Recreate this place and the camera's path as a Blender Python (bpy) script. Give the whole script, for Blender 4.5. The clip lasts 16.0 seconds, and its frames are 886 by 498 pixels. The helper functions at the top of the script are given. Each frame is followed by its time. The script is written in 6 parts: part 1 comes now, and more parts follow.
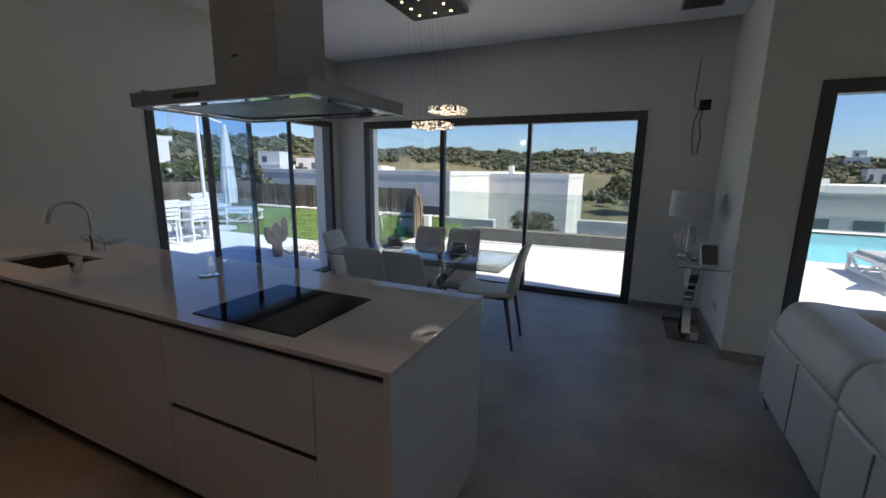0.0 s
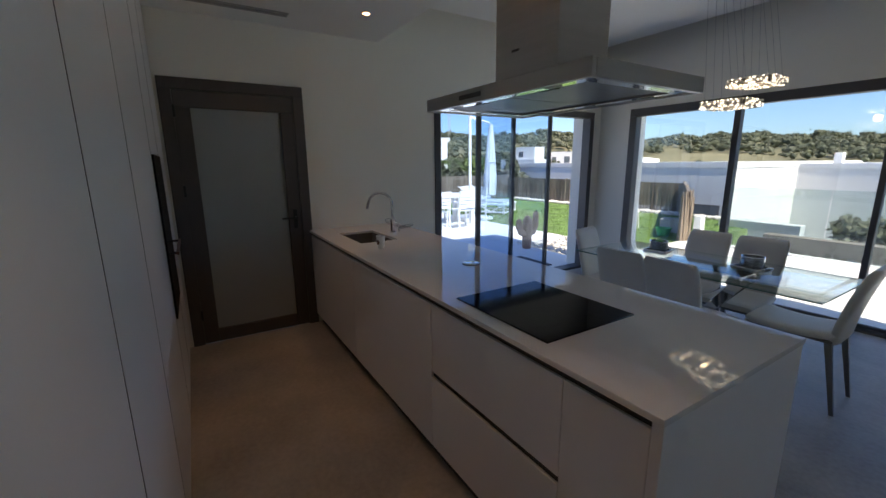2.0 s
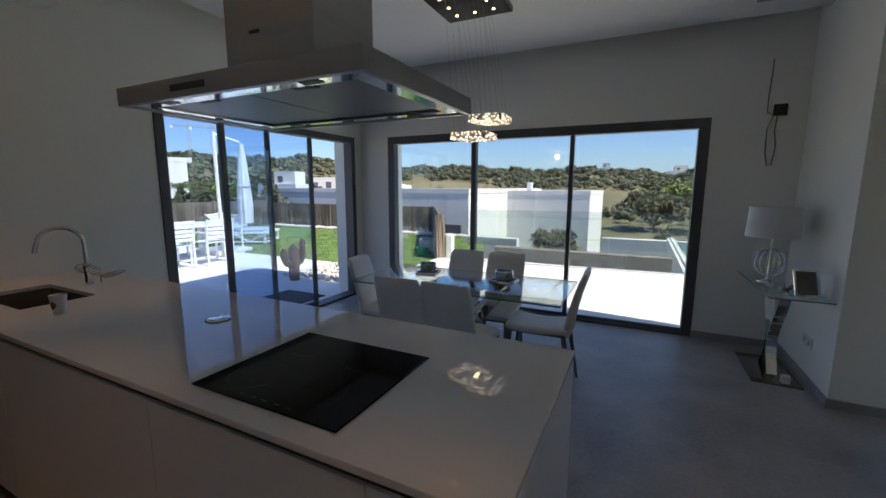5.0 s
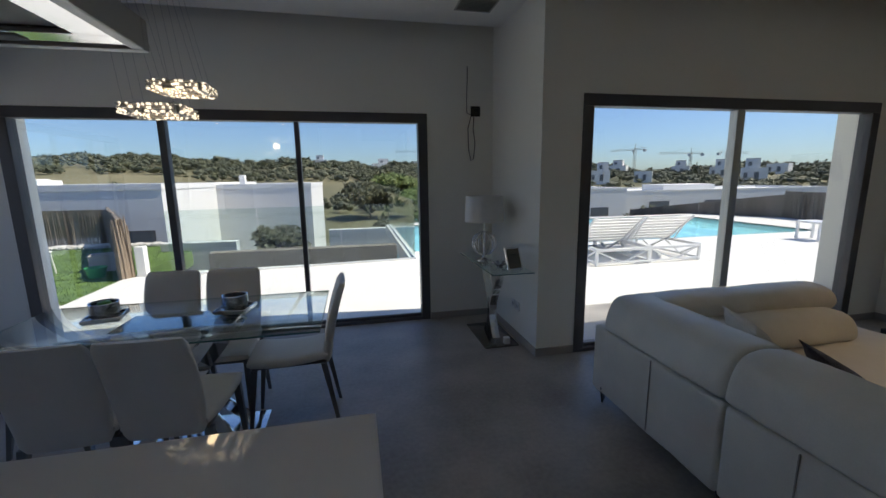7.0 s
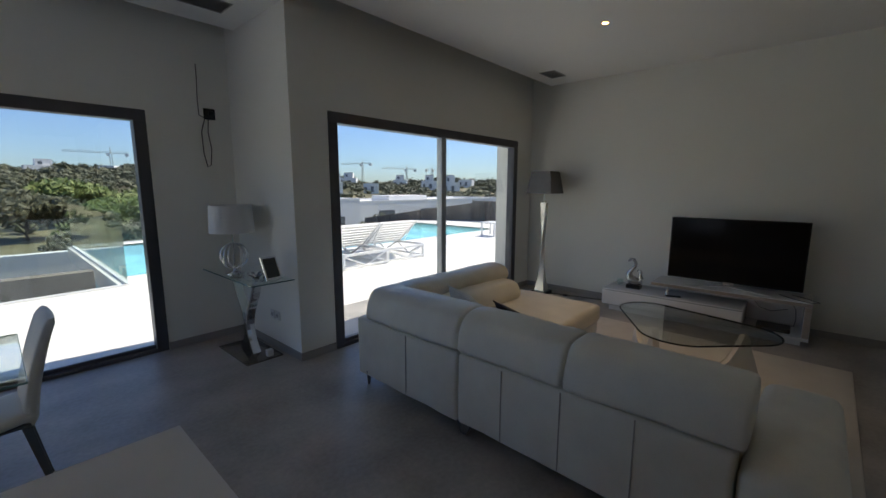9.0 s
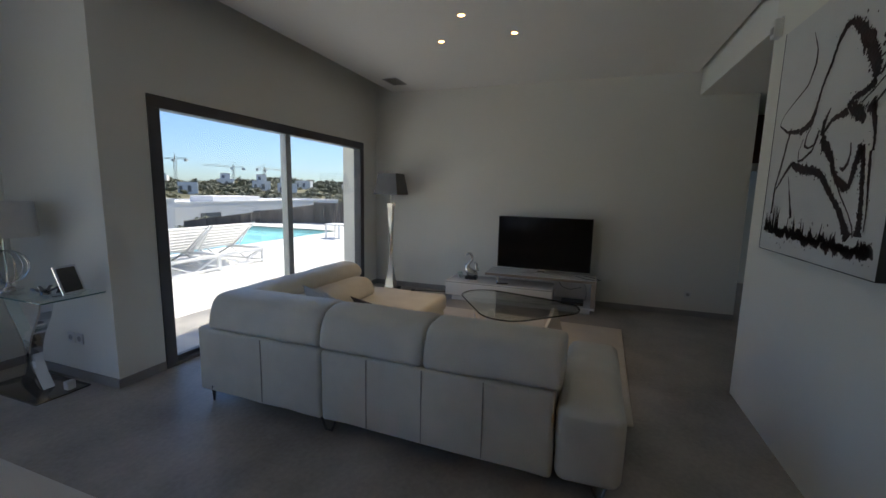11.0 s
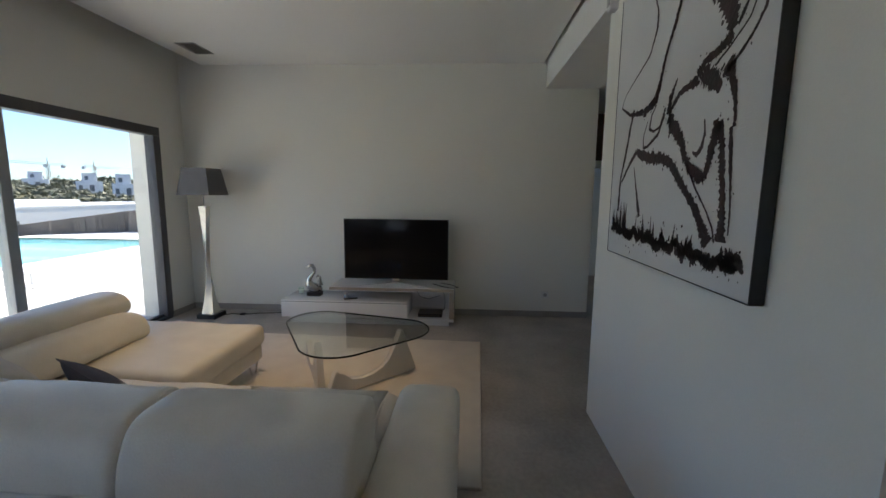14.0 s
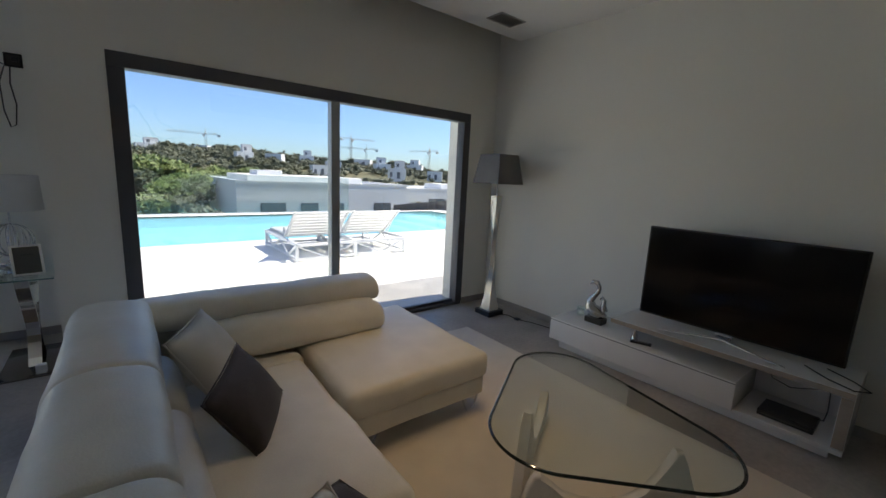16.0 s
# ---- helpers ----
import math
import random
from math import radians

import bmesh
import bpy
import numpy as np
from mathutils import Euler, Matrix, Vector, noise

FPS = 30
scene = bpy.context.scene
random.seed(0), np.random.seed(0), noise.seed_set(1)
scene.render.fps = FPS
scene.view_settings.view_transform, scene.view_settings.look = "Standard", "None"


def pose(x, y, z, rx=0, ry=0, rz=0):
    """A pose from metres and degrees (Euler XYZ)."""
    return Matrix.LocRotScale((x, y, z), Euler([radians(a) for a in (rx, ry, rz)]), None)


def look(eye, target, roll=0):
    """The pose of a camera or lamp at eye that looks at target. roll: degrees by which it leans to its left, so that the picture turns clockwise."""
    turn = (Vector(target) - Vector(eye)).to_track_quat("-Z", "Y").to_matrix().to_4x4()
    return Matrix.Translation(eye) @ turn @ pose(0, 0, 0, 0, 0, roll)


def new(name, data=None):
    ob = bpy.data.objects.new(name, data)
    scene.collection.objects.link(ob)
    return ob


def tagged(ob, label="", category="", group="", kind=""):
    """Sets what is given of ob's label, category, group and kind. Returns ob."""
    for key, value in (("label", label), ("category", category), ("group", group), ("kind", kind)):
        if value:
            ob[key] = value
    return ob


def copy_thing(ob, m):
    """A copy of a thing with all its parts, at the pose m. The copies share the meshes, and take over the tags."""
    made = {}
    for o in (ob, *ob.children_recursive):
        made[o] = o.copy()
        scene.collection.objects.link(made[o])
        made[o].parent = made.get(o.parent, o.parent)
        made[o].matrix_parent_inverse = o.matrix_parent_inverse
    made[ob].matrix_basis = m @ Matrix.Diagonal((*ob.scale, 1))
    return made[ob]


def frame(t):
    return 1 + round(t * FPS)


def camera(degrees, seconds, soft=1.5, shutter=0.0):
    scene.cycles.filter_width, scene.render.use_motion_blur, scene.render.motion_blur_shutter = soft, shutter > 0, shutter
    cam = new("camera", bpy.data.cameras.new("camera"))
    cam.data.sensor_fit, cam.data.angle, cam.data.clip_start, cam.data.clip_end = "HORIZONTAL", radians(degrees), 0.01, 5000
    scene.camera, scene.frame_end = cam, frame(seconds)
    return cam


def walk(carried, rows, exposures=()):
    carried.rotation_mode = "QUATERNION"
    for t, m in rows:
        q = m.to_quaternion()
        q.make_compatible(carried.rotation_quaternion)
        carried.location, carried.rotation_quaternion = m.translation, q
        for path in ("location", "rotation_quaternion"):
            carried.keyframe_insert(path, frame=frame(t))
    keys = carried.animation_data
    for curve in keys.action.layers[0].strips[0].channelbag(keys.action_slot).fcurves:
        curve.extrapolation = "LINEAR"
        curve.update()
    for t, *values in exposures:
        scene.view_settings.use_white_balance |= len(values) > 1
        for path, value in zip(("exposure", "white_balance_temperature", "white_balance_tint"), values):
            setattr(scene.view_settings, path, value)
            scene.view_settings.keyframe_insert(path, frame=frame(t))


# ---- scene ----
cam = camera(95.3, 16.0)
PATH = [
    (0, (1.378, 1.027, 1.492), (0.573, 2.817, 1.109), 0.8),
    (0.5, (1.325, 1.081, 1.494), (0.179, 2.671, 1.098), 0.4),
    (1, (1.307, 1.13, 1.485), (-0.085, 2.511, 1.093), -1.2),
    (1.5, (1.279, 1.113, 1.492), (-0.278, 2.303, 1.089), -1.2),
    (2, (1.235, 1.093, 1.492), (-0.432, 2.116, 1.077), -0.5),
    (2.5, (1.18, 1.05, 1.491), (-0.503, 2.062, 1.109), 0.0),
    (3, (1.133, 1.053, 1.495), (-0.496, 2.15, 1.119), -0.1),
    (3.5, (1.116, 1.095, 1.489), (-0.362, 2.381, 1.085), 0.7),
    (3.7, (1.093, 1.106, 1.452), (-0.303, 2.489, 1.08), 1.5),
    (5.8, (0.91, 1.601, 1.503), (0.34, 3.487, 1.159), 0.5),
    (6, (0.894, 1.664, 1.505), (0.407, 3.571, 1.149), 1.3),
    (6.5, (0.833, 1.793, 1.5), (0.754, 3.761, 1.154), 1.4),
    (7, (0.765, 1.83, 1.503), (1.178, 3.756, 1.158), -0.8),
    (7.5, (0.731, 1.808, 1.496), (1.517, 3.621, 1.187), 0.4),
    (8, (0.681, 1.743, 1.502), (1.721, 3.416, 1.155), 0.1),
    (8.5, (0.614, 1.708, 1.502), (1.911, 3.194, 1.175), 0.7),
    (9, (0.531, 1.696, 1.493), (2.006, 3.012, 1.192), 0.1),
    (9.2, (0.5, 1.669, 1.504), (2.034, 2.917, 1.207), 0.4),
    (11.3, (0.371, 1.707, 1.454), (2.278, 2.239, 1.177), 1.2),
    (11.5, (0.384, 1.688, 1.449), (2.316, 2.125, 1.174), 1.2),
    (12, (0.42, 1.62, 1.448), (2.388, 1.84, 1.171), 1.0),
    (12.5, (0.471, 1.568, 1.448), (2.451, 1.62, 1.165), 0.8),
    (13, (0.607, 1.516, 1.447), (2.591, 1.571, 1.203), 0.7),
    (13.5, (0.829, 1.468, 1.452), (2.802, 1.607, 1.153), 1.1),
    (14, (1.22, 1.446, 1.457), (3.198, 1.55, 1.186), 0.6),
    (14.5, (1.587, 1.372, 1.522), (3.545, 1.582, 1.17), 0.1),
    (15, (1.948, 1.315, 1.481), (3.793, 1.991, 1.108), 1.4),
    (15.5, (2.237, 1.401, 1.483), (3.809, 2.58, 1.113), 1.1),
    (16, (2.533, 1.413, 1.467), (3.776, 2.938, 1.112), 2.7),
]
walk(cam, [(t, look(eye, target, roll)) for t, eye, target, roll in PATH], exposures=[(0.0, 0.4, 7400, 12), (1.5, 0.75, 7400, 12), (2.5, 0.85, 7400, 12), (3.5, 0.8, 7400, 12), (6.0, 0.42, 7400, 12), (6.5, 0.4, 7400, 12), (7.5, 0.22, 7400, 12), (8.0, 0.28, 7400, 12), (9.0, 0.48, 7400, 12), (11.5, 0.92, 7400, 12), (12.5, 1.36, 7400, 12), (14.5, 1.36, 7400, 12), (15.3, 1.1, 7400, 12), (16.0, 0.8, 7400, 12)])

# ---- world, sun, lamps ----
SUN_WAY = Vector((0.72, -0.08, 1.0)).normalized()
world = bpy.data.worlds.new("sky")
scene.world = world
world.use_nodes = True
wn = world.node_tree.nodes
sky = wn.new("ShaderNodeTexSky")
sky.sky_type = "NISHITA"
sky.sun_disc = False
sky.sun_elevation = math.asin(SUN_WAY.z)
sky.sun_rotation = math.atan2(SUN_WAY.x, SUN_WAY.y)
sky.air_density, sky.dust_density, sky.ozone_density = 1.0, 0.6, 1.6
wn["Background"].inputs["Strength"].default_value = 0.12
deep = wn.new("ShaderNodeMix")
deep.data_type, deep.blend_type = "RGBA", "MULTIPLY"
deep.inputs["Factor"].default_value = 1.0
deep.inputs[7].default_value = (0.60, 0.80, 1.17, 1)
world.node_tree.links.new(sky.outputs[0], deep.inputs[6])
world.node_tree.links.new(deep.outputs[2], wn["Background"].inputs["Color"])


def lamp(name, kind, m, energy, color=(1, 1, 1), **more):
    data = bpy.data.lights.new(name, kind)
    data.energy, data.color = energy, color
    for key, value in more.items():
        if key == "angle":
            data.angle = value
        elif key == "size":
            data.shadow_soft_size = value
        elif key == "spot":
            data.spot_size = value
            data.spot_blend = 0.6
    ob = new(name, data)
    ob.matrix_world = m
    return ob


lamp("sun", "SUN", look(SUN_WAY * 30, (0, 0, 0)), 5.0, (1.0, 0.96, 0.9), angle=radians(0.53))
WARM = (1.0, 0.70, 0.42)   # lounge lamps
AMBER = (1.0, 0.52, 0.20)  # kitchen lamps

# ---- helpers for meshes and materials ----


def surface(name, base, rough=0.5, metal=0.0, var=0.08, scale=3.0, fine=90.0, bump=0.02, tint=None, coat=0.0, spec=0.5, stretch=(1, 1, 1), trans=0.0, sheen=0.0):
    """A node material: base colour varied at two scales, roughness varied, fine relief."""
    m = bpy.data.materials.new(name)
    m.use_nodes = True
    nt = m.node_tree
    n, l = nt.nodes, nt.links
    p = n["Principled BSDF"]
    tc = n.new("ShaderNodeTexCoord")
    mp = n.new("ShaderNodeMapping")
    mp.inputs["Scale"].default_value = stretch
    l.new(tc.outputs["Object"], mp.inputs["Vector"])
    big, small = n.new("ShaderNodeTexNoise"), n.new("ShaderNodeTexNoise")
    big.inputs["Scale"].default_value, big.inputs["Detail"].default_value = scale, 5
    small.inputs["Scale"].default_value, small.inputs["Detail"].default_value = fine, 3
    l.new(mp.outputs[0], big.inputs["Vector"])
    l.new(mp.outputs[0], small.inputs["Vector"])
    add = n.new("ShaderNodeMath")
    add.operation = "MULTIPLY_ADD"
    add.inputs[1].default_value = 0.35
    l.new(small.outputs["Fac"], add.inputs[0])
    l.new(big.outputs["Fac"], add.inputs[2])
    ramp = n.new("ShaderNodeValToRGB")
    c = Vector(base)
    t = Vector(tint) if tint else c
    ramp.color_ramp.elements[0].position, ramp.color_ramp.elements[1].position = 0.42, 0.92
    ramp.color_ramp.elements[0].color = (*(c * (1 - var)), 1)
    ramp.color_ramp.elements[1].color = (*[min(1, v * (1 + var)) for v in t], 1)
    l.new(add.outputs[0], ramp.inputs[0])
    l.new(ramp.outputs[0], p.inputs["Base Color"])
    rr = n.new("ShaderNodeMapRange")
    rr.inputs["To Min"].default_value, rr.inputs["To Max"].default_value = max(0.0, rough - 0.06), min(1.0, rough + 0.06)
    l.new(big.outputs["Fac"], rr.inputs["Value"])
    l.new(rr.outputs[0], p.inputs["Roughness"])
    p.inputs["Metallic"].default_value = metal
    p.inputs["Coat Weight"].default_value = coat
    p.inputs["Specular IOR Level"].default_value = spec
    p.inputs["Transmission Weight"].default_value = trans
    p.inputs["Sheen Weight"].default_value = sheen
    if bump:
        b = n.new("ShaderNodeBump")
        b.inputs["Strength"].default_value, b.inputs["Distance"].default_value = min(1.0, bump * 10), 0.004
        l.new(small.outputs["Fac"], b.inputs["Height"])
        l.new(b.outputs[0], p.inputs["Normal"])
    return m


def pane_glass(name, tint=(0.93, 0.96, 0.96), gloss=1.0, base=0.04):
    """Clear sheet glass: what is behind it shows through, with Fresnel reflection."""
    m = bpy.data.materials.new(name)
    m.use_nodes = True
    nt = m.node_tree
    n, l = nt.nodes, nt.links
    n.remove(n["Principled BSDF"])
    tr, gl, mix, lw, up, tm = (n.new("ShaderNode" + k) for k in ("BsdfTransparent", "BsdfGlossy", "MixShader", "LayerWeight", "Math", "Math"))
    tr.inputs["Color"].default_value = (*tint, 1)
    gl.inputs["Roughness"].default_value = 0.01
    gl.inputs["Color"].default_value = (gloss, gloss, gloss, 1)
    up.operation, up.inputs[1].default_value = "POWER", 4.0
    tm.operation, tm.inputs[1].default_value, tm.inputs[2].default_value = "MULTIPLY_ADD", 0.85, base
    l.new(lw.outputs["Facing"], up.inputs[0])
    l.new(up.outputs[0], tm.inputs[0])
    l.new(tm.outputs[0], mix.inputs[0])
    l.new(tr.outputs[0], mix.inputs[1])
    l.new(gl.outputs[0], mix.inputs[2])
    l.new(mix.outputs[0], n["Material Output"].inputs["Surface"])
    return m


def glow(name, color, strength):
    m = bpy.data.materials.new(name)
    m.use_nodes = True
    p = m.node_tree.nodes["Principled BSDF"]
    p.inputs["Base Color"].default_value = (*color, 1)
    p.inputs["Emission Color"].default_value = (*color, 1)
    p.inputs["Emission Strength"].default_value = strength
    return m


def box(x0, x1, y0, y1, z0, z1, r=0.0, seg=2, bm=None, rot=None):
    """A box between the given bounds, edges rounded by r, added to bm."""
    own = bmesh.new()
    bmesh.ops.create_cube(own, size=1)
    for v in own.verts:
        v.co = Vector(((x0 + x1) / 2 + v.co.x * (x1 - x0), (y0 + y1) / 2 + v.co.y * (y1 - y0), (z0 + z1) / 2 + v.co.z * (z1 - z0)))
    if r:
        bmesh.ops.bevel(own, geom=own.edges[:], offset=r, segments=seg, profile=0.5, affect="EDGES", clamp_overlap=True)
    if rot is not None:
        bmesh.ops.transform(own, matrix=rot, verts=own.verts[:])
    return join(bm, own)


def join(bm, own):
    if bm is None:
        return own
    mesh = bpy.data.meshes.new("tmp")
    own.to_mesh(mesh)
    bm.from_mesh(mesh)
    own.free()
    bpy.data.meshes.remove(mesh)
    return bm


def tube(points, radius, sides=8, bm=None, closed=False):
    """A round bar along points; radius is one number or one for each point."""
    own = bmesh.new()
    pts = [Vector(p) for p in points]
    radii = radius if isinstance(radius, (list, tuple)) else [radius] * len(pts)
    rings = []
    n = len(pts)
    side = None
    for i, p in enumerate(pts):
        a = pts[(i - 1) % n] if closed or i else p
        b = pts[(i + 1) % n] if closed or i < n - 1 else p
        d = (b - a).normalized()
        if side is None:
            side = d.orthogonal().normalized()
        side = (side - d * side.dot(d)).normalized()
        up = d.cross(side)
        rings.append([own.verts.new(p + (side * math.cos(k * math.tau / sides) + up * math.sin(k * math.tau / sides)) * radii[i]) for k in range(sides)])
    for i in range(n if closed else n - 1):
        a, b = rings[i], rings[(i + 1) % n]
        for k in range(sides):
            own.faces.new((a[k], a[(k + 1) % sides], b[(k + 1) % sides], b[k]))
    if not closed:
        own.faces.new(rings[0][::-1])
        own.faces.new(rings[-1])
    return join(bm, own)


def lathe(profile, centre=(0, 0, 0), sides=24, bm=None, power=2.0, turn=0.0):
    """A turned body: profile of (radius, z); power over 2 makes it squarer in plan."""
    own = bmesh.new()
    rings = []
    for r, z in profile:
        ring = []
        for k in range(sides):
            a = k * math.tau / sides + turn
            c, s = math.cos(a), math.sin(a)
            f = (abs(c) ** power + abs(s) ** power) ** (-1 / power)
            ring.append(own.verts.new((centre[0] + r * f * c, centre[1] + r * f * s, centre[2] + z)))
        rings.append(ring)
    for a, b in zip(rings, rings[1:]):
        for k in range(sides):
            own.faces.new((a[k], a[(k + 1) % sides], b[(k + 1) % sides], b[k]))
    if profile[0][0] > 1e-4:
        own.faces.new(rings[0][::-1])
    if profile[-1][0] > 1e-4:
        own.faces.new(rings[-1])
    return join(bm, own)


def prism(outline, z0, z1, bm=None, r=0.0):
    """An upright prism over a plan outline."""
    own = bmesh.new()
    low = [own.verts.new((x, y, z0)) for x, y in outline]
    top = [own.verts.new((x, y, z1)) for x, y in outline]
    own.faces.new(low[::-1])
    own.faces.new(top)
    n = len(low)
    for i in range(n):
        own.faces.new((low[i], low[(i + 1) % n], top[(i + 1) % n], top[i]))
    if r:
        bmesh.ops.bevel(own, geom=[e for e in own.edges if abs(e.verts[0].co.z - e.verts[1].co.z) < 1e-6], offset=r, segments=2, profile=0.5, affect="EDGES")
    return join(bm, own)


def cushion_bm(w, d, h, bm=None, m=None, puff=0.75, n=12):
    """A stuffed square cushion, thin at its seams, lying flat."""
    own = bmesh.new()
    grid = {}
    for s in (1, -1):
        for i in range(n + 1):
            for j in range(n + 1):
                u, v = i / n * 2 - 1, j / n * 2 - 1
                edge = i in (0, n) or j in (0, n)
                if s == -1 and edge:
                    grid[s, i, j] = grid[1, i, j]
                    continue
                t = ((1 - u**2) * (1 - v**2)) ** (puff * 0.75)
                pinch = 1 - 0.10 * (1 - abs(u) ** 2) * abs(v) ** 4
                pinch2 = 1 - 0.10 * (1 - abs(v) ** 2) * abs(u) ** 4
                wob = 1 + 0.06 * math.sin(5 * u + 3 * v + s)
                grid[s, i, j] = own.verts.new((u * w / 2 * pinch2, v * d / 2 * pinch, s * h / 2 * t * wob))
        for i in range(n):
            for j in range(n):
                f = [grid[s, i, j], grid[s, i + 1, j], grid[s, i + 1, j + 1], grid[s, i, j + 1]]
                own.faces.new(f if s == 1 else f[::-1])
    if m is not None:
        bmesh.ops.transform(own, matrix=m, verts=own.verts[:])
    return join(bm, own)


def part(name, bm, material, parent=None, label="", smooth=40):
    """Links bm as one mesh object, under parent where one is given."""
    mesh = bpy.data.meshes.new(name)
    bmesh.ops.recalc_face_normals(bm, faces=bm.faces[:])
    bm.to_mesh(mesh)
    bm.free()
    mesh.materials.append(material)
    if smooth:
        mesh.shade_smooth()
        mesh.set_sharp_from_angle(angle=radians(smooth))
    ob = new(name, mesh)
    if parent is not None:
        ob.parent = parent
    if label:
        ob["label"] = label
    return ob


def thing(name, label, category, at=(0, 0, 0), group="", kind="", rz=0.0):
    """An Empty that the parts of one thing hang from."""
    ob = new(name)
    ob.empty_display_size = 0.1
    ob.matrix_world = pose(*at, 0, 0, rz)
    return tagged(ob, label, category, group, kind)


def fixed(name, bm, material, label="", smooth=0):
    return tagged(part(name, bm, material, None, label, smooth), kind="structure")


# ---- materials ----
plaster = surface("plaster", (0.84, 0.83, 0.765), 0.85, var=0.03, scale=0.7, fine=160, bump=0.012)
ceiling_paint = surface("ceiling_paint", (0.87, 0.865, 0.835), 0.9, var=0.02, scale=0.6, fine=180, bump=0.008)
# dark grey that puts shade into the ceiling slot and behind vent slats
recess_shadow = surface("recess_shadow", (0.30, 0.29, 0.27), 0.9, var=0.05)
floor_tile = surface("floor_tile", (0.35, 0.325, 0.295), 0.40, var=0.24, scale=2.0, fine=35, bump=0.006, tint=(0.42, 0.39, 0.355), spec=0.5)
skirting = surface("skirting", (0.34, 0.32, 0.30), 0.5, var=0.1, scale=3)
dark_frame = surface("dark_frame", (0.085, 0.085, 0.09), 0.45, var=0.08, scale=6, fine=250, bump=0.01)
door_paint = surface("door_paint", (0.085, 0.075, 0.07), 0.5, var=0.12, scale=5, fine=120, bump=0.01, stretch=(1, 1, 0.15))
window_glass = pane_glass("window_glass", base=0.07)
tint_glass = pane_glass("tint_glass", (0.80, 0.88, 0.96))
rail_glass = pane_glass("rail_glass", (0.86, 0.92, 0.91))
clear_glass = pane_glass("clear_glass", (0.92, 0.97, 0.96))
frosted = surface("frosted", (0.32, 0.35, 0.345), 0.55, var=0.03, scale=2)
quartz = surface("quartz", (0.80, 0.79, 0.78), -0.025, var=0.02, scale=6, fine=300, bump=0.0)
lacquer = surface("lacquer", (0.79, 0.79, 0.80), 0.32, var=0.02, scale=2, fine=200, bump=0.0)
gap_dark = surface("gap_dark", (0.06, 0.055, 0.05), 0.5, metal=0.3, var=0.1)
steel = surface("steel", (0.42, 0.41, 0.40), 0.30, metal=1.0, var=0.06, scale=3, fine=260, bump=0.01, stretch=(1, 1, 14))
steel_dark = surface("steel_dark", (0.20, 0.195, 0.19), 0.35, metal=1.0, var=0.08, scale=3, fine=260, bump=0.01, stretch=(14, 1, 1))
chrome = surface("chrome", (0.78, 0.78, 0.78), 0.07, metal=1.0, var=0.02, bump=0)
black_glass = surface("black_glass", (0.004, 0.004, 0.005), 0.03, var=0.1, bump=0, spec=0.12)
black_plastic = surface("black_plastic", (0.015, 0.015, 0.016), 0.35, var=0.1, bump=0.01)
sink_stone = surface("sink_stone", (0.12, 0.10, 0.085), 0.5, var=0.15)
leather = surface("leather", (0.74, 0.72, 0.64), 0.42, var=0.05, scale=5, fine=140, bump=0.025, tint=(0.78, 0.76, 0.68))
seam_mat = surface("seam_mat", (0.36, 0.33, 0.28), 0.6, var=0.1)
chair_skin = surface("chair_skin", (0.70, 0.68, 0.64), 0.45, var=0.05, scale=6, fine=240, bump=0.04)
linen = surface("linen", (0.74, 0.72, 0.65), 0.85, var=0.07, scale=8, fine=320, bump=0.08, sheen=0.2)
dark_knit = surface("dark_knit", (0.055, 0.048, 0.05), 0.9, var=0.25, scale=20, fine=260, bump=0.1, sheen=0.2)
rug_wool = surface("rug_wool", (0.72, 0.67, 0.58), 0.95, var=0.07, scale=6, fine=260, bump=0.1, sheen=0.3)
white_paint = surface("white_paint", (0.80, 0.80, 0.80), 0.35, var=0.03, scale=4)
white_gloss = surface("white_gloss", (0.82, 0.81, 0.79), 0.16, var=0.02, scale=4, bump=0)
white_plastic = surface("white_plastic", (0.76, 0.76, 0.74), 0.4, var=0.03)
grey_plastic = surface("grey_plastic", (0.42, 0.42, 0.41), 0.4, var=0.05)
screen_grey = surface("screen_grey", (0.10, 0.10, 0.09), 0.2, var=0.1, bump=0)
shade_grey = surface("shade_grey", (0.17, 0.165, 0.16), 0.8, var=0.08, scale=10, fine=300, bump=0.05)
shade_white = surface("shade_white", (0.74, 0.73, 0.71), 0.8, var=0.04, scale=10, fine=300, bump=0.04, trans=0.0)
champagne = surface("champagne", (0.75, 0.71, 0.64), 0.25, metal=0.55, var=0.04)
cable_black = surface("cable_black", (0.02, 0.02, 0.02), 0.5, var=0.1)
brass = surface("brass", (0.55, 0.42, 0.22), 0.3, metal=0.9, var=0.1)
wood_edge = surface("wood_edge", (0.40, 0.33, 0.26), 0.5, var=0.15, scale=4, fine=60, stretch=(1, 0.1, 1))
red_wood = surface("red_wood", (0.14, 0.065, 0.04), 0.45, var=0.25, scale=4, fine=50, stretch=(1, 1, 0.15))
paving = surface("paving", (0.76, 0.745, 0.71), 0.7, var=0.05, scale=1.5, fine=60, bump=0.03)
joint_mat = surface("joint_mat", (0.42, 0.41, 0.39), 0.9, var=0.1)
render_white = surface("render_white", (0.80, 0.79, 0.77), 0.85, var=0.04, scale=0.8, fine=70, bump=0.04)
render_grey = surface("render_grey", (0.62, 0.63, 0.63), 0.85, var=0.05, scale=0.8, fine=70, bump=0.04)

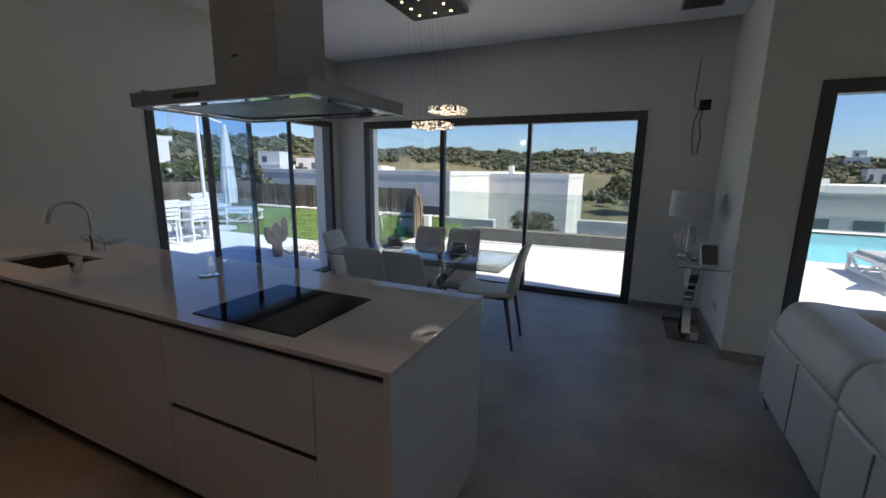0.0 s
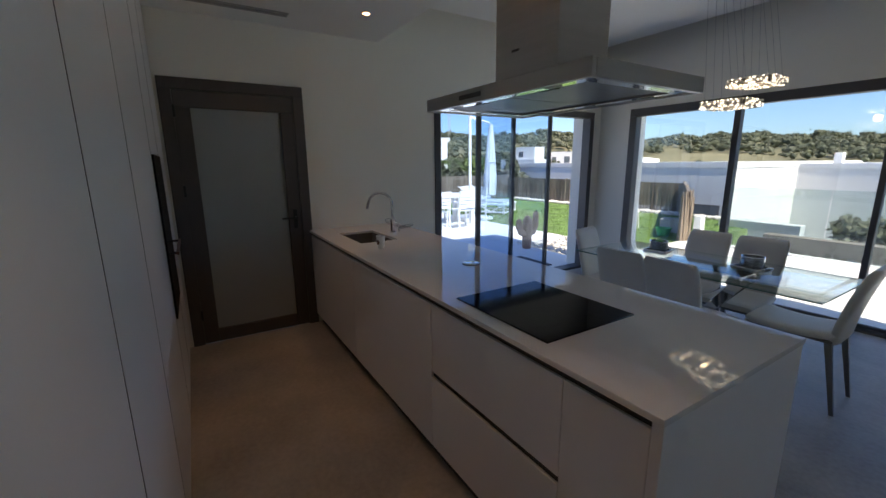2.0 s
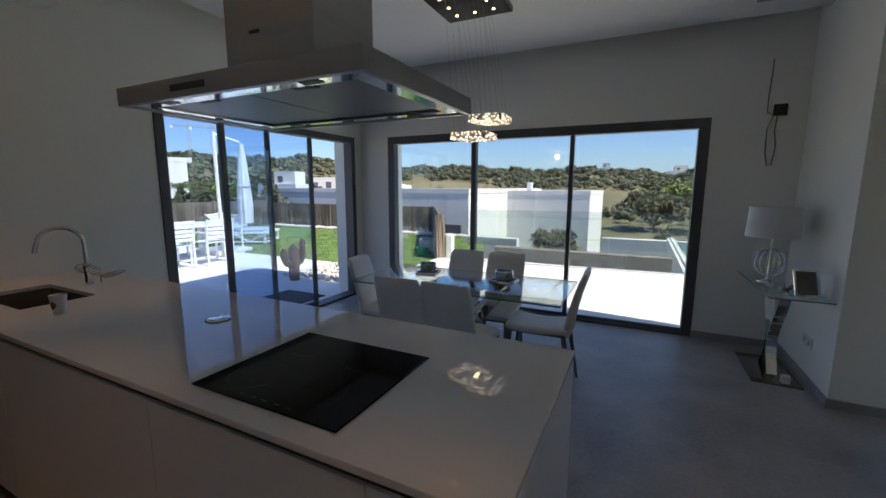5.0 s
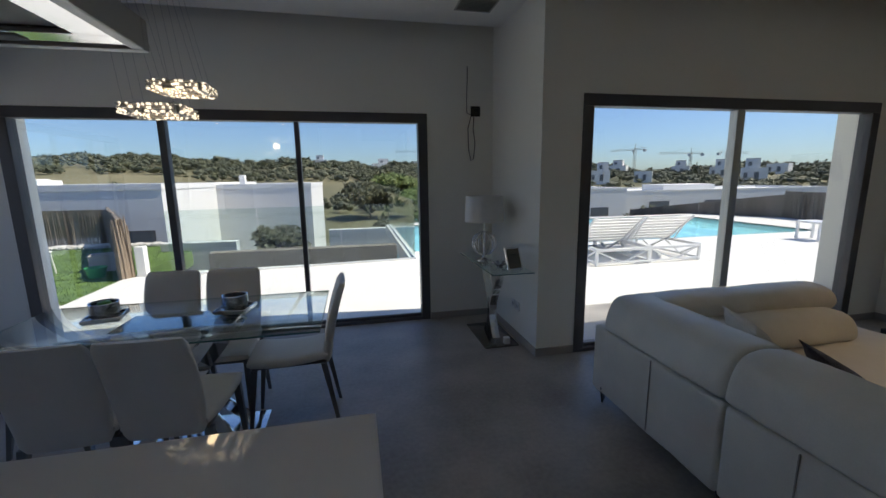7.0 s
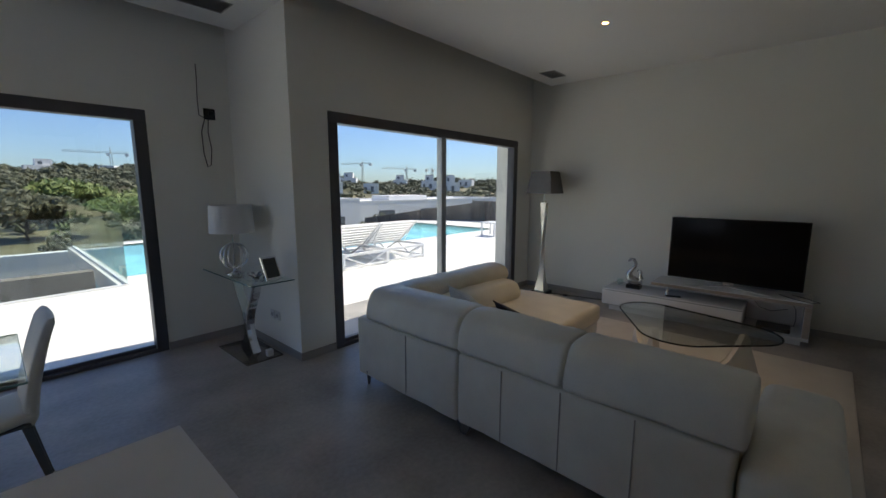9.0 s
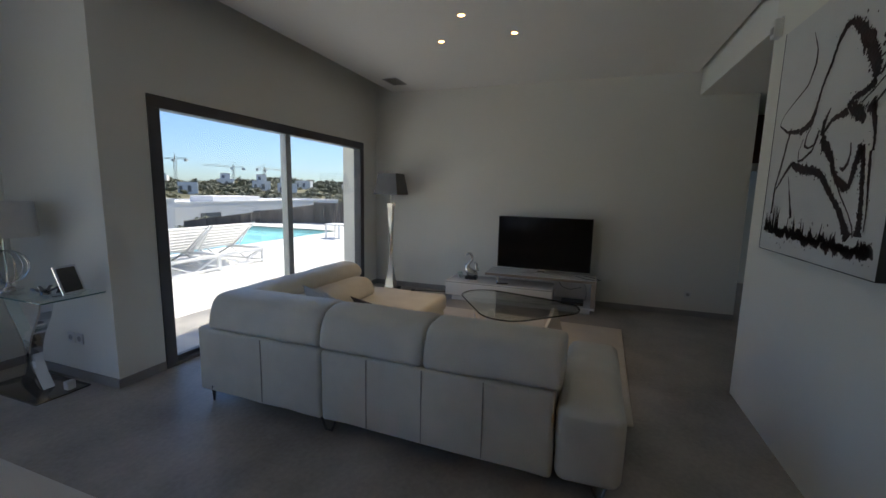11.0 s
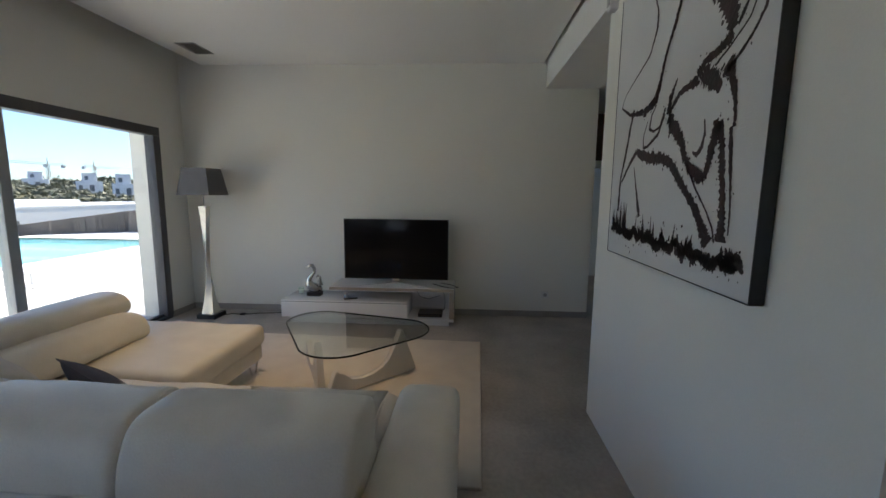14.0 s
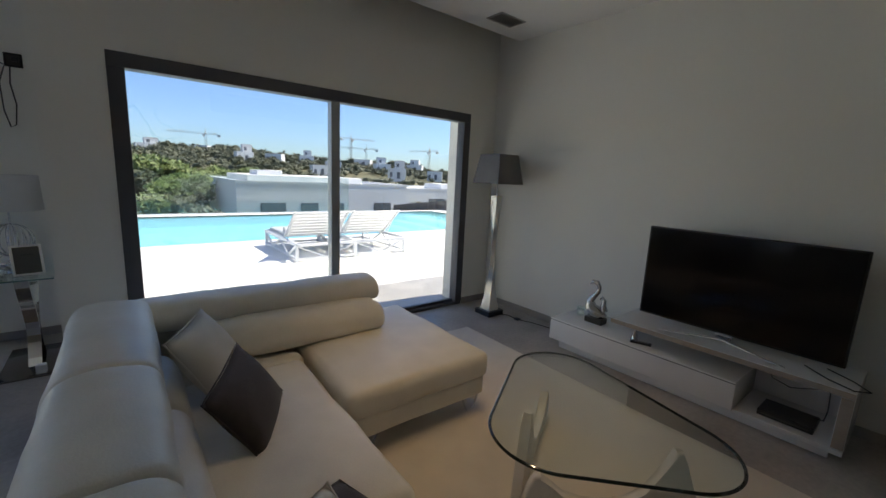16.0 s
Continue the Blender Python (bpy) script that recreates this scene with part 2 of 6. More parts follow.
# ---- the setting ----
XW, YN, YN2, XJ, XE = -2.55, 5.97, 4.82, 2.20, 6.00   # inner faces: west, dining north, lounge north, jog, east
YP, XP0, XP1 = 0.597, 2.01, 3.84                       # picture wall: face, ends
HI, LO, TOP = 2.91, 2.60, 3.35                        # high ceiling, low ceiling, roof
W_OUT = 0.34                                          # outer wall thickness


def wall_x(name, x0, x1, y0, y1, z1, holes, material, label):
    """A wall along x from x0 to x1 with openings (a, b, low, high)."""
    bm = bmesh.new()
    at = x0
    for a, b, lo, hi in sorted(holes):
        box(at, a, y0, y1, 0, z1, bm=bm)
        if lo > 0:
            box(a, b, y0, y1, 0, lo, bm=bm)
        box(a, b, y0, y1, hi, z1, bm=bm)
        at = b
    box(at, x1, y0, y1, 0, z1, bm=bm)
    return fixed(name, bm, material, label)


def wall_y(name, y0, y1, x0, x1, z1, holes, material, label):
    bm = bmesh.new()
    at = y0
    for a, b, lo, hi in sorted(holes):
        box(x0, x1, at, a, 0, z1, bm=bm)
        if lo > 0:
            box(x0, x1, a, b, 0, lo, bm=bm)
        box(x0, x1, a, b, hi, z1, bm=bm)
        at = b
    box(x0, x1, at, y1, 0, z1, bm=bm)
    return fixed(name, bm, material, label)


fixed("floor", box(XW - 0.01, 9.2, -2.2, YN, -0.25, 0), floor_tile, "grey concrete-look porcelain floor with faint cloudy stains")
WH = 2.14
wall_x("wall_north", XW - W_OUT, XJ + W_OUT, YN, YN + W_OUT, TOP, [(-2.10, 1.505, 0, WH)], plaster, "off-white plaster wall around the dining window")
wall_x("wall_north_2", XJ + W_OUT, XE + W_OUT, YN2, YN2 + W_OUT, TOP, [(2.545, 5.61, 0, WH)], plaster, "off-white plaster wall around the lounge window")
wall_y("wall_jog", YN2, YN, XJ, XJ + W_OUT, TOP, [], plaster, "short off-white plaster return wall beside the dining window")
wall_y("wall_west", -2.2, YN, XW - W_OUT, XW, TOP, [(0.955, 1.995, 0, WH), (3.32, 5.83, 0, WH)], plaster, "off-white plaster wall with a door and a sliding window")
wall_y("wall_east", -0.03, YN2, XE, XE + 0.25, TOP, [], plaster, "plain off-white plaster wall behind the television")
bm = box(XP0, XP1, -2.2, YP, 0, TOP)
fixed("wall_picture", bm, plaster, "off-white plaster wall block with a large painting")
wall_x("wall_south", XW - W_OUT, 9.2, -2.45, -2.2, TOP, [], plaster, "plain off-white plaster wall")
wall_y("wall_passage_end", -2.2, 0.06, 8.6, 8.85, TOP, [(-1.15, -0.12, 0, 2.0)], plaster, "end wall of the passage with a glazed door")
wall_x("wall_passage_side", XE + 0.25, 9.2, -0.03, 0.30, TOP, [], plaster, "plain passage wall")
fixed("wall_passage_lintel", box(7.42, 7.5, -1.6, -0.03, 1.97, 2.635), red_wood, "dark red-brown wooden panel above the passage")

# ceilings, with a recessed slot along the window walls, its shade coloured in
bm = bmesh.new()
SL = 0.20
prism([(XW + 0.19, 2.72), (XP0, 2.72), (XP0, YP), (XE, YP), (XE, YN2 - 0.28), (XJ, YN2 - 0.28), (XJ, YN - SL), (XW + 0.19, YN - SL)], HI, HI + 0.06, bm=bm)
fixed("ceiling", bm, ceiling_paint, "white painted high ceiling with a shadow slot along the windows")
fixed("ceiling_slot", prism([(XW, 2.72), (XE, 2.72), (XE, YN2), (XJ, YN2), (XJ, YN), (XW, YN)], HI + 0.16, HI + 0.20), recess_shadow, "upper side of the ceiling slot, coloured dark as its shade")
bm = box(XW, XP0, -2.2, 2.72, LO, HI + 0.07)
fixed("ceiling_kitchen", bm, ceiling_paint, "white lowered kitchen ceiling")
bm = box(XP1, 9.2, -2.2, 0.56, 2.635, HI + 0.07)
fixed("ceiling_passage", bm, ceiling_paint, "white lowered passage ceiling with a straight edge")
bm = prism([(XW - W_OUT, -2.45), (9.2, -2.45), (9.2, 0.3), (XE + W_OUT, 0.3), (XE + W_OUT, YN2 + W_OUT), (XJ + W_OUT, YN2 + W_OUT), (XJ + W_OUT, YN + W_OUT), (XW - W_OUT, YN + W_OUT)], TOP, TOP + 0.3)
fixed("roof", bm, render_white, "flat white roof slab")

# baseboards
SK = 0.012
runs = [
    (XW, -2.105, YN - SK, YN), (1.51, XJ, YN - SK, YN), (XJ - SK, XJ, YN2 - SK, YN - SK), (XJ, 2.54, YN2 - SK, YN2), (5.615, XE - SK, YN2 - SK, YN2),
    (XE - SK, XE, -0.03, YN2), (XW, XW + SK, 5.84, YN - SK), (XW, XW + SK, 2.80, 3.31), (XE + 0.25, 8.6, -0.03 - SK, -0.03),
]
for a, b, c, d in runs:
    fixed("baseboard", box(a, b, c, d, 0, 0.07, 0.002, 1), skirting, "low grey tile baseboard")


def window_frame_x(name, x0, x1, y, z1, mullions, label, depth=0.10, fw=0.092, panes=window_glass):
    """A dark aluminium sliding window in a wall along x, its face at y (towards -y)."""
    w = tagged(thing(name, label, "window"), kind="structure")
    a, b = y - 0.012, y + depth
    part("frame_head", box(x0, x1, a, b, z1 - fw, z1, 0.004, 1), dark_frame, w)
    part("frame_jamb", box(x0, x0 + fw, a, b, 0.03, z1 - fw, 0.004, 1), dark_frame, w)
    part("frame_jamb", box(x1 - fw, x1, a, b, 0.03, z1 - fw, 0.004, 1), dark_frame, w)
    part("track", box(x0, x1, a + 0.006, b + 0.06, -0.02, 0.03, 0.004, 1), dark_frame, w)
    edges = [x0 + fw] + [v for m in mullions for v in m] + [x1 - fw]
    for i, (m0, m1) in enumerate(mullions):
        part("mullion", box(m0, m1, a + 0.02 + 0.01 * (i % 2), b - 0.01, 0.03, z1 - fw, 0.004, 1), dark_frame if i or len(mullions) > 1 else mullion_grey, w)
    for i in range(0, len(edges), 2):
        g = part("pane", box(edges[i], edges[i + 1], y + 0.045, y + 0.051, 0.03, z1 - fw), panes, w, smooth=0)
        g.visible_shadow = False
        part("bottom_rail", box(edges[i], edges[i + 1], y + 0.035, y + 0.062, 0.03, 0.062, 0.003, 1), dark_frame, w)
    return w


mullion_grey = surface("mullion_grey", (0.38, 0.41, 0.43), 0.35, metal=0.4, var=0.05)
window_frame_x("window_1", -2.10, 1.505, YN, WH, [(-0.915, -0.855), (0.232, 0.276)], "wide dark-framed three-pane sliding window in the dining area")
window_frame_x("window_2", 2.545, 5.61, YN2, WH, [(4.02, 4.10)], "wide dark-framed two-pane sliding window in the lounge")

# west sliding window, its two sashes pushed aside so that it stands open
w = tagged(thing("window_3", "dark-framed sliding window beside the dining table, standing open", "window"), kind="structure")
part("frame_head", box(XW - 0.12, XW + 0.012, 3.32, 5.83, WH - 0.075, WH, 0.004, 1), dark_frame, w)
for a in (3.32, 5.755):
    part("frame_jamb", box(XW - 0.12, XW + 0.012, a, a + 0.075, 0.03, WH - 0.075, 0.004, 1), dark_frame, w)
part("track", box(XW - 0.16, XW + 0.006, 3.32, 5.83, -0.02, 0.03, 0.004, 1), dark_frame, w)
for off, a, b in ((-0.045, 3.90, 5.08), (-0.10, 3.395, 4.52)):
    sash = part("sash", box(XW + off - 0.018, XW + off + 0.018, a, a + 0.06, 0.03, WH - 0.08, 0.003, 1), dark_frame, w)
    part("sash_stile", box(XW + off - 0.018, XW + off + 0.018, b - 0.05, b, 0.03, WH - 0.08, 0.003, 1), dark_frame, w)
    part("sash_rail", box(XW + off - 0.018, XW + off + 0.018, a + 0.06, b - 0.05, 0.03, 0.085, 0.003, 1), dark_frame, w)
    g = part("pane", box(XW + off - 0.003, XW + off + 0.003, a + 0.06, b - 0.05, 0.085, WH - 0.08), tint_glass, w, smooth=0)
    g.visible_shadow = False
part("window_handle", box(XW - 0.012, XW + 0.02, 5.775, 5.80, 1.42, 1.52, 0.004, 1), black_plastic, w)

# kitchen door: dark frame, frosted glass leaf
d = tagged(thing("door_1", "closed dark-grey door with a large frosted glass pane", "door"), kind="structure")
FX = XW + 0.014
part("door_frame", box(XW - 0.14, FX, 0.955, 1.995, WH - 0.085, WH, 0.004, 1), door_paint, d)
for a in (0.955, 1.91):
    part("door_frame_jamb", box(XW - 0.14, FX, a, a + 0.085, 0, WH - 0.085, 0.004, 1), door_paint, d)
leaf = part("door_leaf", box(XW - 0.05, FX - 0.012, 1.041, 1.909, WH - 0.215, WH - 0.088, 0.005, 1), door_paint, d)
part("door_stile", box(XW - 0.05, FX - 0.012, 1.0395, 1.15, 0.006, WH - 0.215, 0.005, 1), door_paint, d)
part("door_stile", box(XW - 0.05, FX - 0.012, 1.80, 1.9105, 0.006, WH - 0.215, 0.005, 1), door_paint, d)
part("door_rail", box(XW - 0.05, FX - 0.012, 1.15, 1.80, 0.006, 0.12, 0.005, 1), door_paint, d)
part("door_glass", box(XW - 0.03, XW - 0.018, 1.15, 1.80, 0.12, WH - 0.215), frosted, d, "frosted glass pane", 0)
hd = part("door_handle", box(FX - 0.012, FX - 0.002, 1.84, 1.875, 0.93, 1.10, 0.004, 1), black_plastic, d)
part("lever", tube([(FX - 0.004, 1.857, 1.03), (FX + 0.045, 1.857, 1.03), (FX + 0.05, 1.842, 1.03), (FX + 0.05, 1.735, 1.03)], 0.009, 8), black_plastic, hd)
for z in (0.22, 1.25, 1.85):
    part("hinge", tube([(FX, 1.043, z), (FX, 1.043, z + 0.09)], 0.011, 8), black_plastic, d)

# glazed door at the end of the passage
d = tagged(thing("door_2", "white-framed frosted glass door at the end of the passage", "door"), kind="structure")
for a in (-1.15, -0.19):
    part("door_frame_jamb", box(8.56, 8.72, a, a + 0.07, 0, 1.93), white_paint, d)
part("door_frame", box(8.56, 8.72, -1.15, -0.12, 1.93, 2.0), white_paint, d)
part("door_stile", box(8.60, 8.64, -0.70, -0.62, 0, 1.93), white_paint, d)
part("pane", box(8.61, 8.626, -1.08, -0.19, 0, 1.93), surface("milk_glass", (0.36, 0.40, 0.40), 0.5, var=0.03, trans=0.3), d, smooth=0)
# flush white door in the end of the picture wall block
d = tagged(thing("door_3", "flush white panel door with a dark joint", "door"), kind="structure")
part("door_leaf", box(XP0 - 0.012, XP0, -0.94, 0.056, 0.01, 2.4, 0.002, 1), lacquer, d)
part("joint", box(XP0 - 0.005, XP0, 0.056, 0.064, 0.01, 2.4), gap_dark, d)

# ---- outside ground ----
bm = bmesh.new()
TZ = -0.03
# terrace in slabs around the pool
for a, b, c, e in ((-13, XW - W_OUT, -3, 6.3), (-13, -4.6, 6.3, 7.7), (-3.0, XW - W_OUT, 6.3, 7.7), (XW - W_OUT, 1.95, YN + W_OUT, 9.5), (-2.95, XW - W_OUT, 7.7, 9.2), (1.95, 16, YN2 + W_OUT, 10.3), (13.0, 16, 10.3, 15.6), (1.75, 1.95, 9.5, 15.6), (1.95, 13.0, 15.2, 15.6), (XJ + W_OUT, 1.95, YN2 + W_OUT, 9.5)):
    if b > a:
        box(a, b, c, e, -0.35, TZ, bm=bm)
fixed("pavement", bm, paving, "pale sunlit stone terrace paving")
fixed("joint_ground", box(-13, 16, -3, 10.2, -3.6, -0.36), joint_mat, "ground below the terrace paving")
# floor sill strips that fill the depth of the window openings
fixed("trim", box(-2.10, 1.505, YN, YN + W_OUT, -0.25, -0.022), paving, "stone sill of the dining window")
fixed("trim", box(2.545, 5.61, YN2, YN2 + W_OUT, -0.25, -0.022), paving, "stone sill of the lounge window")
fixed("trim", box(XW - W_OUT, XW - 0.01, 3.32, 5.83, -0.25, -0.022), paving, "stone sill of the sliding window")

CREST = [(-180, 0.5), (-60, 0.1), (-40, 0.2), (-25, 0.7), (-10, 1.3), (0, 1.4), (12, 1.7), (28, 2.1), (45, 2.9), (80, 3.4), (110, 3.0), (180, 0.5)]


def crest(az):
    for (a0, c0), (a1, c1) in zip(CREST, CREST[1:]):
        if a0 <= az <= a1:
            f = (az - a0) / (a1 - a0)
            return c0 + (c1 - c0) * f
    return 1.2


def land(x, y):
    """Height of the land outside the garden: a dip, then wooded slopes."""
    r = math.hypot(x, y)
    az = math.degrees(math.atan2(-x, y))
    top = 1.45 + math.tan(radians(crest(az) + 0.2 * math.sin(az * 0.35) + 0.12 * math.sin(az * 0.9 + 1))) * 230
    f = min(1, max(0, (r - 38) / (230 - 38)))
    f = f * f * (3 - 2 * f)
    z = -3.4 + (top + 3.4) * f + 0.7 * noise.noise((x * 0.03, y * 0.03, 0)) * min(1, r / 60)
    if r > 230:
        z -= (r - 230) * 0.02
    return z


bm = bmesh.new()
rings = []
radii = [0.5, 12, 22, 30, 38, 46, 55, 65, 76, 88, 101, 115, 130, 146, 163, 181, 200, 215, 230, 250, 300, 420, 700, 1300, 3000]
NA = 160
for r in radii:
    rings.append([bm.verts.new((r * math.sin(k * math.tau / NA), r * math.cos(k * math.tau / NA), land(r * math.sin(k * math.tau / NA), r * math.cos(k * math.tau / NA)))) for k in range(NA)])
for a, b in zip(rings, rings[1:]):
    for k in range(NA):
        bm.faces.new((a[k], b[k], b[(k + 1) % NA], a[(k + 1) % NA]))
bm.faces.new(rings[0])
earth = surface("earth", (0.09, 0.10, 0.045), 0.95, var=0.35, scale=0.03, fine=0.6, bump=0, tint=(0.20, 0.175, 0.10))
fixed("ground", bm, earth, "dry grassy slopes around the garden", 60)

# ---- kitchen ----
IX0, IX1, IY0, IY1, IZ = XW, 0.79, 1.97, 2.815, 0.90
top = bmesh.new()
SX0, SX1, SY0, SY1 = -2.21, -1.66, 2.14, 2.45
for a, b, c, e in ((IX0, SX0, IY0, IY1), (SX1, IX1, IY0, IY1), (SX0, SX1, IY0, SY0), (SX0, SX1, SY1, IY1)):
    box(a, b, c, e, IZ - 0.02, IZ, bm=top)
bmesh.ops.remove_doubles(top, verts=top.verts[:], dist=1e-5)
worktop = thing("worktop", "white polished quartz worktop on the kitchen island", "worktop")
part("slab", top, quartz, worktop, smooth=0)
part("edge_strip", box(IX0, IX1, IY0 - 0.001, IY0 + 0.004, IZ - 0.0205, IZ - 0.001, 0.001, 1), quartz, worktop)


def base_unit(name, x0, x1, label, fronts, high=None):
    u = thing(name, label, "cabinet", group="island cabinets")
    part("carcass", box(x0 + 0.001, x1 - 0.001, IY0 + 0.035, IY1 - 0.02, 0.09, high or IZ - 0.021), lacquer, u, smooth=0)
    part("plinth", box(x0, x1, IY0 + 0.06, IY1 - 0.06, 0, 0.09), gap_dark, u, "dark plinth", 0)
    part("grip_profile", box(x0, x1, IY0 + 0.022, IY0 + 0.035, IZ - 0.055, IZ - 0.021), gap_dark, u, "dark grip profile", 0)
    for z0, z1 in fronts:
        part("front", box(x0 + 0.0015, x1 - 0.0015, IY0 + 0.012, IY0 + 0.034, z0, z1, 0.0015, 1), lacquer, u)
    for z0, z1 in zip([f[1] for f in fronts], [f[0] for f in fronts][1:]):
        part("grip_profile", box(x0, x1, IY0 + 0.024, IY0 + 0.036, z0, z1), gap_dark, u, "dark grip profile", 0)
    return u


base_unit("island_cabinet", IX0 + 0.01, -1.44, "plain white lacquered island cabinet under the sink", [(0.092, IZ - 0.05)], 0.70)
base_unit("island_cabinet", -1.44, -0.33, "plain white lacquered island cabinet", [(0.092, IZ - 0.05)])
base_unit("island_cabinet", -0.33, 0.475, "white lacquered island cabinet with two deep drawers", [(0.092, 0.475), (0.505, IZ - 0.05)])
base_unit("island_cabinet", 0.475, IX1 - 0.035, "narrow white lacquered island cabinet", [(0.092, IZ - 0.05)])
tagged(part("end_panel", box(IX1 - 0.033, IX1 - 0.003, IY0 + 0.006, IY1 - 0.004, 0, IZ - 0.0205, 0.002, 1), lacquer, None), "white lacquered end panel of the kitchen island", "panel")
tagged(part("back_panel", box(IX0 + 0.01, IX1 - 0.036, IY1 - 0.019, IY1 - 0.006, 0.0, IZ - 0.0205, 0.002, 1), lacquer, None), "white lacquered back panel of the kitchen island", "panel")

hob = thing("hob", "black glass induction hob set into the worktop", "hob")
part("glass_top", box(-0.20, 0.35, 2.04, 2.52, IZ - 0.001, IZ + 0.005, 0.002, 1), black_glass, hob)
ring_grey = surface("ring_grey", (0.05, 0.05, 0.05), 0.2, bump=0)
for cx, cy, r in ((-0.07, 2.17, 0.085), (0.19, 2.17, 0.07), (-0.07, 2.40, 0.07), (0.19, 2.41, 0.09)):
    part("cooking_zone", tube([(cx + r * math.cos(a * math.tau / 28), cy + r * math.sin(a * math.tau / 28), IZ + 0.0046) for a in range(28)], 0.0009, 5, closed=True), ring_grey, hob)
for i in range(5):
    part("touch_key", box(-0.02 + i * 0.045, 0.0 + i * 0.045, 2.063, 2.067, IZ + 0.0045, IZ + 0.0054), ring_grey, hob, smooth=0)

sink = thing("sink", "dark brown undermount kitchen sink", "sink")
bm = bmesh.new()
box(SX0 - 0.01, SX0 + 0.004, SY0, SY1, 0.72, IZ - 0.02, bm=bm)
box(SX1 - 0.004, SX1 + 0.01, SY0, SY1, 0.72, IZ - 0.02, bm=bm)
box(SX0 + 0.004, SX1 - 0.004, SY0 - 0.01, SY0 + 0.004, 0.72, IZ - 0.02, bm=bm)
box(SX0 + 0.004, SX1 - 0.004, SY1 - 0.004, SY1 + 0.01, 0.72, IZ - 0.02, bm=bm)
box(SX0 + 0.004, SX1 - 0.004, SY0 + 0.004, SY1 - 0.004, 0.71, 0.724, bm=bm)
part("bowl", bm, sink_stone, sink, smooth=0)
part("drain", lathe([(0.045, 0), (0.045, 0.004), (0.03, 0.006), (0.0, 0.003)], (-1.91, 2.30, 0.724), 20), chrome, sink)

tap = thing("kitchen_tap", "chrome swan-neck mixer tap behind the sink", "tap", (-1.97, 2.545, IZ))
part("body", lathe([(0.026, 0), (0.026, 0.012), (0.019, 0.02), (0.019, 0.10), (0.022, 0.105), (0.022, 0.125), (0.013, 0.135)], sides=20), chrome, tap)
arc = [(0, 0, 0.12), (0, 0, 0.25)] + [(0, -0.10 + 0.10 * math.cos(a), 0.25 + 0.10 * math.sin(a)) for a in [k * math.pi * 0.92 / 10 for k in range(1, 11)]]
arc.append((0, -0.212, 0.215))
part("spout", tube(arc, 0.0115, 12), chrome, tap)
part("lever", tube([(0.018, 0, 0.085), (0.045, 0.0, 0.10), (0.085, 0.0, 0.125)], [0.009, 0.007, 0.006], 8), chrome, tap)
tap.matrix_world = pose(-1.97, 2.545, IZ, 0, 0, -22)

leafm = surface("wire_grey", (0.30, 0.30, 0.30), 0.35, metal=0.8)
rack = thing("wire_leaf_dish", "pair of grey wire leaf-shaped soap dishes behind the tap", "soap dish", (-1.98, 2.61, IZ))
for s in (-1, 1):
    rim = []
    for k in range(16):
        a = k * math.tau / 16
        u = 0.085 + 0.07 * math.cos(a)
        rim.append((s * u * 0.95, 0.035 * math.sin(a) * (1 + 0.3 * math.cos(a)), 0.035 + 0.35 * u * u * 10 * 0.35))
    part("leaf_rim", tube(rim, 0.0018, 5, closed=True), leafm, rack)
    for i in range(2, 7):
        p, q = rim[i], rim[(16 - i) % 16]
        part("leaf_vein", tube([p, ((p[0] + q[0]) / 2, 0, p[2] - 0.012), q], 0.0012, 5), leafm, rack)
    part("stem", tube([(0, 0, 0.001), (0, 0, 0.03), rim[8]], 0.002, 5), leafm, rack)

rack.scale = (1.5, 1.5, 1.5)

cup = thing("paper_cup", "small white cup with a dark round print beside the sink", "cup", (-1.42, 2.20, IZ))
part("cup_wall", lathe([(0.024, 0), (0.032, 0.088), (0.0335, 0.09), (0.031, 0.088), (0.023, 0.005), (0.0, 0.004)], sides=24), white_plastic, cup)
bm = bmesh.new()
for k in range(7):
    a = radians(-95 + k * 9)
    r = 0.0292
    box(-0.0015, 0.0015, -0.0006, 0.0006, 0.045 - 0.018 * math.sin(math.pi * (k + 0.5) / 7), 0.045 + 0.018 * math.sin(math.pi * (k + 0.5) / 7), bm=bm, rot=Matrix.Translation((r * math.cos(a), r * math.sin(a), 0)) @ Matrix.Rotation(a + math.pi / 2, 4, "Z") @ Matrix.Diagonal((1.6, 1, 1, 1)))
part("print", bm, surface("print_brown", (0.10, 0.05, 0.03), 0.6), cup, "dark brown round print", 0)

pop = thing("popup_socket", "round steel pop-up socket lid in the worktop", "socket", (-0.685, 2.47, IZ))
part("lid", lathe([(0.05, 0.0), (0.05, 0.004), (0.046, 0.006), (0, 0.006)], sides=32), chrome, pop)
part("lid_ring", lathe([(0.054, 0.0), (0.054, 0.002), (0.051, 0.0025), (0.0505, 0.0)], sides=32), gap_dark, pop)

# island hood
HX0, HX1, HY0, HY1, HZ = -0.525, 0.42, 2.09, 2.695, 1.73
hood = thing("island_hood", "brushed steel island hood with a tall square chimney", "cooker hood")
bm = bmesh.new()
T = 0.055
box(HX0, HX1, HY0, HY0 + 0.02, HZ, HZ + T, 0.002, 1, bm)
box(HX0, HX1, HY1 - 0.02, HY1, HZ, HZ + T, 0.002, 1, bm)
box(HX0, HX0 + 0.02, HY0 + 0.02, HY1 - 0.02, HZ, HZ + T, 0.002, 1, bm)
box(HX1 - 0.02, HX1, HY0 + 0.02, HY1 - 0.02, HZ, HZ + T, 0.002, 1, bm)
part("canopy_rim", bm, steel, hood)
part("canopy_top", box(HX0 + 0.02, HX1 - 0.02, HY0 + 0.02, HY1 - 0.02, HZ + T - 0.012, HZ + T - 0.002), steel, hood, smooth=0)
under = bmesh.new()
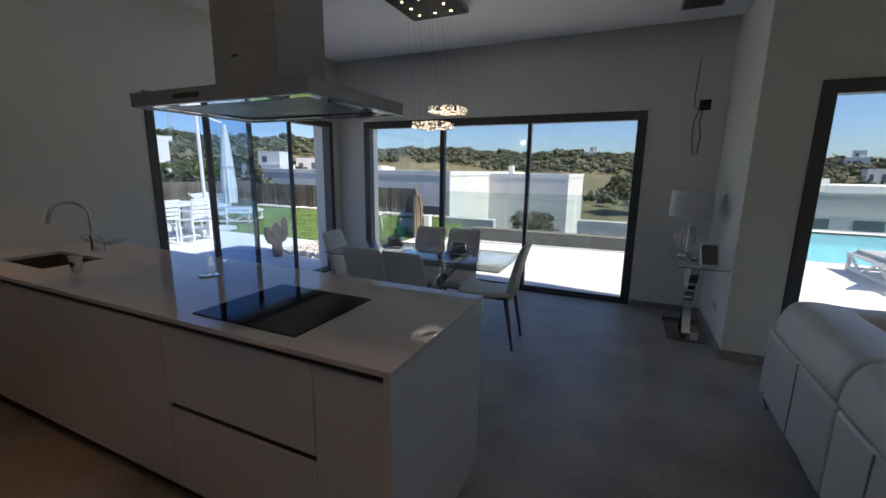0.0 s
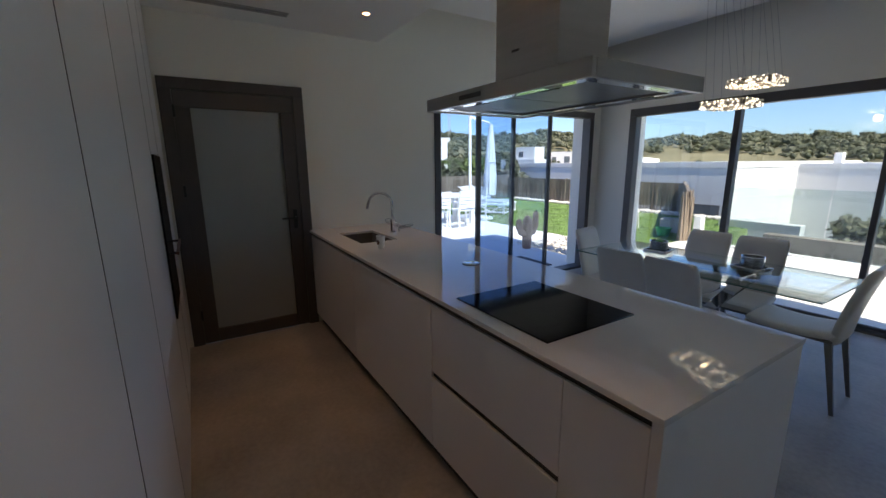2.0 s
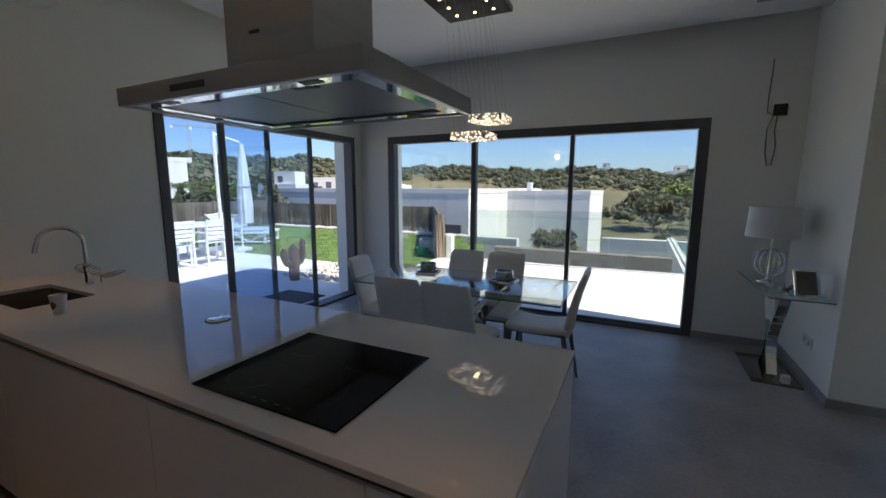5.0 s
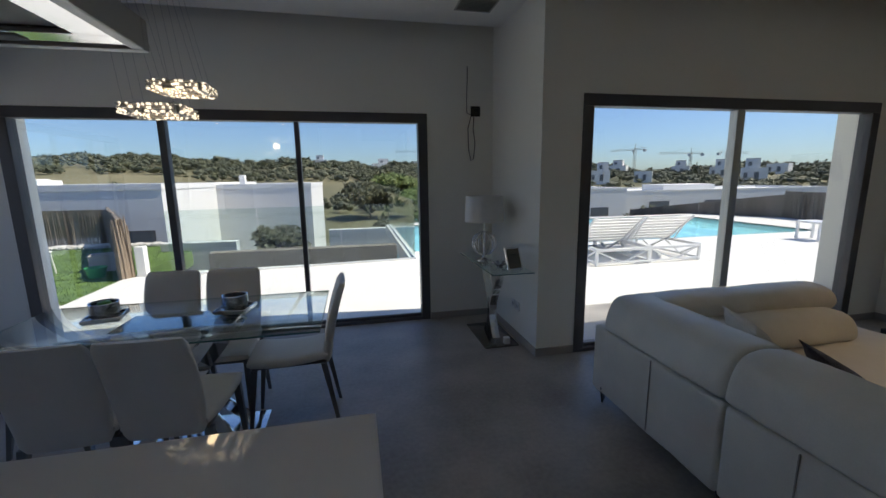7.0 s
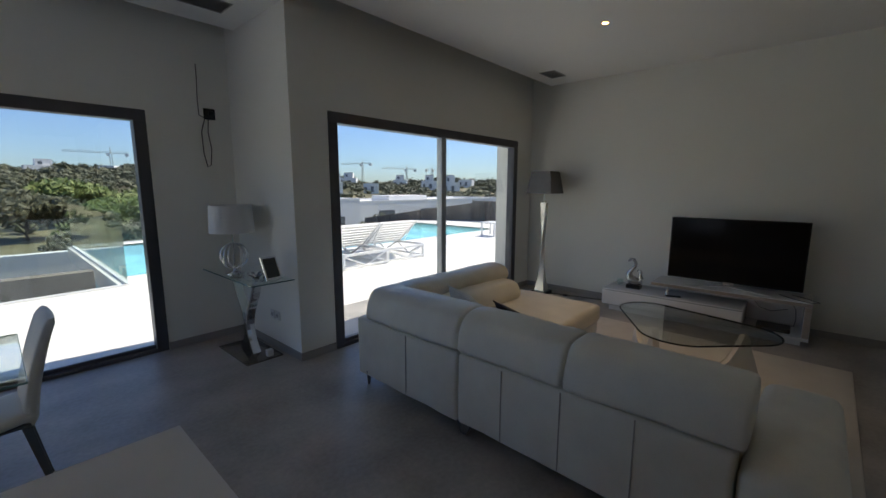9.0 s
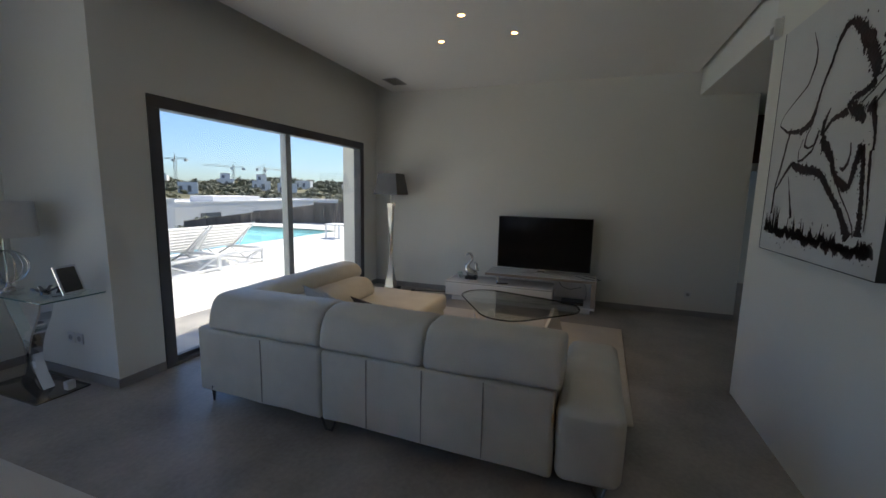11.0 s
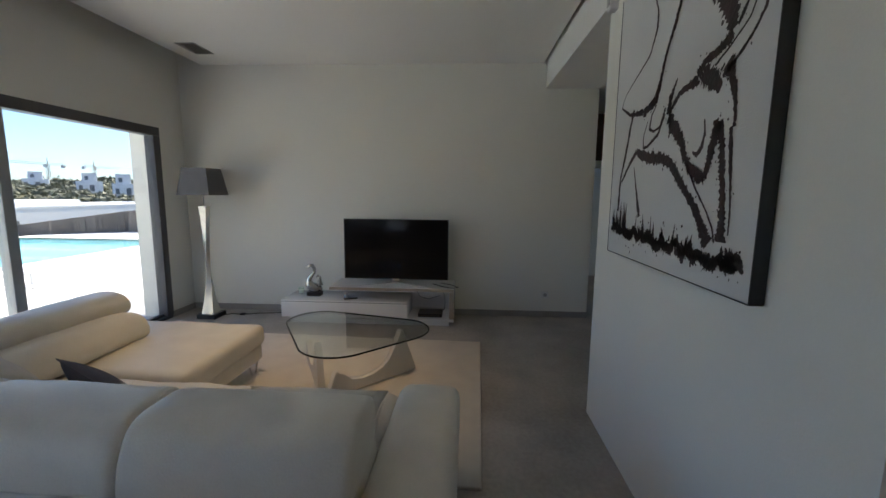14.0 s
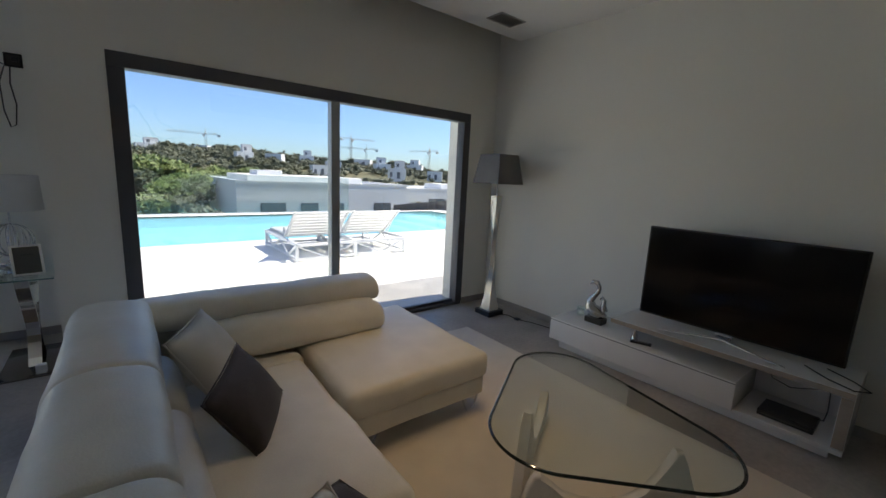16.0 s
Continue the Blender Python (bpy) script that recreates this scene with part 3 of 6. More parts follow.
for a, b, c, e in ((HX0 + 0.02, HX1 - 0.02, HY0 + 0.02, HY0 + 0.075), (HX0 + 0.02, HX1 - 0.02, HY1 - 0.075, HY1 - 0.02), (HX0 + 0.02, HX0 + 0.075, HY0 + 0.075, HY1 - 0.075), (HX1 - 0.075, HX1 - 0.02, HY0 + 0.075, HY1 - 0.075)):
    box(a, b, c, e, HZ + 0.004, HZ + 0.012, 0.001, 1, under)
part("under_rim", under, chrome, hood, "polished lower rim")
for i in range(2):
    a = HX0 + 0.08 + i * (HX1 - HX0 - 0.16) / 2
    fl = part("filter_panel", box(a, a + (HX1 - HX0 - 0.17) / 2, HY0 + 0.08, HY1 - 0.08, HZ + 0.012, HZ + 0.020, 0.002, 1), steel_dark, hood)
    part("latch", box(a + 0.17, a + 0.25, HY0 + 0.095, HY0 + 0.115, HZ + 0.008, HZ + 0.0125, 0.001, 1), gap_dark, fl)
for a in (HX0 + 0.16, HX1 - 0.22):
    for c in (HY0 + 0.032, HY1 - 0.062):
        part("hood_lamp", box(a, a + 0.06, c, c + 0.03, HZ + 0.0015, HZ + 0.0045, 0.001, 1), frosted, hood, "small frosted lamp cover")
CX0, CX1, CY0, CY1 = -0.15, 0.185, 2.20, 2.46
part("chimney_lower", box(CX0, CX1, CY0, CY1, HZ + T - 0.004, 2.28, 0.002, 1), steel, hood)
part("chimney_upper", box(CX0 + 0.004, CX1 - 0.004, CY0 + 0.004, CY1 - 0.004, 2.28, LO, 0.002, 1), steel, hood)
part("chimney_slot", box(CX0 + 0.10, CX0 + 0.14, CY0 - 0.002, CY0 + 0.002, 1.905, 1.913), gap_dark, hood, smooth=0)
part("control_strip", box(-0.25, -0.10, HY0 - 0.0015, HY0 + 0.002, HZ + 0.018, HZ + 0.036), gap_dark, hood, "dark control strip", 0)

# tall cabinets
CYF = 0.935
def tall_unit(x0, x1, splits, label):
    u = thing("tall_cabinet", label, "cabinet", group="tall kitchen cabinets")
    part("carcass", box(x0 + 0.001, x1 - 0.001, CYF - 0.60, CYF - 0.022, 0.08, LO - 0.002), lacquer, u, smooth=0)
    part("plinth", box(x0, x1, CYF - 0.60, CYF - 0.06, 0, 0.08), gap_dark, u, "dark plinth", 0)
    zs = [0.082] + splits + [LO - 0.004]
    for z0, z1 in zip(zs, zs[1:]):
        part("door", box(x0 + 0.002, x1 - 0.002, CYF - 0.021, CYF, z0 + 0.0015, z1 - 0.0015, 0.0015, 1), lacquer, u)
    part("joint", box(x1 - 0.0022, x1 + 0.0018, CYF - 0.018, CYF + 0.0006, 0.082, LO - 0.004), gap_dark, u, smooth=0)
    return u


tall_unit(-2.52, -1.92, [], "tall white lacquered cabinet beside the kitchen door")
oven = tall_unit(-1.92, -1.32, [0.50, 0.97, 1.56], "tall white cabinet with a built-in oven and dark trim")
part("oven_front", box(-1.905, -1.335, CYF + 0.0005, CYF + 0.010, 0.66, 1.55, 0.002, 1), black_glass, oven, "black glass oven front")
oh = part("oven_handle", tube([(-1.86, CYF + 0.05, 1.02), (-1.38, CYF + 0.05, 1.02)], 0.009, 8), surface("dark_bronze", (0.22, 0.13, 0.09), 0.35, metal=0.8), oven)
for a in (-1.84, -1.40):
    part("handle_post", tube([(a, CYF + 0.008, 1.02), (a, CYF + 0.05, 1.02)], 0.007, 8), black_plastic, oh)
tall_unit(-1.32, -0.39, [0.74], "tall white lacquered cabinet")
tall_unit(-0.39, 0.28, [], "tall white lacquered cabinet")
tall_unit(0.28, 0.95, [], "tall white lacquered cabinet at the end of the row")
tagged(part("end_panel", box(0.953, 0.975, CYF - 0.60, CYF, 0, LO - 0.002, 0.002, 1), lacquer, None), "white lacquered end panel of the tall cabinets", "panel")


def vent(name, x0, x1, y0, y1, z, n, label, along="x"):
    v = thing(name, label, "air vent", group="ceiling vents")
    bm = bmesh.new()
    f = 0.014
    for a, b, c, e in ((x0, x1, y0, y0 + f), (x0, x1, y1 - f, y1), (x0, x0 + f, y0 + f, y1 - f), (x1 - f, x1, y0 + f, y1 - f)):
        box(a, b, c, e, z - 0.008, z, 0.001, 1, bm)
    part("frame", bm, vent_grey, v)
    # dark sheet in place of the shaded hollow behind the slats
    part("backing", box(x0 + f, x1 - f, y0 + f, y1 - f, z - 0.002, z - 0.0005), recess_shadow, v, smooth=0)
    for i in range(n):
        if along == "x":
            c = y0 + f + (y1 - y0 - 2 * f) * (i + 0.5) / n
            s = box(x0 + f, x1 - f, -0.007, 0.007, -0.0008, 0.0008, rot=Matrix.Translation((0, c, z - 0.006)) @ Matrix.Rotation(radians(30), 4, "X"))
        else:
            c = x0 + f + (x1 - x0 - 2 * f) * (i + 0.5) / n
            s = box(-0.007, 0.007, y0 + f, y1 - f, -0.0008, 0.0008, rot=Matrix.Translation((c, 0, z - 0.006)) @ Matrix.Rotation(radians(30), 4, "Y"))
        part("slat", s, vent_grey, v, smooth=0)
    return v


vent_grey = surface("vent_grey", (0.42, 0.42, 0.41), 0.5, var=0.05)
vent("linear_vent", -2.27, -2.19, 1.02, 1.86, LO, 4, "long narrow grey linear vent in the kitchen ceiling", "y")
vent("ceiling_vent", 1.66, 1.98, 5.20, 5.44, HI, 9, "grey slatted ceiling vent in the dining area")
vent("ceiling_vent", 5.30, 5.62, 4.14, 4.34, HI, 8, "grey slatted ceiling vent in the lounge")

spot_glow = glow("spot_glow", (1.0, 0.72, 0.42), 5.0)


def downlight(x, y, z, watts, cone=110, color=WARM):
    s = thing("downlight", "small round recessed downlight, switched on", "downlight", (x, y, z), group="downlights")
    part("ring", lathe([(0.034, -0.001), (0.034, -0.005), (0.027, -0.006), (0.025, -0.001)], sides=24), white_plastic, s)
    part("lens", lathe([(0.025, -0.0045), (0.0, -0.0045)], sides=24), spot_glow, s, "glowing warm lens")
    lamp("downlight_lamp", "SPOT", look((x, y, z - 0.03), (x, y, 0)), watts, color, size=0.03, spot=radians(cone))


for x, y in ((4.27, 3.15), (4.25, 2.435), (3.76, 2.79)):
    downlight(x, y, HI, 10.0, 60)
for x, y in ((-1.90, 2.36), (-1.75, 1.42), (-0.55, 1.42), (0.65, 1.42)):
    downlight(x, y, LO, 4.8, 54, AMBER)

downlight(1.25, -0.2, LO, 2.2, 120)

# ---- dining area ----
table = thing("dining_table", "rectangular clear glass dining table on crossed chrome legs", "dining table")
part("tabletop", box(-1.08, 0.555, 3.87, 4.65, 0.738, 0.75, 0.004, 2), clear_glass, table, "clear glass top").visible_shadow = False
TE = surface("glass_edge", (0.10, 0.22, 0.20), 0.08, var=0.05, bump=0)
for a, b, c, e in ((-1.08, 0.555, 3.868, 3.87), (-1.08, 0.555, 4.65, 4.652), (-1.082, -1.08, 3.87, 4.65), (0.555, 0.557, 3.87, 4.65)):
    part("polished_edge", box(a, b, c, e, 0.740, 0.748), TE, table, "green polished glass edge", 0)
for s in (1, -1):
    for q in (1, -1):
        leg = part("leg", box(-0.035, 0.035, -0.009, 0.009, -0.46, 0.46, 0.003, 1, rot=Matrix.Translation((-0.22 + s * 0.02, 4.265 + 0.03 * q, 0.369)) @ Matrix.Rotation(radians(38 * s), 4, "Y") @ Matrix.Rotation(radians(14 * q), 4, "X")), chrome, table)
part("base_plate", box(-0.60, 0.16, 4.06, 4.47, 0.0, 0.014, 0.004, 2), chrome, table)
part("top_plate", box(-0.52, 0.08, 4.12, 4.41, 0.726, 0.738, 0.003, 1), chrome, table)


def chair_master():
    """A padded dining chair that faces +x, on the origin."""
    c = thing("dining_chair", "white leather dining chair with slim dark steel legs", "chair", group="chairs round the table")
    n, m = 16, 8
    prof = []
    for i in range(n + 1):
        f = i / n
        prof.append((0.235 - 0.445 * f, 0.468 - 0.018 * math.sin(math.pi * f) + 0.006 * f))
    bm = bmesh.new()
    rows = []
    for i, (x, z) in enumerate(prof):
        w = 0.192 * (1 - 0.10 * (i / n)) * (0.97 if i == 0 else 1)
        t = 0.028 if 0 < i < n else 0.016
        ring = []
        for k in range(20):
            a = k * math.tau / 20
            ca, sa = math.cos(a), math.sin(a)
            ring.append(bm.verts.new((x, w * math.copysign(abs(ca) ** 0.35, ca), z + t * math.copysign(abs(sa) ** 0.55, sa))))
        rows.append(ring)
    for a, b in zip(rows, rows[1:]):
        for k in range(20):
            bm.faces.new((a[k], a[(k + 1) % 20], b[(k + 1) % 20], b[k]))
    bm.faces.new(rows[0])
    bm.faces.new(rows[-1][::-1])
    part("seat", bm, chair_skin, c, smooth=60)
    bm = bmesh.new()
    rows = []
    for i in range(n + 1):
        f = i / n
        z = 0.42 + 0.48 * f
        x = -0.205 - 0.012 * math.sin(f * math.pi) - 0.115 * f * f
        w = (0.158 + 0.012 * math.sin(math.pi * f) + 0.010 * f) * (0.93 if i in (0, n) else 1)
        t = (0.030 - 0.006 * f) * (0.55 if i in (0, n) else 1)
        ring = []
        for k in range(20):
            a = k * math.tau / 20
            ca, sa = math.cos(a), math.sin(a)
            y = w * math.copysign(abs(ca) ** 0.35, ca)
            ring.append(bm.verts.new((x + t * math.copysign(abs(sa) ** 0.55, sa) + 0.25 * y * y, y, z)))
        rows.append(ring)
    for a, b in zip(rows, rows[1:]):
        for k in range(20):
            bm.faces.new((a[k], a[(k + 1) % 20], b[(k + 1) % 20], b[k]))
    bm.faces.new(rows[0])
    bm.faces.new(rows[-1][::-1])
    part("backrest", bm, chair_skin, c, smooth=60)
    part("seat_frame", box(-0.20, 0.215, -0.165, 0.165, 0.425, 0.442, 0.004, 1), dark_steel, c)
    for x, y, dx in ((0.20, 0.165, 0.05), (0.20, -0.165, 0.05), (-0.185, 0.165, -0.075), (-0.185, -0.165, -0.075)):
        bm = bmesh.new()
        lo, hi = 0.010, 0.017
        vs = []
        for z, r, ox, oy in ((0.0, lo, dx, 0.012 * (1 if y > 0 else -1)), (0.43, hi, 0, 0)):
            vs.append([bm.verts.new((x + ox + sx * r, y + oy + sy * r, z)) for sx, sy in ((-1, -1), (1, -1), (1, 1), (-1, 1))])
        bm.faces.new(vs[0][::-1])
        bm.faces.new(vs[1])
        for k in range(4):
            bm.faces.new((vs[0][k], vs[0][(k + 1) % 4], vs[1][(k + 1) % 4], vs[1][k]))
        part("leg", bm, dark_steel, c, smooth=0)
    return c


dark_steel = surface("dark_steel", (0.20, 0.20, 0.20), 0.3, metal=0.85, var=0.1, bump=0.01)
chair = chair_master()
chair.matrix_world = pose(0.345, 4.35, 0, 0, 0, 182)
for x, y, rz in ((-0.46, 3.85, 93), (-0.075, 3.84, 88), (-0.49, 4.545, -93), (-0.09, 4.53, -90), (-0.89, 4.17, 10)):
    copy_thing(chair, pose(x, y, 0, 0, 0, rz))


def bowl_on_tray(x, y, rz):
    t = thing("decor_tray", "small mirrored tray on the dining table", "tray", (x, y, 0.75), "table decoration", rz=rz)
    part("tray_plate", box(-0.085, 0.085, -0.085, 0.085, 0.0, 0.008, 0.003, 1), chrome, t)
    for s in (-1, 1):
        part("tray_rim", box(-0.09, 0.09, s * 0.085 - 0.005, s * 0.085 + 0.005, 0.006, 0.028, 0.003, 1), chrome, t)
        part("tray_side", box(s * 0.085 - 0.005, s * 0.085 + 0.005, -0.08, 0.08, 0.006, 0.028, 0.003, 1), chrome, t)
    b = thing("glass_bowl", "thick silvered glass bowl on a mirrored tray", "bowl", (x, y, 0.7585), "table decoration")
    part("bowl_wall", lathe([(0.045, 0.0), (0.066, 0.012), (0.072, 0.04), (0.070, 0.088), (0.066, 0.090), (0.060, 0.086), (0.060, 0.035), (0.04, 0.016), (0.0, 0.014)], sides=28), silver_glass, b)
    part("bowl_rim", tube([(0.068 * math.cos(k * math.tau / 28), 0.068 * math.sin(k * math.tau / 28), 0.089) for k in range(28)], 0.003, 6, closed=True), chrome, b)
    for k in range(9):
        a = k * 2.4
        r = 0.012 + 0.004 * k
        p = lathe([(0.0, -0.012), (0.010, -0.006), (0.012, 0.0), (0.010, 0.006), (0.0, 0.012)], (r * math.cos(a), r * math.sin(a), 0.030 + 0.003 * (k % 3)), 8)
        part("crystal", p, chrome, b)


silver_glass = surface("silver_glass", (0.42, 0.44, 0.46), 0.12, metal=0.85, var=0.3, scale=25, fine=60, bump=0.06)
bowl_on_tray(-0.635, 4.35, 12)
bowl_on_tray(0.045, 4.33, -10)
tagged(part("green_apple", lathe([(0.0, 0.0), (0.02, 0.003), (0.034, 0.02), (0.036, 0.035), (0.028, 0.055), (0.01, 0.058), (0.0, 0.052)], (-0.625, 4.34, 0.80), 16), surface("apple_green", (0.10, 0.33, 0.06), 0.35), None), "small shiny green ball in a glass bowl", "ornament")

# chandelier: mirrored ceiling plate, wires, two crystal square rings
ch = thing("chandelier", "chandelier with crystal rings hanging from a dark mirrored ceiling plate", "chandelier")
plate = part("ceiling_plate", box(-0.60, -0.05, 4.13, 4.69, HI - 0.045, HI, 0.004, 1), surface("dark_mirror", (0.16, 0.155, 0.15), 0.12, metal=0.9, var=0.05, bump=0), ch)
led = glow("plate_led", (1.0, 0.78, 0.40), 5.0)
for x, y in ((-0.48, 4.25), (-0.325, 4.25), (-0.17, 4.25), (-0.48, 4.41), (-0.17, 4.41), (-0.48, 4.57), (-0.325, 4.57), (-0.17, 4.57)):
    part("plate_lamp", lathe([(0.012, 0), (0.011, -0.005), (0.0, -0.005)], (x, y, HI - 0.045), 16), led, plate, "small glowing lamp")
crystal = surface("crystal", (0.90, 0.86, 0.78), 0.10, metal=0.4, var=0.35, scale=40, fine=120, bump=0)
sparkle = glow("sparkle", (1.0, 0.90, 0.76), 1.1)
wire = surface("wire", (0.35, 0.35, 0.35), 0.3, metal=0.8, bump=0)
rng = random.Random(5)
for cx, cy, z0, half in ((-0.155, 4.50, 2.02, 0.115), (-0.235, 4.36, 1.875, 0.122)):
    frame_bm = bmesh.new()
    for s in (-1, 1):
        box(cx - half, cx + half, cy + s * half - 0.014, cy + s * half + 0.014, z0 - 0.02, z0 + 0.02, 0.002, 1, frame_bm)
        box(cx + s * half - 0.014, cx + s * half + 0.014, cy - half + 0.014, cy + half - 0.014, z0 - 0.02, z0 + 0.02, 0.002, 1, frame_bm)
    ring = part("crystal_ring", frame_bm, wire, ch, "square ring set with crystals")
    cb, lb = bmesh.new(), bmesh.new()
    for side in range(4):
        for k in range(24):
            u = -half + (k + 0.5) * 2 * half / 24
            for row in (-1, 0, 1):
                for face in (-1, 1):
                    off = half + face * 0.022
                    x, y = (u, -off) if side == 0 else (u, off) if side == 1 else (-off, u) if side == 2 else (off, u)
                    target = lb if rng.random() < 0.36 else cb
                    bmesh.ops.create_icosphere(target, subdivisions=1, radius=0.0072, matrix=Matrix.Translation((cx + x, cy + y, z0 + row * 0.018 + rng.uniform(-0.003, 0.003))) @ Matrix.Rotation(rng.random() * 3, 4, "Z"))
    tagged(part("crystal_cluster", cb, crystal, ring, "faceted clear crystals", 0), kind="stuff")
    tagged(part("lit_crystal_cluster", lb, sparkle, ring, "glowing lit crystals", 0), kind="stuff")
    for sx in (-1, 1):
        for sy in (-1, 0, 1):
            part("hanging_wire", tube([(cx + sx * half * 0.95, cy + sy * half * 0.95, z0 + 0.018), (cx * 0.5 - 0.21 + sx * half * 0.9, 4.41 + (cy - 4.45) * 0.5 + sy * half * 0.9, HI - 0.044)], 0.0009, 4), wire, ch)
lamp("chandelier_lamp", "POINT", pose(-0.20, 4.45, 1.94), 0.5, (1.0, 0.78, 0.5), size=0.04)

# junction box and loose cables on the north wall
jb = thing("junction_box", "open black junction box in the plaster wall", "junction box", (2.01, YN, 2.17))
part("box_rim", box(-0.05, 0.05, -0.010, 0.0, -0.05, 0.05, 0.004, 1), black_plastic, jb)
part("box_inside", box(-0.036, 0.036, -0.014, -0.0095, -0.036, 0.036), gap_dark, jb, smooth=0)
part("plug", box(-0.01, 0.03, -0.022, -0.013, -0.008, 0.024, 0.003, 1), black_plastic, jb)
cb = thing("loose_cable", "loose grey cables hanging from the wall", "cable", (2.0, YN - 0.012, 0))
part("cable_upper", tube([(-0.075, 0.006, 2.60), (-0.080, -0.006, 2.45), (-0.088, -0.008, 2.28), (-0.085, -0.012, 2.15), (-0.04, -0.014, 2.13)], 0.004, 6), surface("cable_grey", (0.11, 0.10, 0.09), 0.6), cb)
part("cable_loop", tube([(-0.04, -0.010, 2.12), (-0.075, -0.012, 2.0), (-0.07, -0.014, 1.80), (-0.045, -0.012, 1.68), (-0.015, -0.012, 1.70), (0.0, -0.012, 1.85), (-0.02, -0.012, 2.0), (-0.01, -0.010, 2.12)], 0.0045, 6), surface("cable_dark", (0.07, 0.065, 0.06), 0.6), cb)

# console table with lamp, by the jog
st = thing("console_table", "narrow glass console table on curved chrome legs", "console table")
part("glass_top", box(1.83, 2.19, 4.865, 5.92, 0.712, 0.724, 0.004, 2), clear_glass, st).visible_shadow = False
for a, b, c, e in ((1.828, 1.83, 4.865, 5.92), (1.83, 2.19, 4.863, 4.865)):
    part("polished_edge", box(a, b, c, e, 0.714, 0.722), TE, st, "green polished glass edge", 0)
part("base_plate", box(1.83, 2.15, 5.06, 5.68, 0.0, 0.014, 0.004, 2), surface("base_mirror", (0.25, 0.22, 0.20), 0.12, metal=0.9, bump=0), st)
for yy, s in ((5.25, 1), (5.50, -1)):
    bm = bmesh.new()
    pts = [(yy + s * 0.10 * math.sin(f * math.pi * 1.5), 0.014 + 0.69 * f) for f in [k / 14 for k in range(15)]]
    for (ya, za), (yb, zb) in zip(pts, pts[1:]):
        vs = [bm.verts.new(p) for p in ((1.965, ya, za), (2.035, ya, za), (2.035, yb, zb), (1.965, yb, zb))]
        vt = [bm.verts.new((v.co.x, v.co.y + 0.022, v.co.z)) for v in vs]
        for f in ((0, 1, 2, 3), (7, 6, 5, 4), (0, 4, 5, 1), (1, 5, 6, 2), (2, 6, 7, 3), (3, 7, 4, 0)):
            bm.faces.new([(vs + vt)[i] for i in f])
    bmesh.ops.remove_doubles(bm, verts=bm.verts[:], dist=1e-5)
    part("leg", bm, chrome, st, "curved chrome leg")
for yy in (5.05, 5.66):
    part("top_button", lathe([(0.028, 0), (0.028, 0.03), (0.02, 0.034), (0.0, 0.034)], (2.0, yy, 0.678), 20), chrome, st)

tl = thing("table_lamp", "table lamp with a white drum shade and a wire sphere base", "table lamp", (1.945, 5.46, 0.724))
part("foot", lathe([(0.075, 0), (0.075, 0.012), (0.05, 0.02), (0.02, 0.03), (0.012, 0.05)], sides=28), chrome, tl)
for k in range(8):
    a = k * math.pi / 8
    part("sphere_hoop", tube([(0.115 * math.cos(b) * math.cos(a), 0.115 * math.cos(b) * math.sin(a), 0.165 + 0.115 * math.sin(b)) for b in [j * math.tau / 28 for j in range(28)]], 0.0035, 6, closed=True), chrome, tl)
part("stem", tube([(0, 0, 0.04), (0, 0, 0.40)], 0.006, 8), chrome, tl)
part("shade", lathe([(0.185, 0.375), (0.183, 0.377), (0.172, 0.614), (0.170, 0.614), (0.181, 0.378)], sides=40), shade_white, tl, "white fabric drum shade")
part("shade_spider", box(-0.17, 0.17, -0.003, 0.003, 0.598, 0.602), wire, tl, smooth=0)

pf = thing("photo_frame", "dark photo frame leaning on its strut on the console", "photo frame", (2.07, 4.98, 0.724), rz=12)
part("frame_board", box(-0.075, 0.075, -0.006, 0.006, 0, 0.20, 0.002, 1, rot=Matrix.Rotation(radians(-20), 4, "X")), chrome, pf)
part("picture", box(-0.06, 0.06, -0.0075, -0.0062, 0.015, 0.185, rot=Matrix.Rotation(radians(-20), 4, "X")), screen_grey, pf, smooth=0)
part("strut", box(-0.03, 0.03, 0.0, 0.006, 0, 0.15, rot=Matrix.Translation((0, 0.105, 0)) @ Matrix.Rotation(radians(28), 4, "X")), black_plastic, pf, smooth=0)
cr = thing("crystal_dish", "clear crystal dish with faceted petals on the console", "dish", (1.98, 5.12, 0.724))
for k in range(7):
    a = k * math.tau / 7
    part("petal", box(-0.012, 0.012, 0.02, 0.085, 0.0, 0.012, 0.004, 1, rot=Matrix.Rotation(a, 4, "Z") @ Matrix.Rotation(radians(28), 4, "X")), silver_glass, cr)
part("dish_foot", lathe([(0.03, 0), (0.025, 0.012), (0.0, 0.016)], sides=14), silver_glass, cr)
tagged(part("tissue_box", box(2.02, 2.075, 5.085, 5.13, 0.014, 0.075, 0.004, 1), white_plastic, None), "small white box on the console's base plate", "box")


def socket(x, y, z, face, label="white double wall socket"):
    s = thing("wall_socket", label, "socket", (x, y, z), "wall sockets", rz={"w": 0, "n": 90, "s": -90}[face])
    part("plate", box(-0.010, 0, -0.04, 0.04, -0.04, 0.04, 0.003, 1), white_plastic, s)
    part("well", lathe([(0.021, 0), (0.021, 0.002), (0.0, 0.0015)], sides=20), grey_plastic, s).matrix_local = pose(-0.010, 0, 0, 0, -90, 0)
    for yy in (-0.009, 0.009):
        part("pin_hole", box(-0.0125, -0.0118, yy - 0.002, yy + 0.002, -0.002, 0.002), gap_dark, s, smooth=0)


socket(XJ, 5.22, 0.32, "w")
socket(XJ, 5.32, 0.32, "w")
socket(XE, 0.47, 0.27, "w")

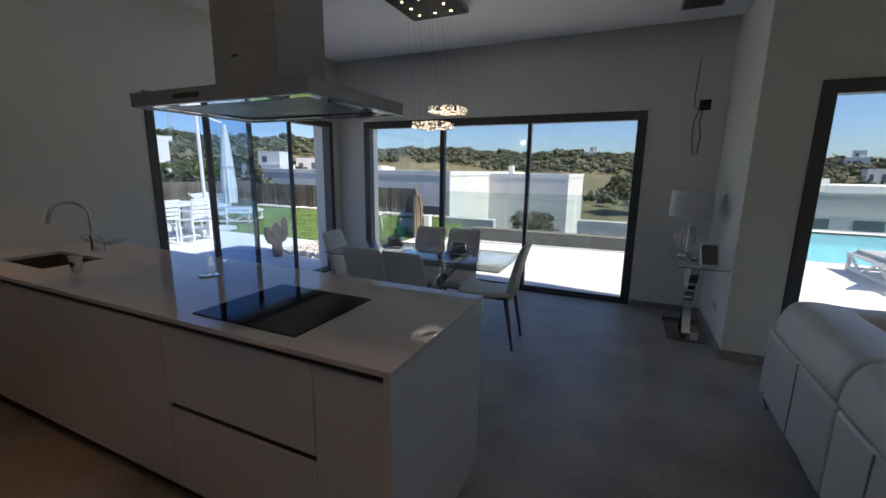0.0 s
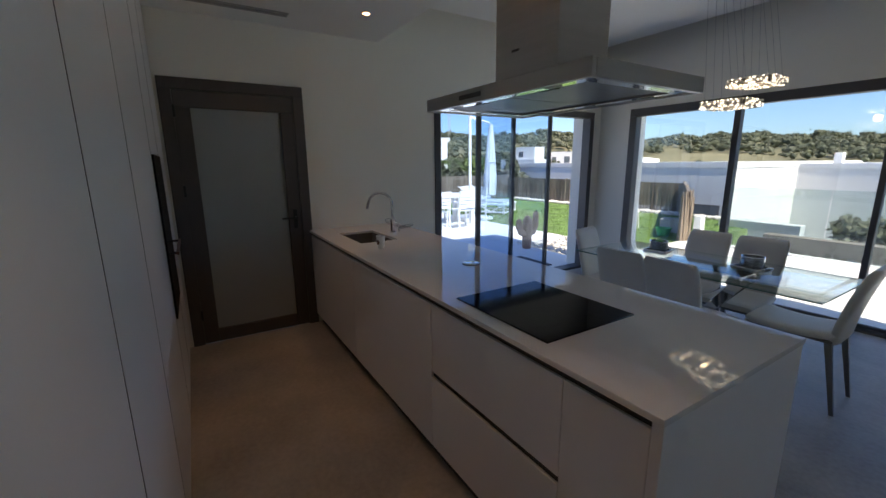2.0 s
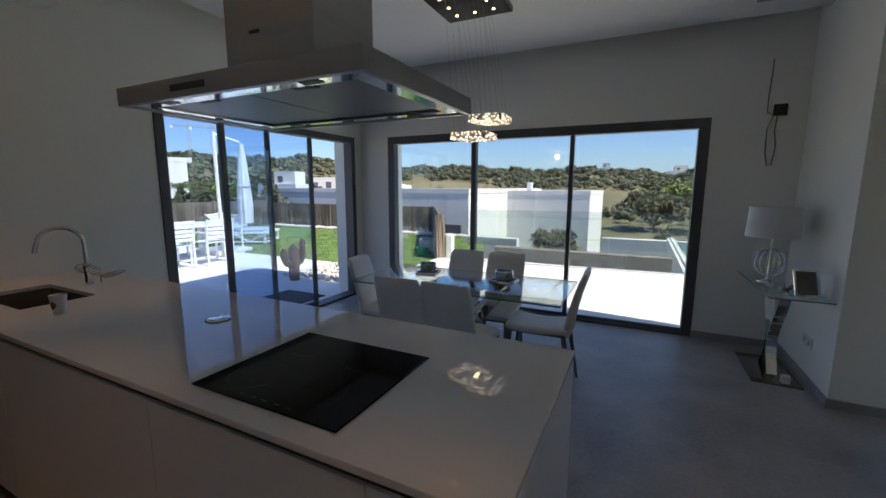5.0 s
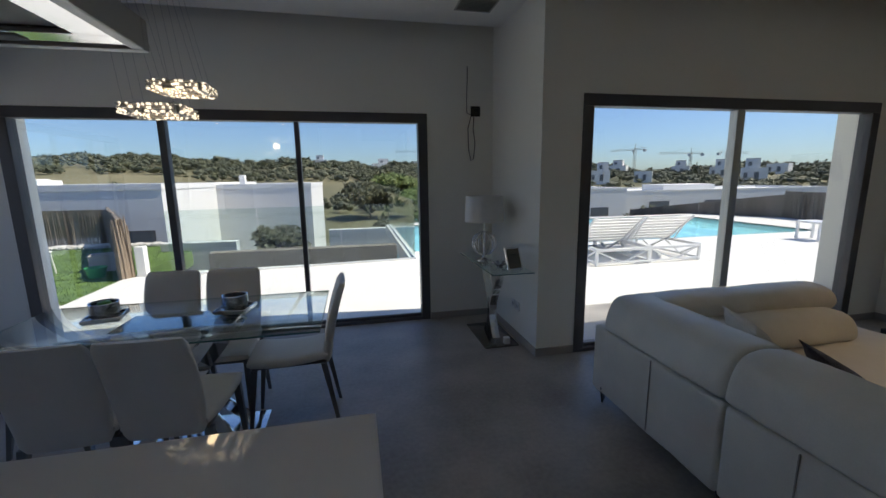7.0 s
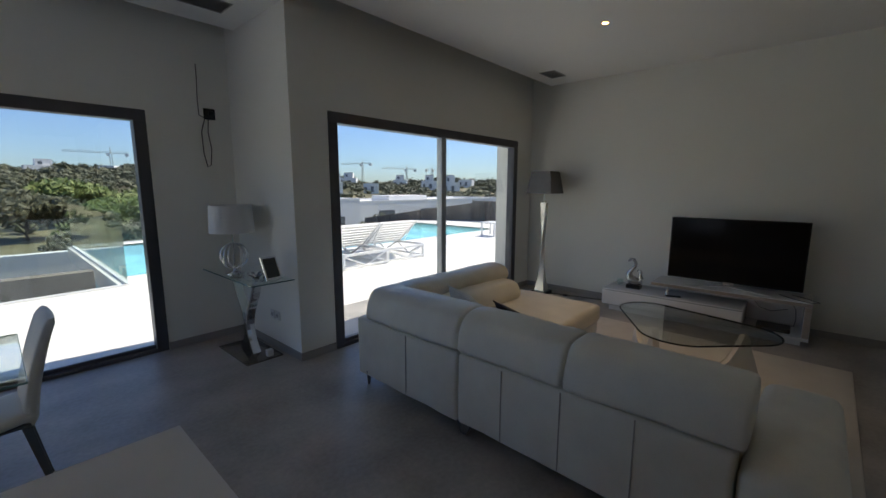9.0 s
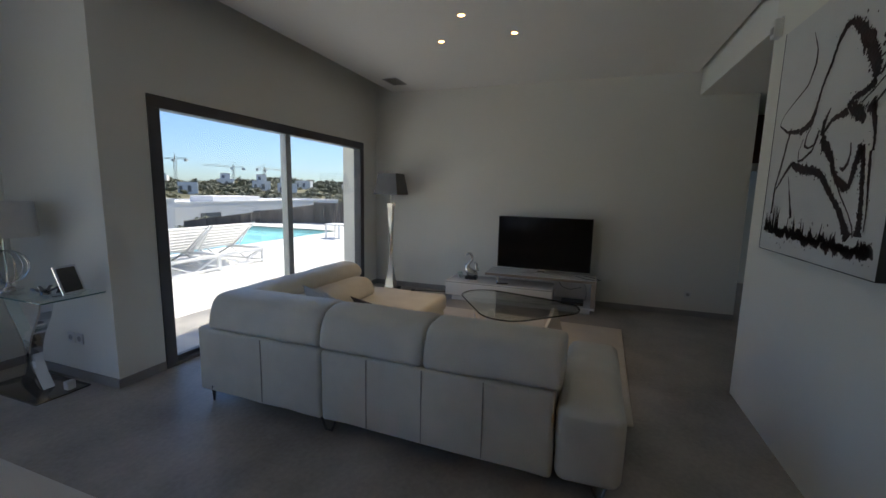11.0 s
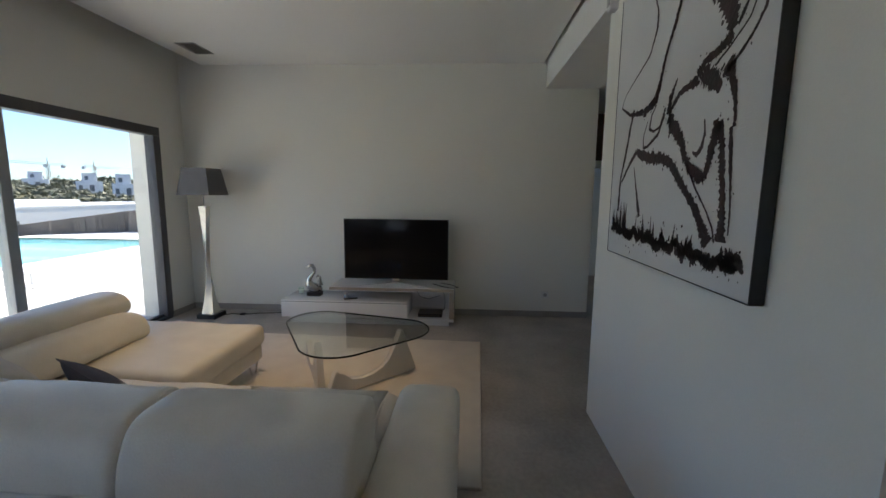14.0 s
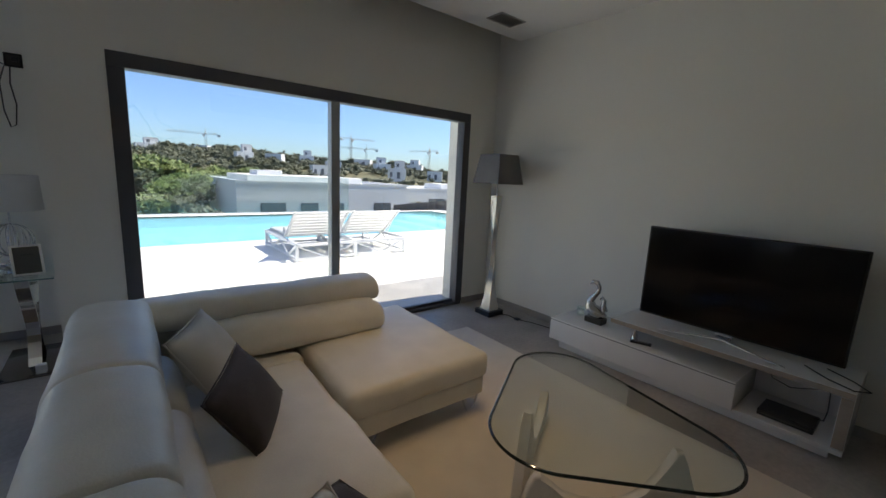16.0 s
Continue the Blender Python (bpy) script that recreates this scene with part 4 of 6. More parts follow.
# ---- lounge ----
rug = thing("rug", "cream wool rug under the coffee table", "rug", (4.09, 2.754, 0), rz=-1.9)
part("rug_body", box(-1.0, 1.0, -1.45, 1.45, 0.0, 0.022, 0.009, 3), rug_wool, rug)

sofa = thing("corner_sofa", "cream leather corner sofa with a chaise and tilting headrests", "sofa")
SXB = 2.285


def soft(name, x0, x1, y0, y1, z0, z1, r, mat=leather, label="", crown=0.0, sag=0.0, tilt=None):
    """An upholstered block with rounded edges, a crown on top and slight wrinkles."""
    bm = bmesh.new()
    bmesh.ops.create_cube(bm, size=1)
    for v in bm.verts:
        v.co = Vector(((x0 + x1) / 2 + v.co.x * (x1 - x0), (y0 + y1) / 2 + v.co.y * (y1 - y0), (z0 + z1) / 2 + v.co.z * (z1 - z0)))
    bmesh.ops.bevel(bm, geom=bm.edges[:], offset=r, segments=4, profile=0.5, affect="EDGES", clamp_overlap=True)
    bmesh.ops.triangulate(bm, faces=[f for f in bm.faces if len(f.verts) > 4])
    for _ in range(3):
        long = [e for e in bm.edges if e.calc_length() > 0.10]
        if long:
            bmesh.ops.subdivide_edges(bm, edges=long, cuts=1, use_grid_fill=True)
    for v in bm.verts:
        u = (v.co.x - x0) / (x1 - x0) * 2 - 1
        w = (v.co.y - y0) / (y1 - y0) * 2 - 1
        h = (v.co.z - z0) / (z1 - z0)
        v.co.z += crown * h * (1 - u * u) * (1 - w * w)
        wr = noise.noise((v.co.x * 5, v.co.y * 5, v.co.z * 5)) * 0.009 + noise.noise((v.co.x * 17, v.co.y * 11, v.co.z * 13)) * 0.0022
        v.co += Vector((wr * 0.6, wr * 0.6, wr))
        if tilt:
            v.co += Vector(tilt) * (v.co.z - z0)
    return part(name, bm, mat, sofa, label, 180)


def headrest(name, profile, a, b, along):
    """A padded headrest: a rounded profile drawn out between a and b with soft ends and wrinkles."""
    bm = bmesh.new()
    pts = [Vector(p) for p in profile]
    for _ in range(2):
        pts = [q for p, n in zip(pts, pts[1:] + pts[:1]) for q in (p * 0.75 + n * 0.25, p * 0.25 + n * 0.75)]
    mid = sum(pts, Vector((0, 0))) / len(pts)
    steps = [(0, 0.80), (0.003, 0.89), (0.010, 0.955), (0.022, 0.988), (0.04, 1.0)]
    n = max(4, int((b - a) / 0.045))
    stations = [(a + d, k) for d, k in steps] + [(a + 0.04 + (b - a - 0.08) * i / n, 1.0) for i in range(1, n)] + [(b - d, k) for d, k in steps[::-1]]
    rings = []
    for u, k in stations:
        ring = []
        for p in pts:
            q = mid + (p - mid) * k
            w = noise.noise((u * 4, q.x * 7, q.y * 7)) * 0.009 + noise.noise((u * 19, q.x * 9, q.y * 9)) * 0.003
            q = q + (q - mid).normalized() * w
            ring.append(bm.verts.new((q.x, u, q.y) if along == "y" else (u, q.x, q.y)))
        rings.append(ring)
    for r0, r1 in zip(rings, rings[1:]):
        for k in range(len(pts)):
            j = (k + 1) % len(pts)
            bm.faces.new((r0[k], r0[j], r1[j], r1[k]))
    bm.faces.new(rings[0][::-1])
    bm.faces.new(rings[-1])
    return part(name, bm, leather, sofa, "", 180)


# long side: back panels, headrests, inner back cushions, seats
for y0, y1 in ((3.138, 4.13), (1.79, 3.132)):
    soft("back_panel", SXB, SXB + 0.16, y0, y1, 0.09, 0.53, 0.022)
for yy in (3.585, 2.82, 2.48, 2.14):
    part("seam", box(SXB - 0.0035, SXB + 0.004, yy - 0.0025, yy + 0.0025, 0.11, 0.52), seam_mat, sofa, "stitched seam", 0)
for y0, y1 in ((3.15, 4.02), (2.485, 3.14), (1.765, 2.475)):
    headrest("headrest", [(SXB - 0.006, 0.532), (SXB - 0.004, 0.58), (SXB + 0.012, 0.66), (SXB + 0.05, 0.735), (SXB + 0.12, 0.762), (SXB + 0.24, 0.762), (SXB + 0.33, 0.745), (SXB + 0.365, 0.68), (SXB + 0.35, 0.58), (SXB + 0.30, 0.535), (SXB + 0.15, 0.53)], y0 - 0.004, y1 + 0.004, "y")
    soft("back_cushion", SXB + 0.17, SXB + 0.46, y0 + 0.005, min(y1, 3.66) - 0.005, 0.38, 0.575, 0.06, tilt=(-0.25, 0, 0))
soft("seat_cushion", 2.58, 3.29, 1.785, 2.395, 0.25, 0.405, 0.05, crown=0.02)
soft("seat_cushion", 2.58, 3.31, 2.405, 3.62, 0.25, 0.405, 0.05, crown=0.02)
soft("corner_cushion", 2.58, 3.34, 3.63, 4.0, 0.25, 0.40, 0.05)
soft("base", 2.46, 3.26, 1.79, 4.10, 0.10, 0.26, 0.02)
# south arm
soft("arm", SXB + 0.0, 3.27, 1.47, 1.782, 0.085, 0.475, 0.055, crown=0.03)
# corner and north side
soft("corner_block", SXB, 2.56, 3.99, 4.135, 0.12, 0.53, 0.03)
soft("north_back_panel", 2.57, 3.95, 4.03, 4.18, 0.12, 0.56, 0.03)
headrest("north_headrest", [(4.20, 0.565), (4.205, 0.62), (4.19, 0.69), (4.14, 0.725), (4.05, 0.735), (3.95, 0.725), (3.89, 0.68), (3.88, 0.62), (3.92, 0.57), (4.05, 0.56)], 2.56, 3.965, "x")
soft("north_back_cushion", 2.74, 3.93, 3.67, 4.03, 0.42, 0.60, 0.075, crown=0.02, tilt=(0, 0.35, 0))
soft("chaise_seat", 3.35, 4.29, 3.06, 4.17, 0.25, 0.41, 0.05, crown=0.02)
soft("chaise_base", 3.36, 4.27, 3.085, 4.16, 0.13, 0.255, 0.02)
for x, y, rz in ((2.34, 4.07, 45), (2.33, 3.11, 90), (2.35, 1.56, -45), (4.20, 3.13, 0), (4.20, 4.05, 0), (3.18, 1.58, 0), (3.45, 3.10, 0)):
    part("leg", tube([(-0.075, 0, 0.132), (-0.02, 0, 0.005), (0.02, 0, 0.005), (0.075, 0, 0.132)], 0.0075, 8), dark_steel if x < 2.4 else chrome, sofa, "bent metal leg").matrix_local = pose(x, y, 0, 0, 0, rz)


sofa.matrix_world = pose(2.30, 4.10, 0, 0, 0, -1.0) @ pose(-2.30, -4.10, 0)


def loose_cushion(name, label, mat, w, h, t, m):
    c = thing(name, label, "cushion", group="sofa cushions")
    part("cover", cushion_bm(w, h, t), mat, c, smooth=180)
    part("piping", tube([(w / 2 * a, h / 2 * b, 0) for a, b in ((-0.97, -0.97), (0, -0.93), (0.97, -0.97), (0.93, 0), (0.97, 0.97), (0, 0.93), (-0.97, 0.97), (-0.93, 0))], 0.004, 6, closed=True), mat, c)
    c.matrix_world = m
    return c


def lying(x, y, z, along, down):
    """A place for a cushion: its long side runs along one direction, its short side down another."""
    a = Vector(along).normalized()
    n = a.cross(Vector(down)).normalized()
    b = n.cross(a)
    return Matrix(((a.x, b.x, n.x, x), (a.y, b.y, n.y, y), (a.z, b.z, n.z, z), (0, 0, 0, 1)))


loose_cushion("cushion", "cream linen cushion leaning in the sofa corner", linen, 0.42, 0.40, 0.16, lying(2.83, 3.47, 0.575, (0.45, 0.87, 0.04), (0.45, -0.15, -0.72)))
dk = loose_cushion("cushion", "dark brown ribbed knit cushion on the sofa", dark_knit, 0.48, 0.34, 0.13, lying(2.90, 3.08, 0.53, (0.42, 0.88, 0.06), (0.48, -0.12, -0.66)))
for k in range(7):
    part("knit_rib", tube([(0.10 + 0.014 * k, -0.13, 0.038 - 0.005 * k), (0.10 + 0.014 * k, 0, 0.052 - 0.006 * k), (0.10 + 0.014 * k, 0.13, 0.038 - 0.005 * k)], 0.0035, 5), dark_knit, dk)
loose_cushion("cushion", "long cream linen cushion by the sofa arm", linen, 0.66, 0.31, 0.14, lying(2.82, 2.11, 0.50, (0, -1, 0), (-0.85, 0, -0.30)))
loose_cushion("cushion", "small dark cushion behind the cream one", dark_knit, 0.40, 0.26, 0.09, lying(2.99, 2.32, 0.455, (0.30, -0.95, 0), (0.9, 0.28, -0.12)))

# coffee table
ct = thing("coffee_table", "rounded triangular glass coffee table on a sculpted pale wood base", "coffee table")
corners = [((4.44, 2.65), 0.255), ((4.27, 1.975), 0.262), ((3.955, 2.33), 0.28)]
cloud = sorted((px + q * math.cos(k * math.tau / 48), py + q * math.sin(k * math.tau / 48)) for (px, py), q in corners for k in range(48))


def half_hull(points):
    out = []
    for p in points:
        while len(out) > 1 and (out[-1][0] - out[-2][0]) * (p[1] - out[-2][1]) - (out[-1][1] - out[-2][1]) * (p[0] - out[-2][0]) <= 0:
            out.pop()
        out.append(p)
    return out


plan = half_hull(cloud)[:-1] + half_hull(cloud[::-1])[:-1]
part("glass_top", prism(plan, 0.385, 0.40), pane_glass("table_glass", (0.92, 0.955, 0.94)), ct, "clear glass top", 60).visible_shadow = False
part("glass_rim", tube([(x, y, 0.3925) for x, y in plan], 0.0068, 8, closed=True), surface("rim_glass", (0.012, 0.02, 0.018), 0.1, bump=0), ct, "dark polished glass rim")


def wing(m, name):
    """A sculpted wooden limb: a flat body with a broad foot, a low waist and one slim upright."""
    low = [(0.0, 0.0), (0.0, 0.05), (0.02, 0.13), (0.045, 0.185), (0.075, 0.19), (0.115, 0.14), (0.17, 0.095), (0.26, 0.07), (0.36, 0.072), (0.45, 0.098), (0.52, 0.15)]
    high = [(0.57, 0.23), (0.60, 0.31), (0.615, 0.363), (0.645, 0.363), (0.665, 0.31), (0.70, 0.21), (0.74, 0.11), (0.775, 0.03), (0.78, 0.0), (0.62, 0.0), (0.5, 0.012), (0.28, 0.012), (0.14, 0.0)]
    bm = prism(low + high, -0.024, 0.024)
    bmesh.ops.bevel(bm, geom=[e for e in bm.edges if abs(e.verts[0].co.z - e.verts[1].co.z) < 1e-6], offset=0.011, segments=3, profile=0.5, affect="EDGES", clamp_overlap=True)
    bmesh.ops.transform(bm, matrix=m @ Matrix.Rotation(math.pi / 2, 4, "X"), verts=bm.verts[:])
    return part(name, bm, pale_wood, ct, smooth=60)


pale_wood = surface("pale_wood", (0.72, 0.70, 0.65), 0.4, var=0.06, scale=4, fine=70, stretch=(1, 1, 0.2))
wing(Matrix.Translation((3.83, 2.375, 0.022)) @ Matrix.Rotation(radians(-43), 4, "Z"), "base_limb")
wing(Matrix.Translation((4.54, 2.79, 0.022)) @ Matrix.Rotation(radians(208), 4, "Z"), "base_limb")

# television bench
tb = thing("tv_bench", "low white gloss television bench with an open raised shelf", "tv bench", (0.13, 0, 0))
part("plinth", box(5.42, 5.84, 1.60, 3.40, 0.0, 0.055, 0.003, 1), white_gloss, tb)
dr = part("drawer_body", box(5.37, 5.84, 2.06, 3.475, 0.075, 0.27, 0.005, 2), white_gloss, tb)
part("drawer_joint", box(5.368, 5.3705, 2.062, 3.473, 0.252, 0.256), gap_dark, dr, smooth=0)
part("floor_board", box(5.38, 5.84, 1.545, 2.06, 0.055, 0.085, 0.003, 1), white_gloss, tb)
part("end_board", box(5.40, 5.86, 1.545, 1.60, 0.085, 0.385, 0.003, 1), white_gloss, tb)
part("end_edge", box(5.396, 5.40, 1.547, 1.598, 0.085, 0.385), wood_edge, tb, "wood-toned front edge", 0)
part("raised_shelf", box(5.40, 5.86, 1.545, 2.935, 0.386, 0.424, 0.003, 1), white_gloss, tb)
part("shelf_edge", box(5.396, 5.40, 1.547, 2.933, 0.389, 0.421), wood_edge, tb, "wood-toned front edge", 0)
part("back_board", box(5.842, 5.86, 1.60, 2.935, 0.085, 0.386), white_gloss, tb, smooth=0)
part("shelf_foot", lathe([(0.03, 0), (0.022, 0.01), (0.022, 0.106), (0.03, 0.116)], (5.50, 2.78, 0.27), 18), chrome, tb)

tv = thing("television", "large switched-off flat television on a curved silver foot", "television")
part("panel", box(5.735, 5.775, 1.624, 2.818, 0.478, 1.166, 0.006, 2), black_plastic, tv)
part("screen", box(5.7325, 5.7355, 1.636, 2.806, 0.494, 1.156), surface("screen", (0.008, 0.007, 0.007), 0.10, bump=0, spec=0.2), tv, "black glossy screen", 0)
part("back_shell", box(5.775, 5.81, 1.85, 2.60, 0.55, 1.05, 0.015, 2), black_plastic, tv)
part("foot", tube([(5.58, 2.60, 0.430), (5.60, 2.50, 0.434), (5.66, 2.36, 0.440), (5.70, 2.23, 0.445), (5.66, 2.10, 0.440), (5.60, 1.96, 0.434), (5.58, 1.86, 0.430)], [0.005, 0.008, 0.010, 0.013, 0.010, 0.008, 0.005], 10), chrome, tv, "curved silver foot")
part("neck", box(5.735, 5.765, 2.18, 2.28, 0.432, 0.49, 0.004, 1), chrome, tv)

sw = thing("swan_ornament", "silver swan ornament with a chick on a black block", "ornament", (5.72, 3.17, 0.27), rz=90)
bm = box(-0.055, 0.055, -0.035, 0.035, 0, 0.035, 0.003, 1)
part("plinth_block", bm, black_plastic, sw, "black block")
body = tube([(-0.06, 0, 0.06), (-0.03, 0, 0.055), (0.01, 0, 0.065), (0.04, 0, 0.09), (0.045, 0, 0.13), (0.02, 0, 0.165), (0.0, 0, 0.19), (-0.002, 0, 0.22), (0.015, 0, 0.245), (0.04, 0, 0.245), (0.058, 0, 0.225)], [0.012, 0.034, 0.042, 0.034, 0.022, 0.016, 0.013, 0.012, 0.014, 0.013, 0.005], 14)
tube([(-0.055, 0.01, 0.085), (-0.045, 0.01, 0.12), (-0.05, 0.01, 0.15), (-0.032, 0.01, 0.165), (-0.02, 0.01, 0.15)], [0.02, 0.016, 0.010, 0.010, 0.004], 10, bm=body)
part("bird_figure", body, surface("silver", (0.48, 0.47, 0.46), 0.16, metal=1.0, bump=0), sw, "polished silver figure")
sw.scale = (1.45, 1.45, 1.45)
cd = thing("candle_glass", "clear glass tealight holder on the bench", "candle holder", (5.78, 3.355, 0.27))
part("glass_wall", lathe([(0.036, 0), (0.038, 0.08), (0.035, 0.08), (0.033, 0.012), (0, 0.012)], sides=24), clear_glass, cd)
part("candle", lathe([(0.028, 0.014), (0.028, 0.045), (0.0, 0.043)], sides=18), white_plastic, cd)
rc = thing("remote_control", "black remote control on the bench", "remote control", (5.59, 2.71, 0.27), rz=20)
part("remote_body", box(-0.022, 0.022, -0.075, 0.075, 0, 0.016, 0.006, 2), black_plastic, rc)
for k in range(5):
    part("button", box(-0.012, 0.012, -0.055 + k * 0.022, -0.045 + k * 0.022, 0.0155, 0.018, 0.001, 1), grey_plastic, rc)
sb = thing("set_top_box", "black set-top box in the open bench compartment", "set-top box", (0.12, 0, 0))
part("case", box(5.46, 5.66, 1.68, 1.95, 0.085, 0.125, 0.004, 1), black_plastic, sb)
part("front_strip", box(5.4585, 5.4605, 1.70, 1.93, 0.10, 0.108), screen_grey, sb, smooth=0)
cc = thing("cable", "black cables behind the television bench", "cable", (0.09, 0, 0))
part("cable_run", tube([(5.70, 1.70, 0.435), (5.62, 1.58, 0.430), (5.52, 1.50, 0.429), (5.47, 1.56, 0.428), (5.54, 1.68, 0.428), (5.66, 1.80, 0.43)], 0.004, 6), cable_black, cc)
part("cable_drop", tube([(5.66, 1.72, 0.12), (5.62, 1.66, 0.14), (5.60, 1.65, 0.22), (5.66, 1.66, 0.30), (5.82, 1.7, 0.33)], 0.0035, 6), cable_black, cc)
part("cable_loop", tube([(5.82, 2.0, 0.30), (5.76, 1.95, 0.25), (5.74, 1.85, 0.23), (5.80, 1.72, 0.26)], 0.0035, 6), cable_black, cc)
lc = thing("lamp_cable", "black floor lamp cable with an inline switch", "cable")
part("cord", tube([(5.66, 4.34, 0.006), (5.78, 4.22, 0.005), (5.76, 4.08, 0.005), (5.82, 3.92, 0.005), (5.86, 3.70, 0.005), (5.92, 3.5, 0.006)], 0.0045, 6), cable_black, lc)
part("switch", box(5.735, 5.785, 4.04, 4.10, 0.0, 0.022, 0.008, 2), black_plastic, lc)

fl = thing("floor_lamp", "tall twisted champagne floor lamp with a grey pyramid shade", "floor lamp", (5.65, 4.385, 0))
part("foot", box(-0.11, 0.11, -0.11, 0.11, 0, 0.055, 0.004, 1), black_plastic, fl, "black square foot")
bm = bmesh.new()
rows = []
for i in range(33):
    f = i / 32
    z = 0.055 + 1.235 * f
    r = 0.020 + 0.052 * (abs(f - 0.5) * 2) ** 2.2 if f < 0.5 else 0.020 + 0.022 * (abs(f - 0.5) * 2) ** 2
    a0 = math.pi / 2 * (f * f * (3 - 2 * f))
    rows.append([bm.verts.new((r * 1.414 * math.cos(a0 + math.pi / 4 + k * math.pi / 2), r * 1.414 * math.sin(a0 + math.pi / 4 + k * math.pi / 2), z)) for k in range(4)])
for a, b in zip(rows, rows[1:]):
    for k in range(4):
        bm.faces.new((a[k], a[(k + 1) % 4], b[(k + 1) % 4], b[k]))
bm.faces.new(rows[0][::-1])
bm.faces.new(rows[-1])
part("stem", bm, champagne, fl, smooth=35)
part("rod", tube([(0, 0, 1.28), (0, 0, 1.70)], 0.007, 8), chrome, fl)
bm = bmesh.new()
lo = [bm.verts.new((x * 0.184, y * 0.184, 1.415)) for x, y in ((-1, -1), (1, -1), (1, 1), (-1, 1))]
hi = [bm.verts.new((x * 0.138, y * 0.138, 1.71)) for x, y in ((-1, -1), (1, -1), (1, 1), (-1, 1))]
li = [bm.verts.new((v.co.x * 0.985, v.co.y * 0.985, v.co.z)) for v in lo]
hj = [bm.verts.new((v.co.x * 0.98, v.co.y * 0.98, v.co.z)) for v in hi]
for k in range(4):
    j = (k + 1) % 4
    bm.faces.new((lo[k], lo[j], hi[j], hi[k]))
    bm.faces.new((li[j], li[k], hj[k], hj[j]))
    bm.faces.new((hi[k], hi[j], hj[j], hj[k]))
    bm.faces.new((lo[j], lo[k], li[k], li[j]))
part("shade", bm, shade_grey, fl, "grey fabric pyramid shade", 0)

# painting on the picture wall
pc = thing("painting", "large canvas with a loose black brush drawing of a bull", "painting")
PX0, PX1, PZ0, PZ1 = 2.375, 3.51, 1.155, 2.45
PD = 0.045
canvas = surface("canvas", (0.72, 0.72, 0.71), 0.75, var=0.03, scale=4, fine=300, bump=0.06)
ink = surface("ink", (0.014, 0.013, 0.014), 0.6, var=0.4, scale=9, fine=70, bump=0.1, tint=(0.036, 0.013, 0.015))
part("canvas", box(PX0, PX1, YP + 0.003, YP + PD, PZ0, PZ1, 0.002, 1), canvas, pc)
for a, b in ((PX0 - 0.004, PX0), (PX1, PX1 + 0.004)):
    part("dark_edge", box(a, b, YP + 0.003, YP + PD + 0.001, PZ0, PZ1), black_plastic, pc, smooth=0)
part("dark_edge", box(PX0, PX1, YP + 0.003, YP + PD - 0.001, PZ0 - 0.004, PZ0), black_plastic, pc, smooth=0)
rng = random.Random(11)


spatter = bmesh.new()


def stroke(points, widths):
    """A brush stroke on the canvas; u runs from its far end to its near end."""
    pts, ws = [], []
    for (p, w0), (q, w1) in zip(zip(points, widths), zip(points[1:], widths[1:])):
        for k in range(14):
            f = k / 14
            pts.append(Vector((p[0] + (q[0] - p[0]) * f, p[1] + (q[1] - p[1]) * f)))
            ws.append(w0 + (w1 - w0) * f)
    pts.append(Vector(points[-1]))
    ws.append(widths[-1])
    for _ in range(3):
        pts = [pts[0]] + [(a + b * 2 + c) / 4 for a, b, c in zip(pts, pts[1:], pts[2:])] + [pts[-1]]
    bm = bmesh.new()
    prev = None
    y = YP + PD + 0.0015
    for i, p in enumerate(pts):
        d = (pts[min(i + 1, len(pts) - 1)] - pts[max(i - 1, 0)]).normalized()
        q = Vector((-d.y, d.x))
        w = ws[i] * rng.uniform(0.5, 1.05)
        pair = []
        for s in (w, -ws[i] * rng.uniform(0.5, 1.05)):
            u, v = p + q * s
            u, v = min(0.985, max(0.015, u)), min(0.99, max(0.01, v))
            pair.append(bm.verts.new((PX1 - u * (PX1 - PX0), y, PZ0 + v * (PZ1 - PZ0))))
        if prev:
            bm.faces.new((prev[0], prev[1], pair[1], pair[0]))
        prev = pair
    for i in range(0, len(pts), 8):
        if ws[i] > 0.012:
            for _ in range(2):
                c = pts[i] + Vector((rng.gauss(0, 1), rng.gauss(0, 1))) * ws[i] * 1.1
                rad = ws[i] * rng.uniform(0.06, 0.25)
                if 0.02 < c.x < 0.98 and 0.02 < c.y < 0.98:
                    spatter.faces.new([spatter.verts.new((PX1 - (c.x + rad * rng.uniform(0.6, 1.3) * math.cos(k)) * (PX1 - PX0), y + 0.0004, PZ0 + (c.y + rad * rng.uniform(0.6, 1.3) * math.sin(k)) * (PZ1 - PZ0))) for k in range(6)])
    part("brush_stroke", bm, ink, pc, smooth=0)


stroke([(0.319, 0.911), (0.371, 0.832), (0.372, 0.775), (0.327, 0.705), (0.204, 0.658), (0.106, 0.617), (0.071, 0.576), (0.174, 0.534), (0.3, 0.523)], [0.002, 0.007, 0.01, 0.006, 0.004, 0.003, 0.004, 0.008, 0.014])
stroke([(0.302, 0.516), (0.405, 0.543), (0.434, 0.602), (0.46, 0.674), (0.512, 0.747), (0.539, 0.807), (0.587, 0.851), (0.638, 0.852)], [0.018, 0.02, 0.014, 0.01, 0.013, 0.014, 0.018, 0.016])
stroke([(0.638, 0.852), (0.718, 0.791), (0.777, 0.727), (0.815, 0.671), (0.832, 0.622)], [0.02, 0.034, 0.04, 0.038, 0.028])
stroke([(0.724, 0.766), (0.732, 0.713)], [0.02, 0.006])
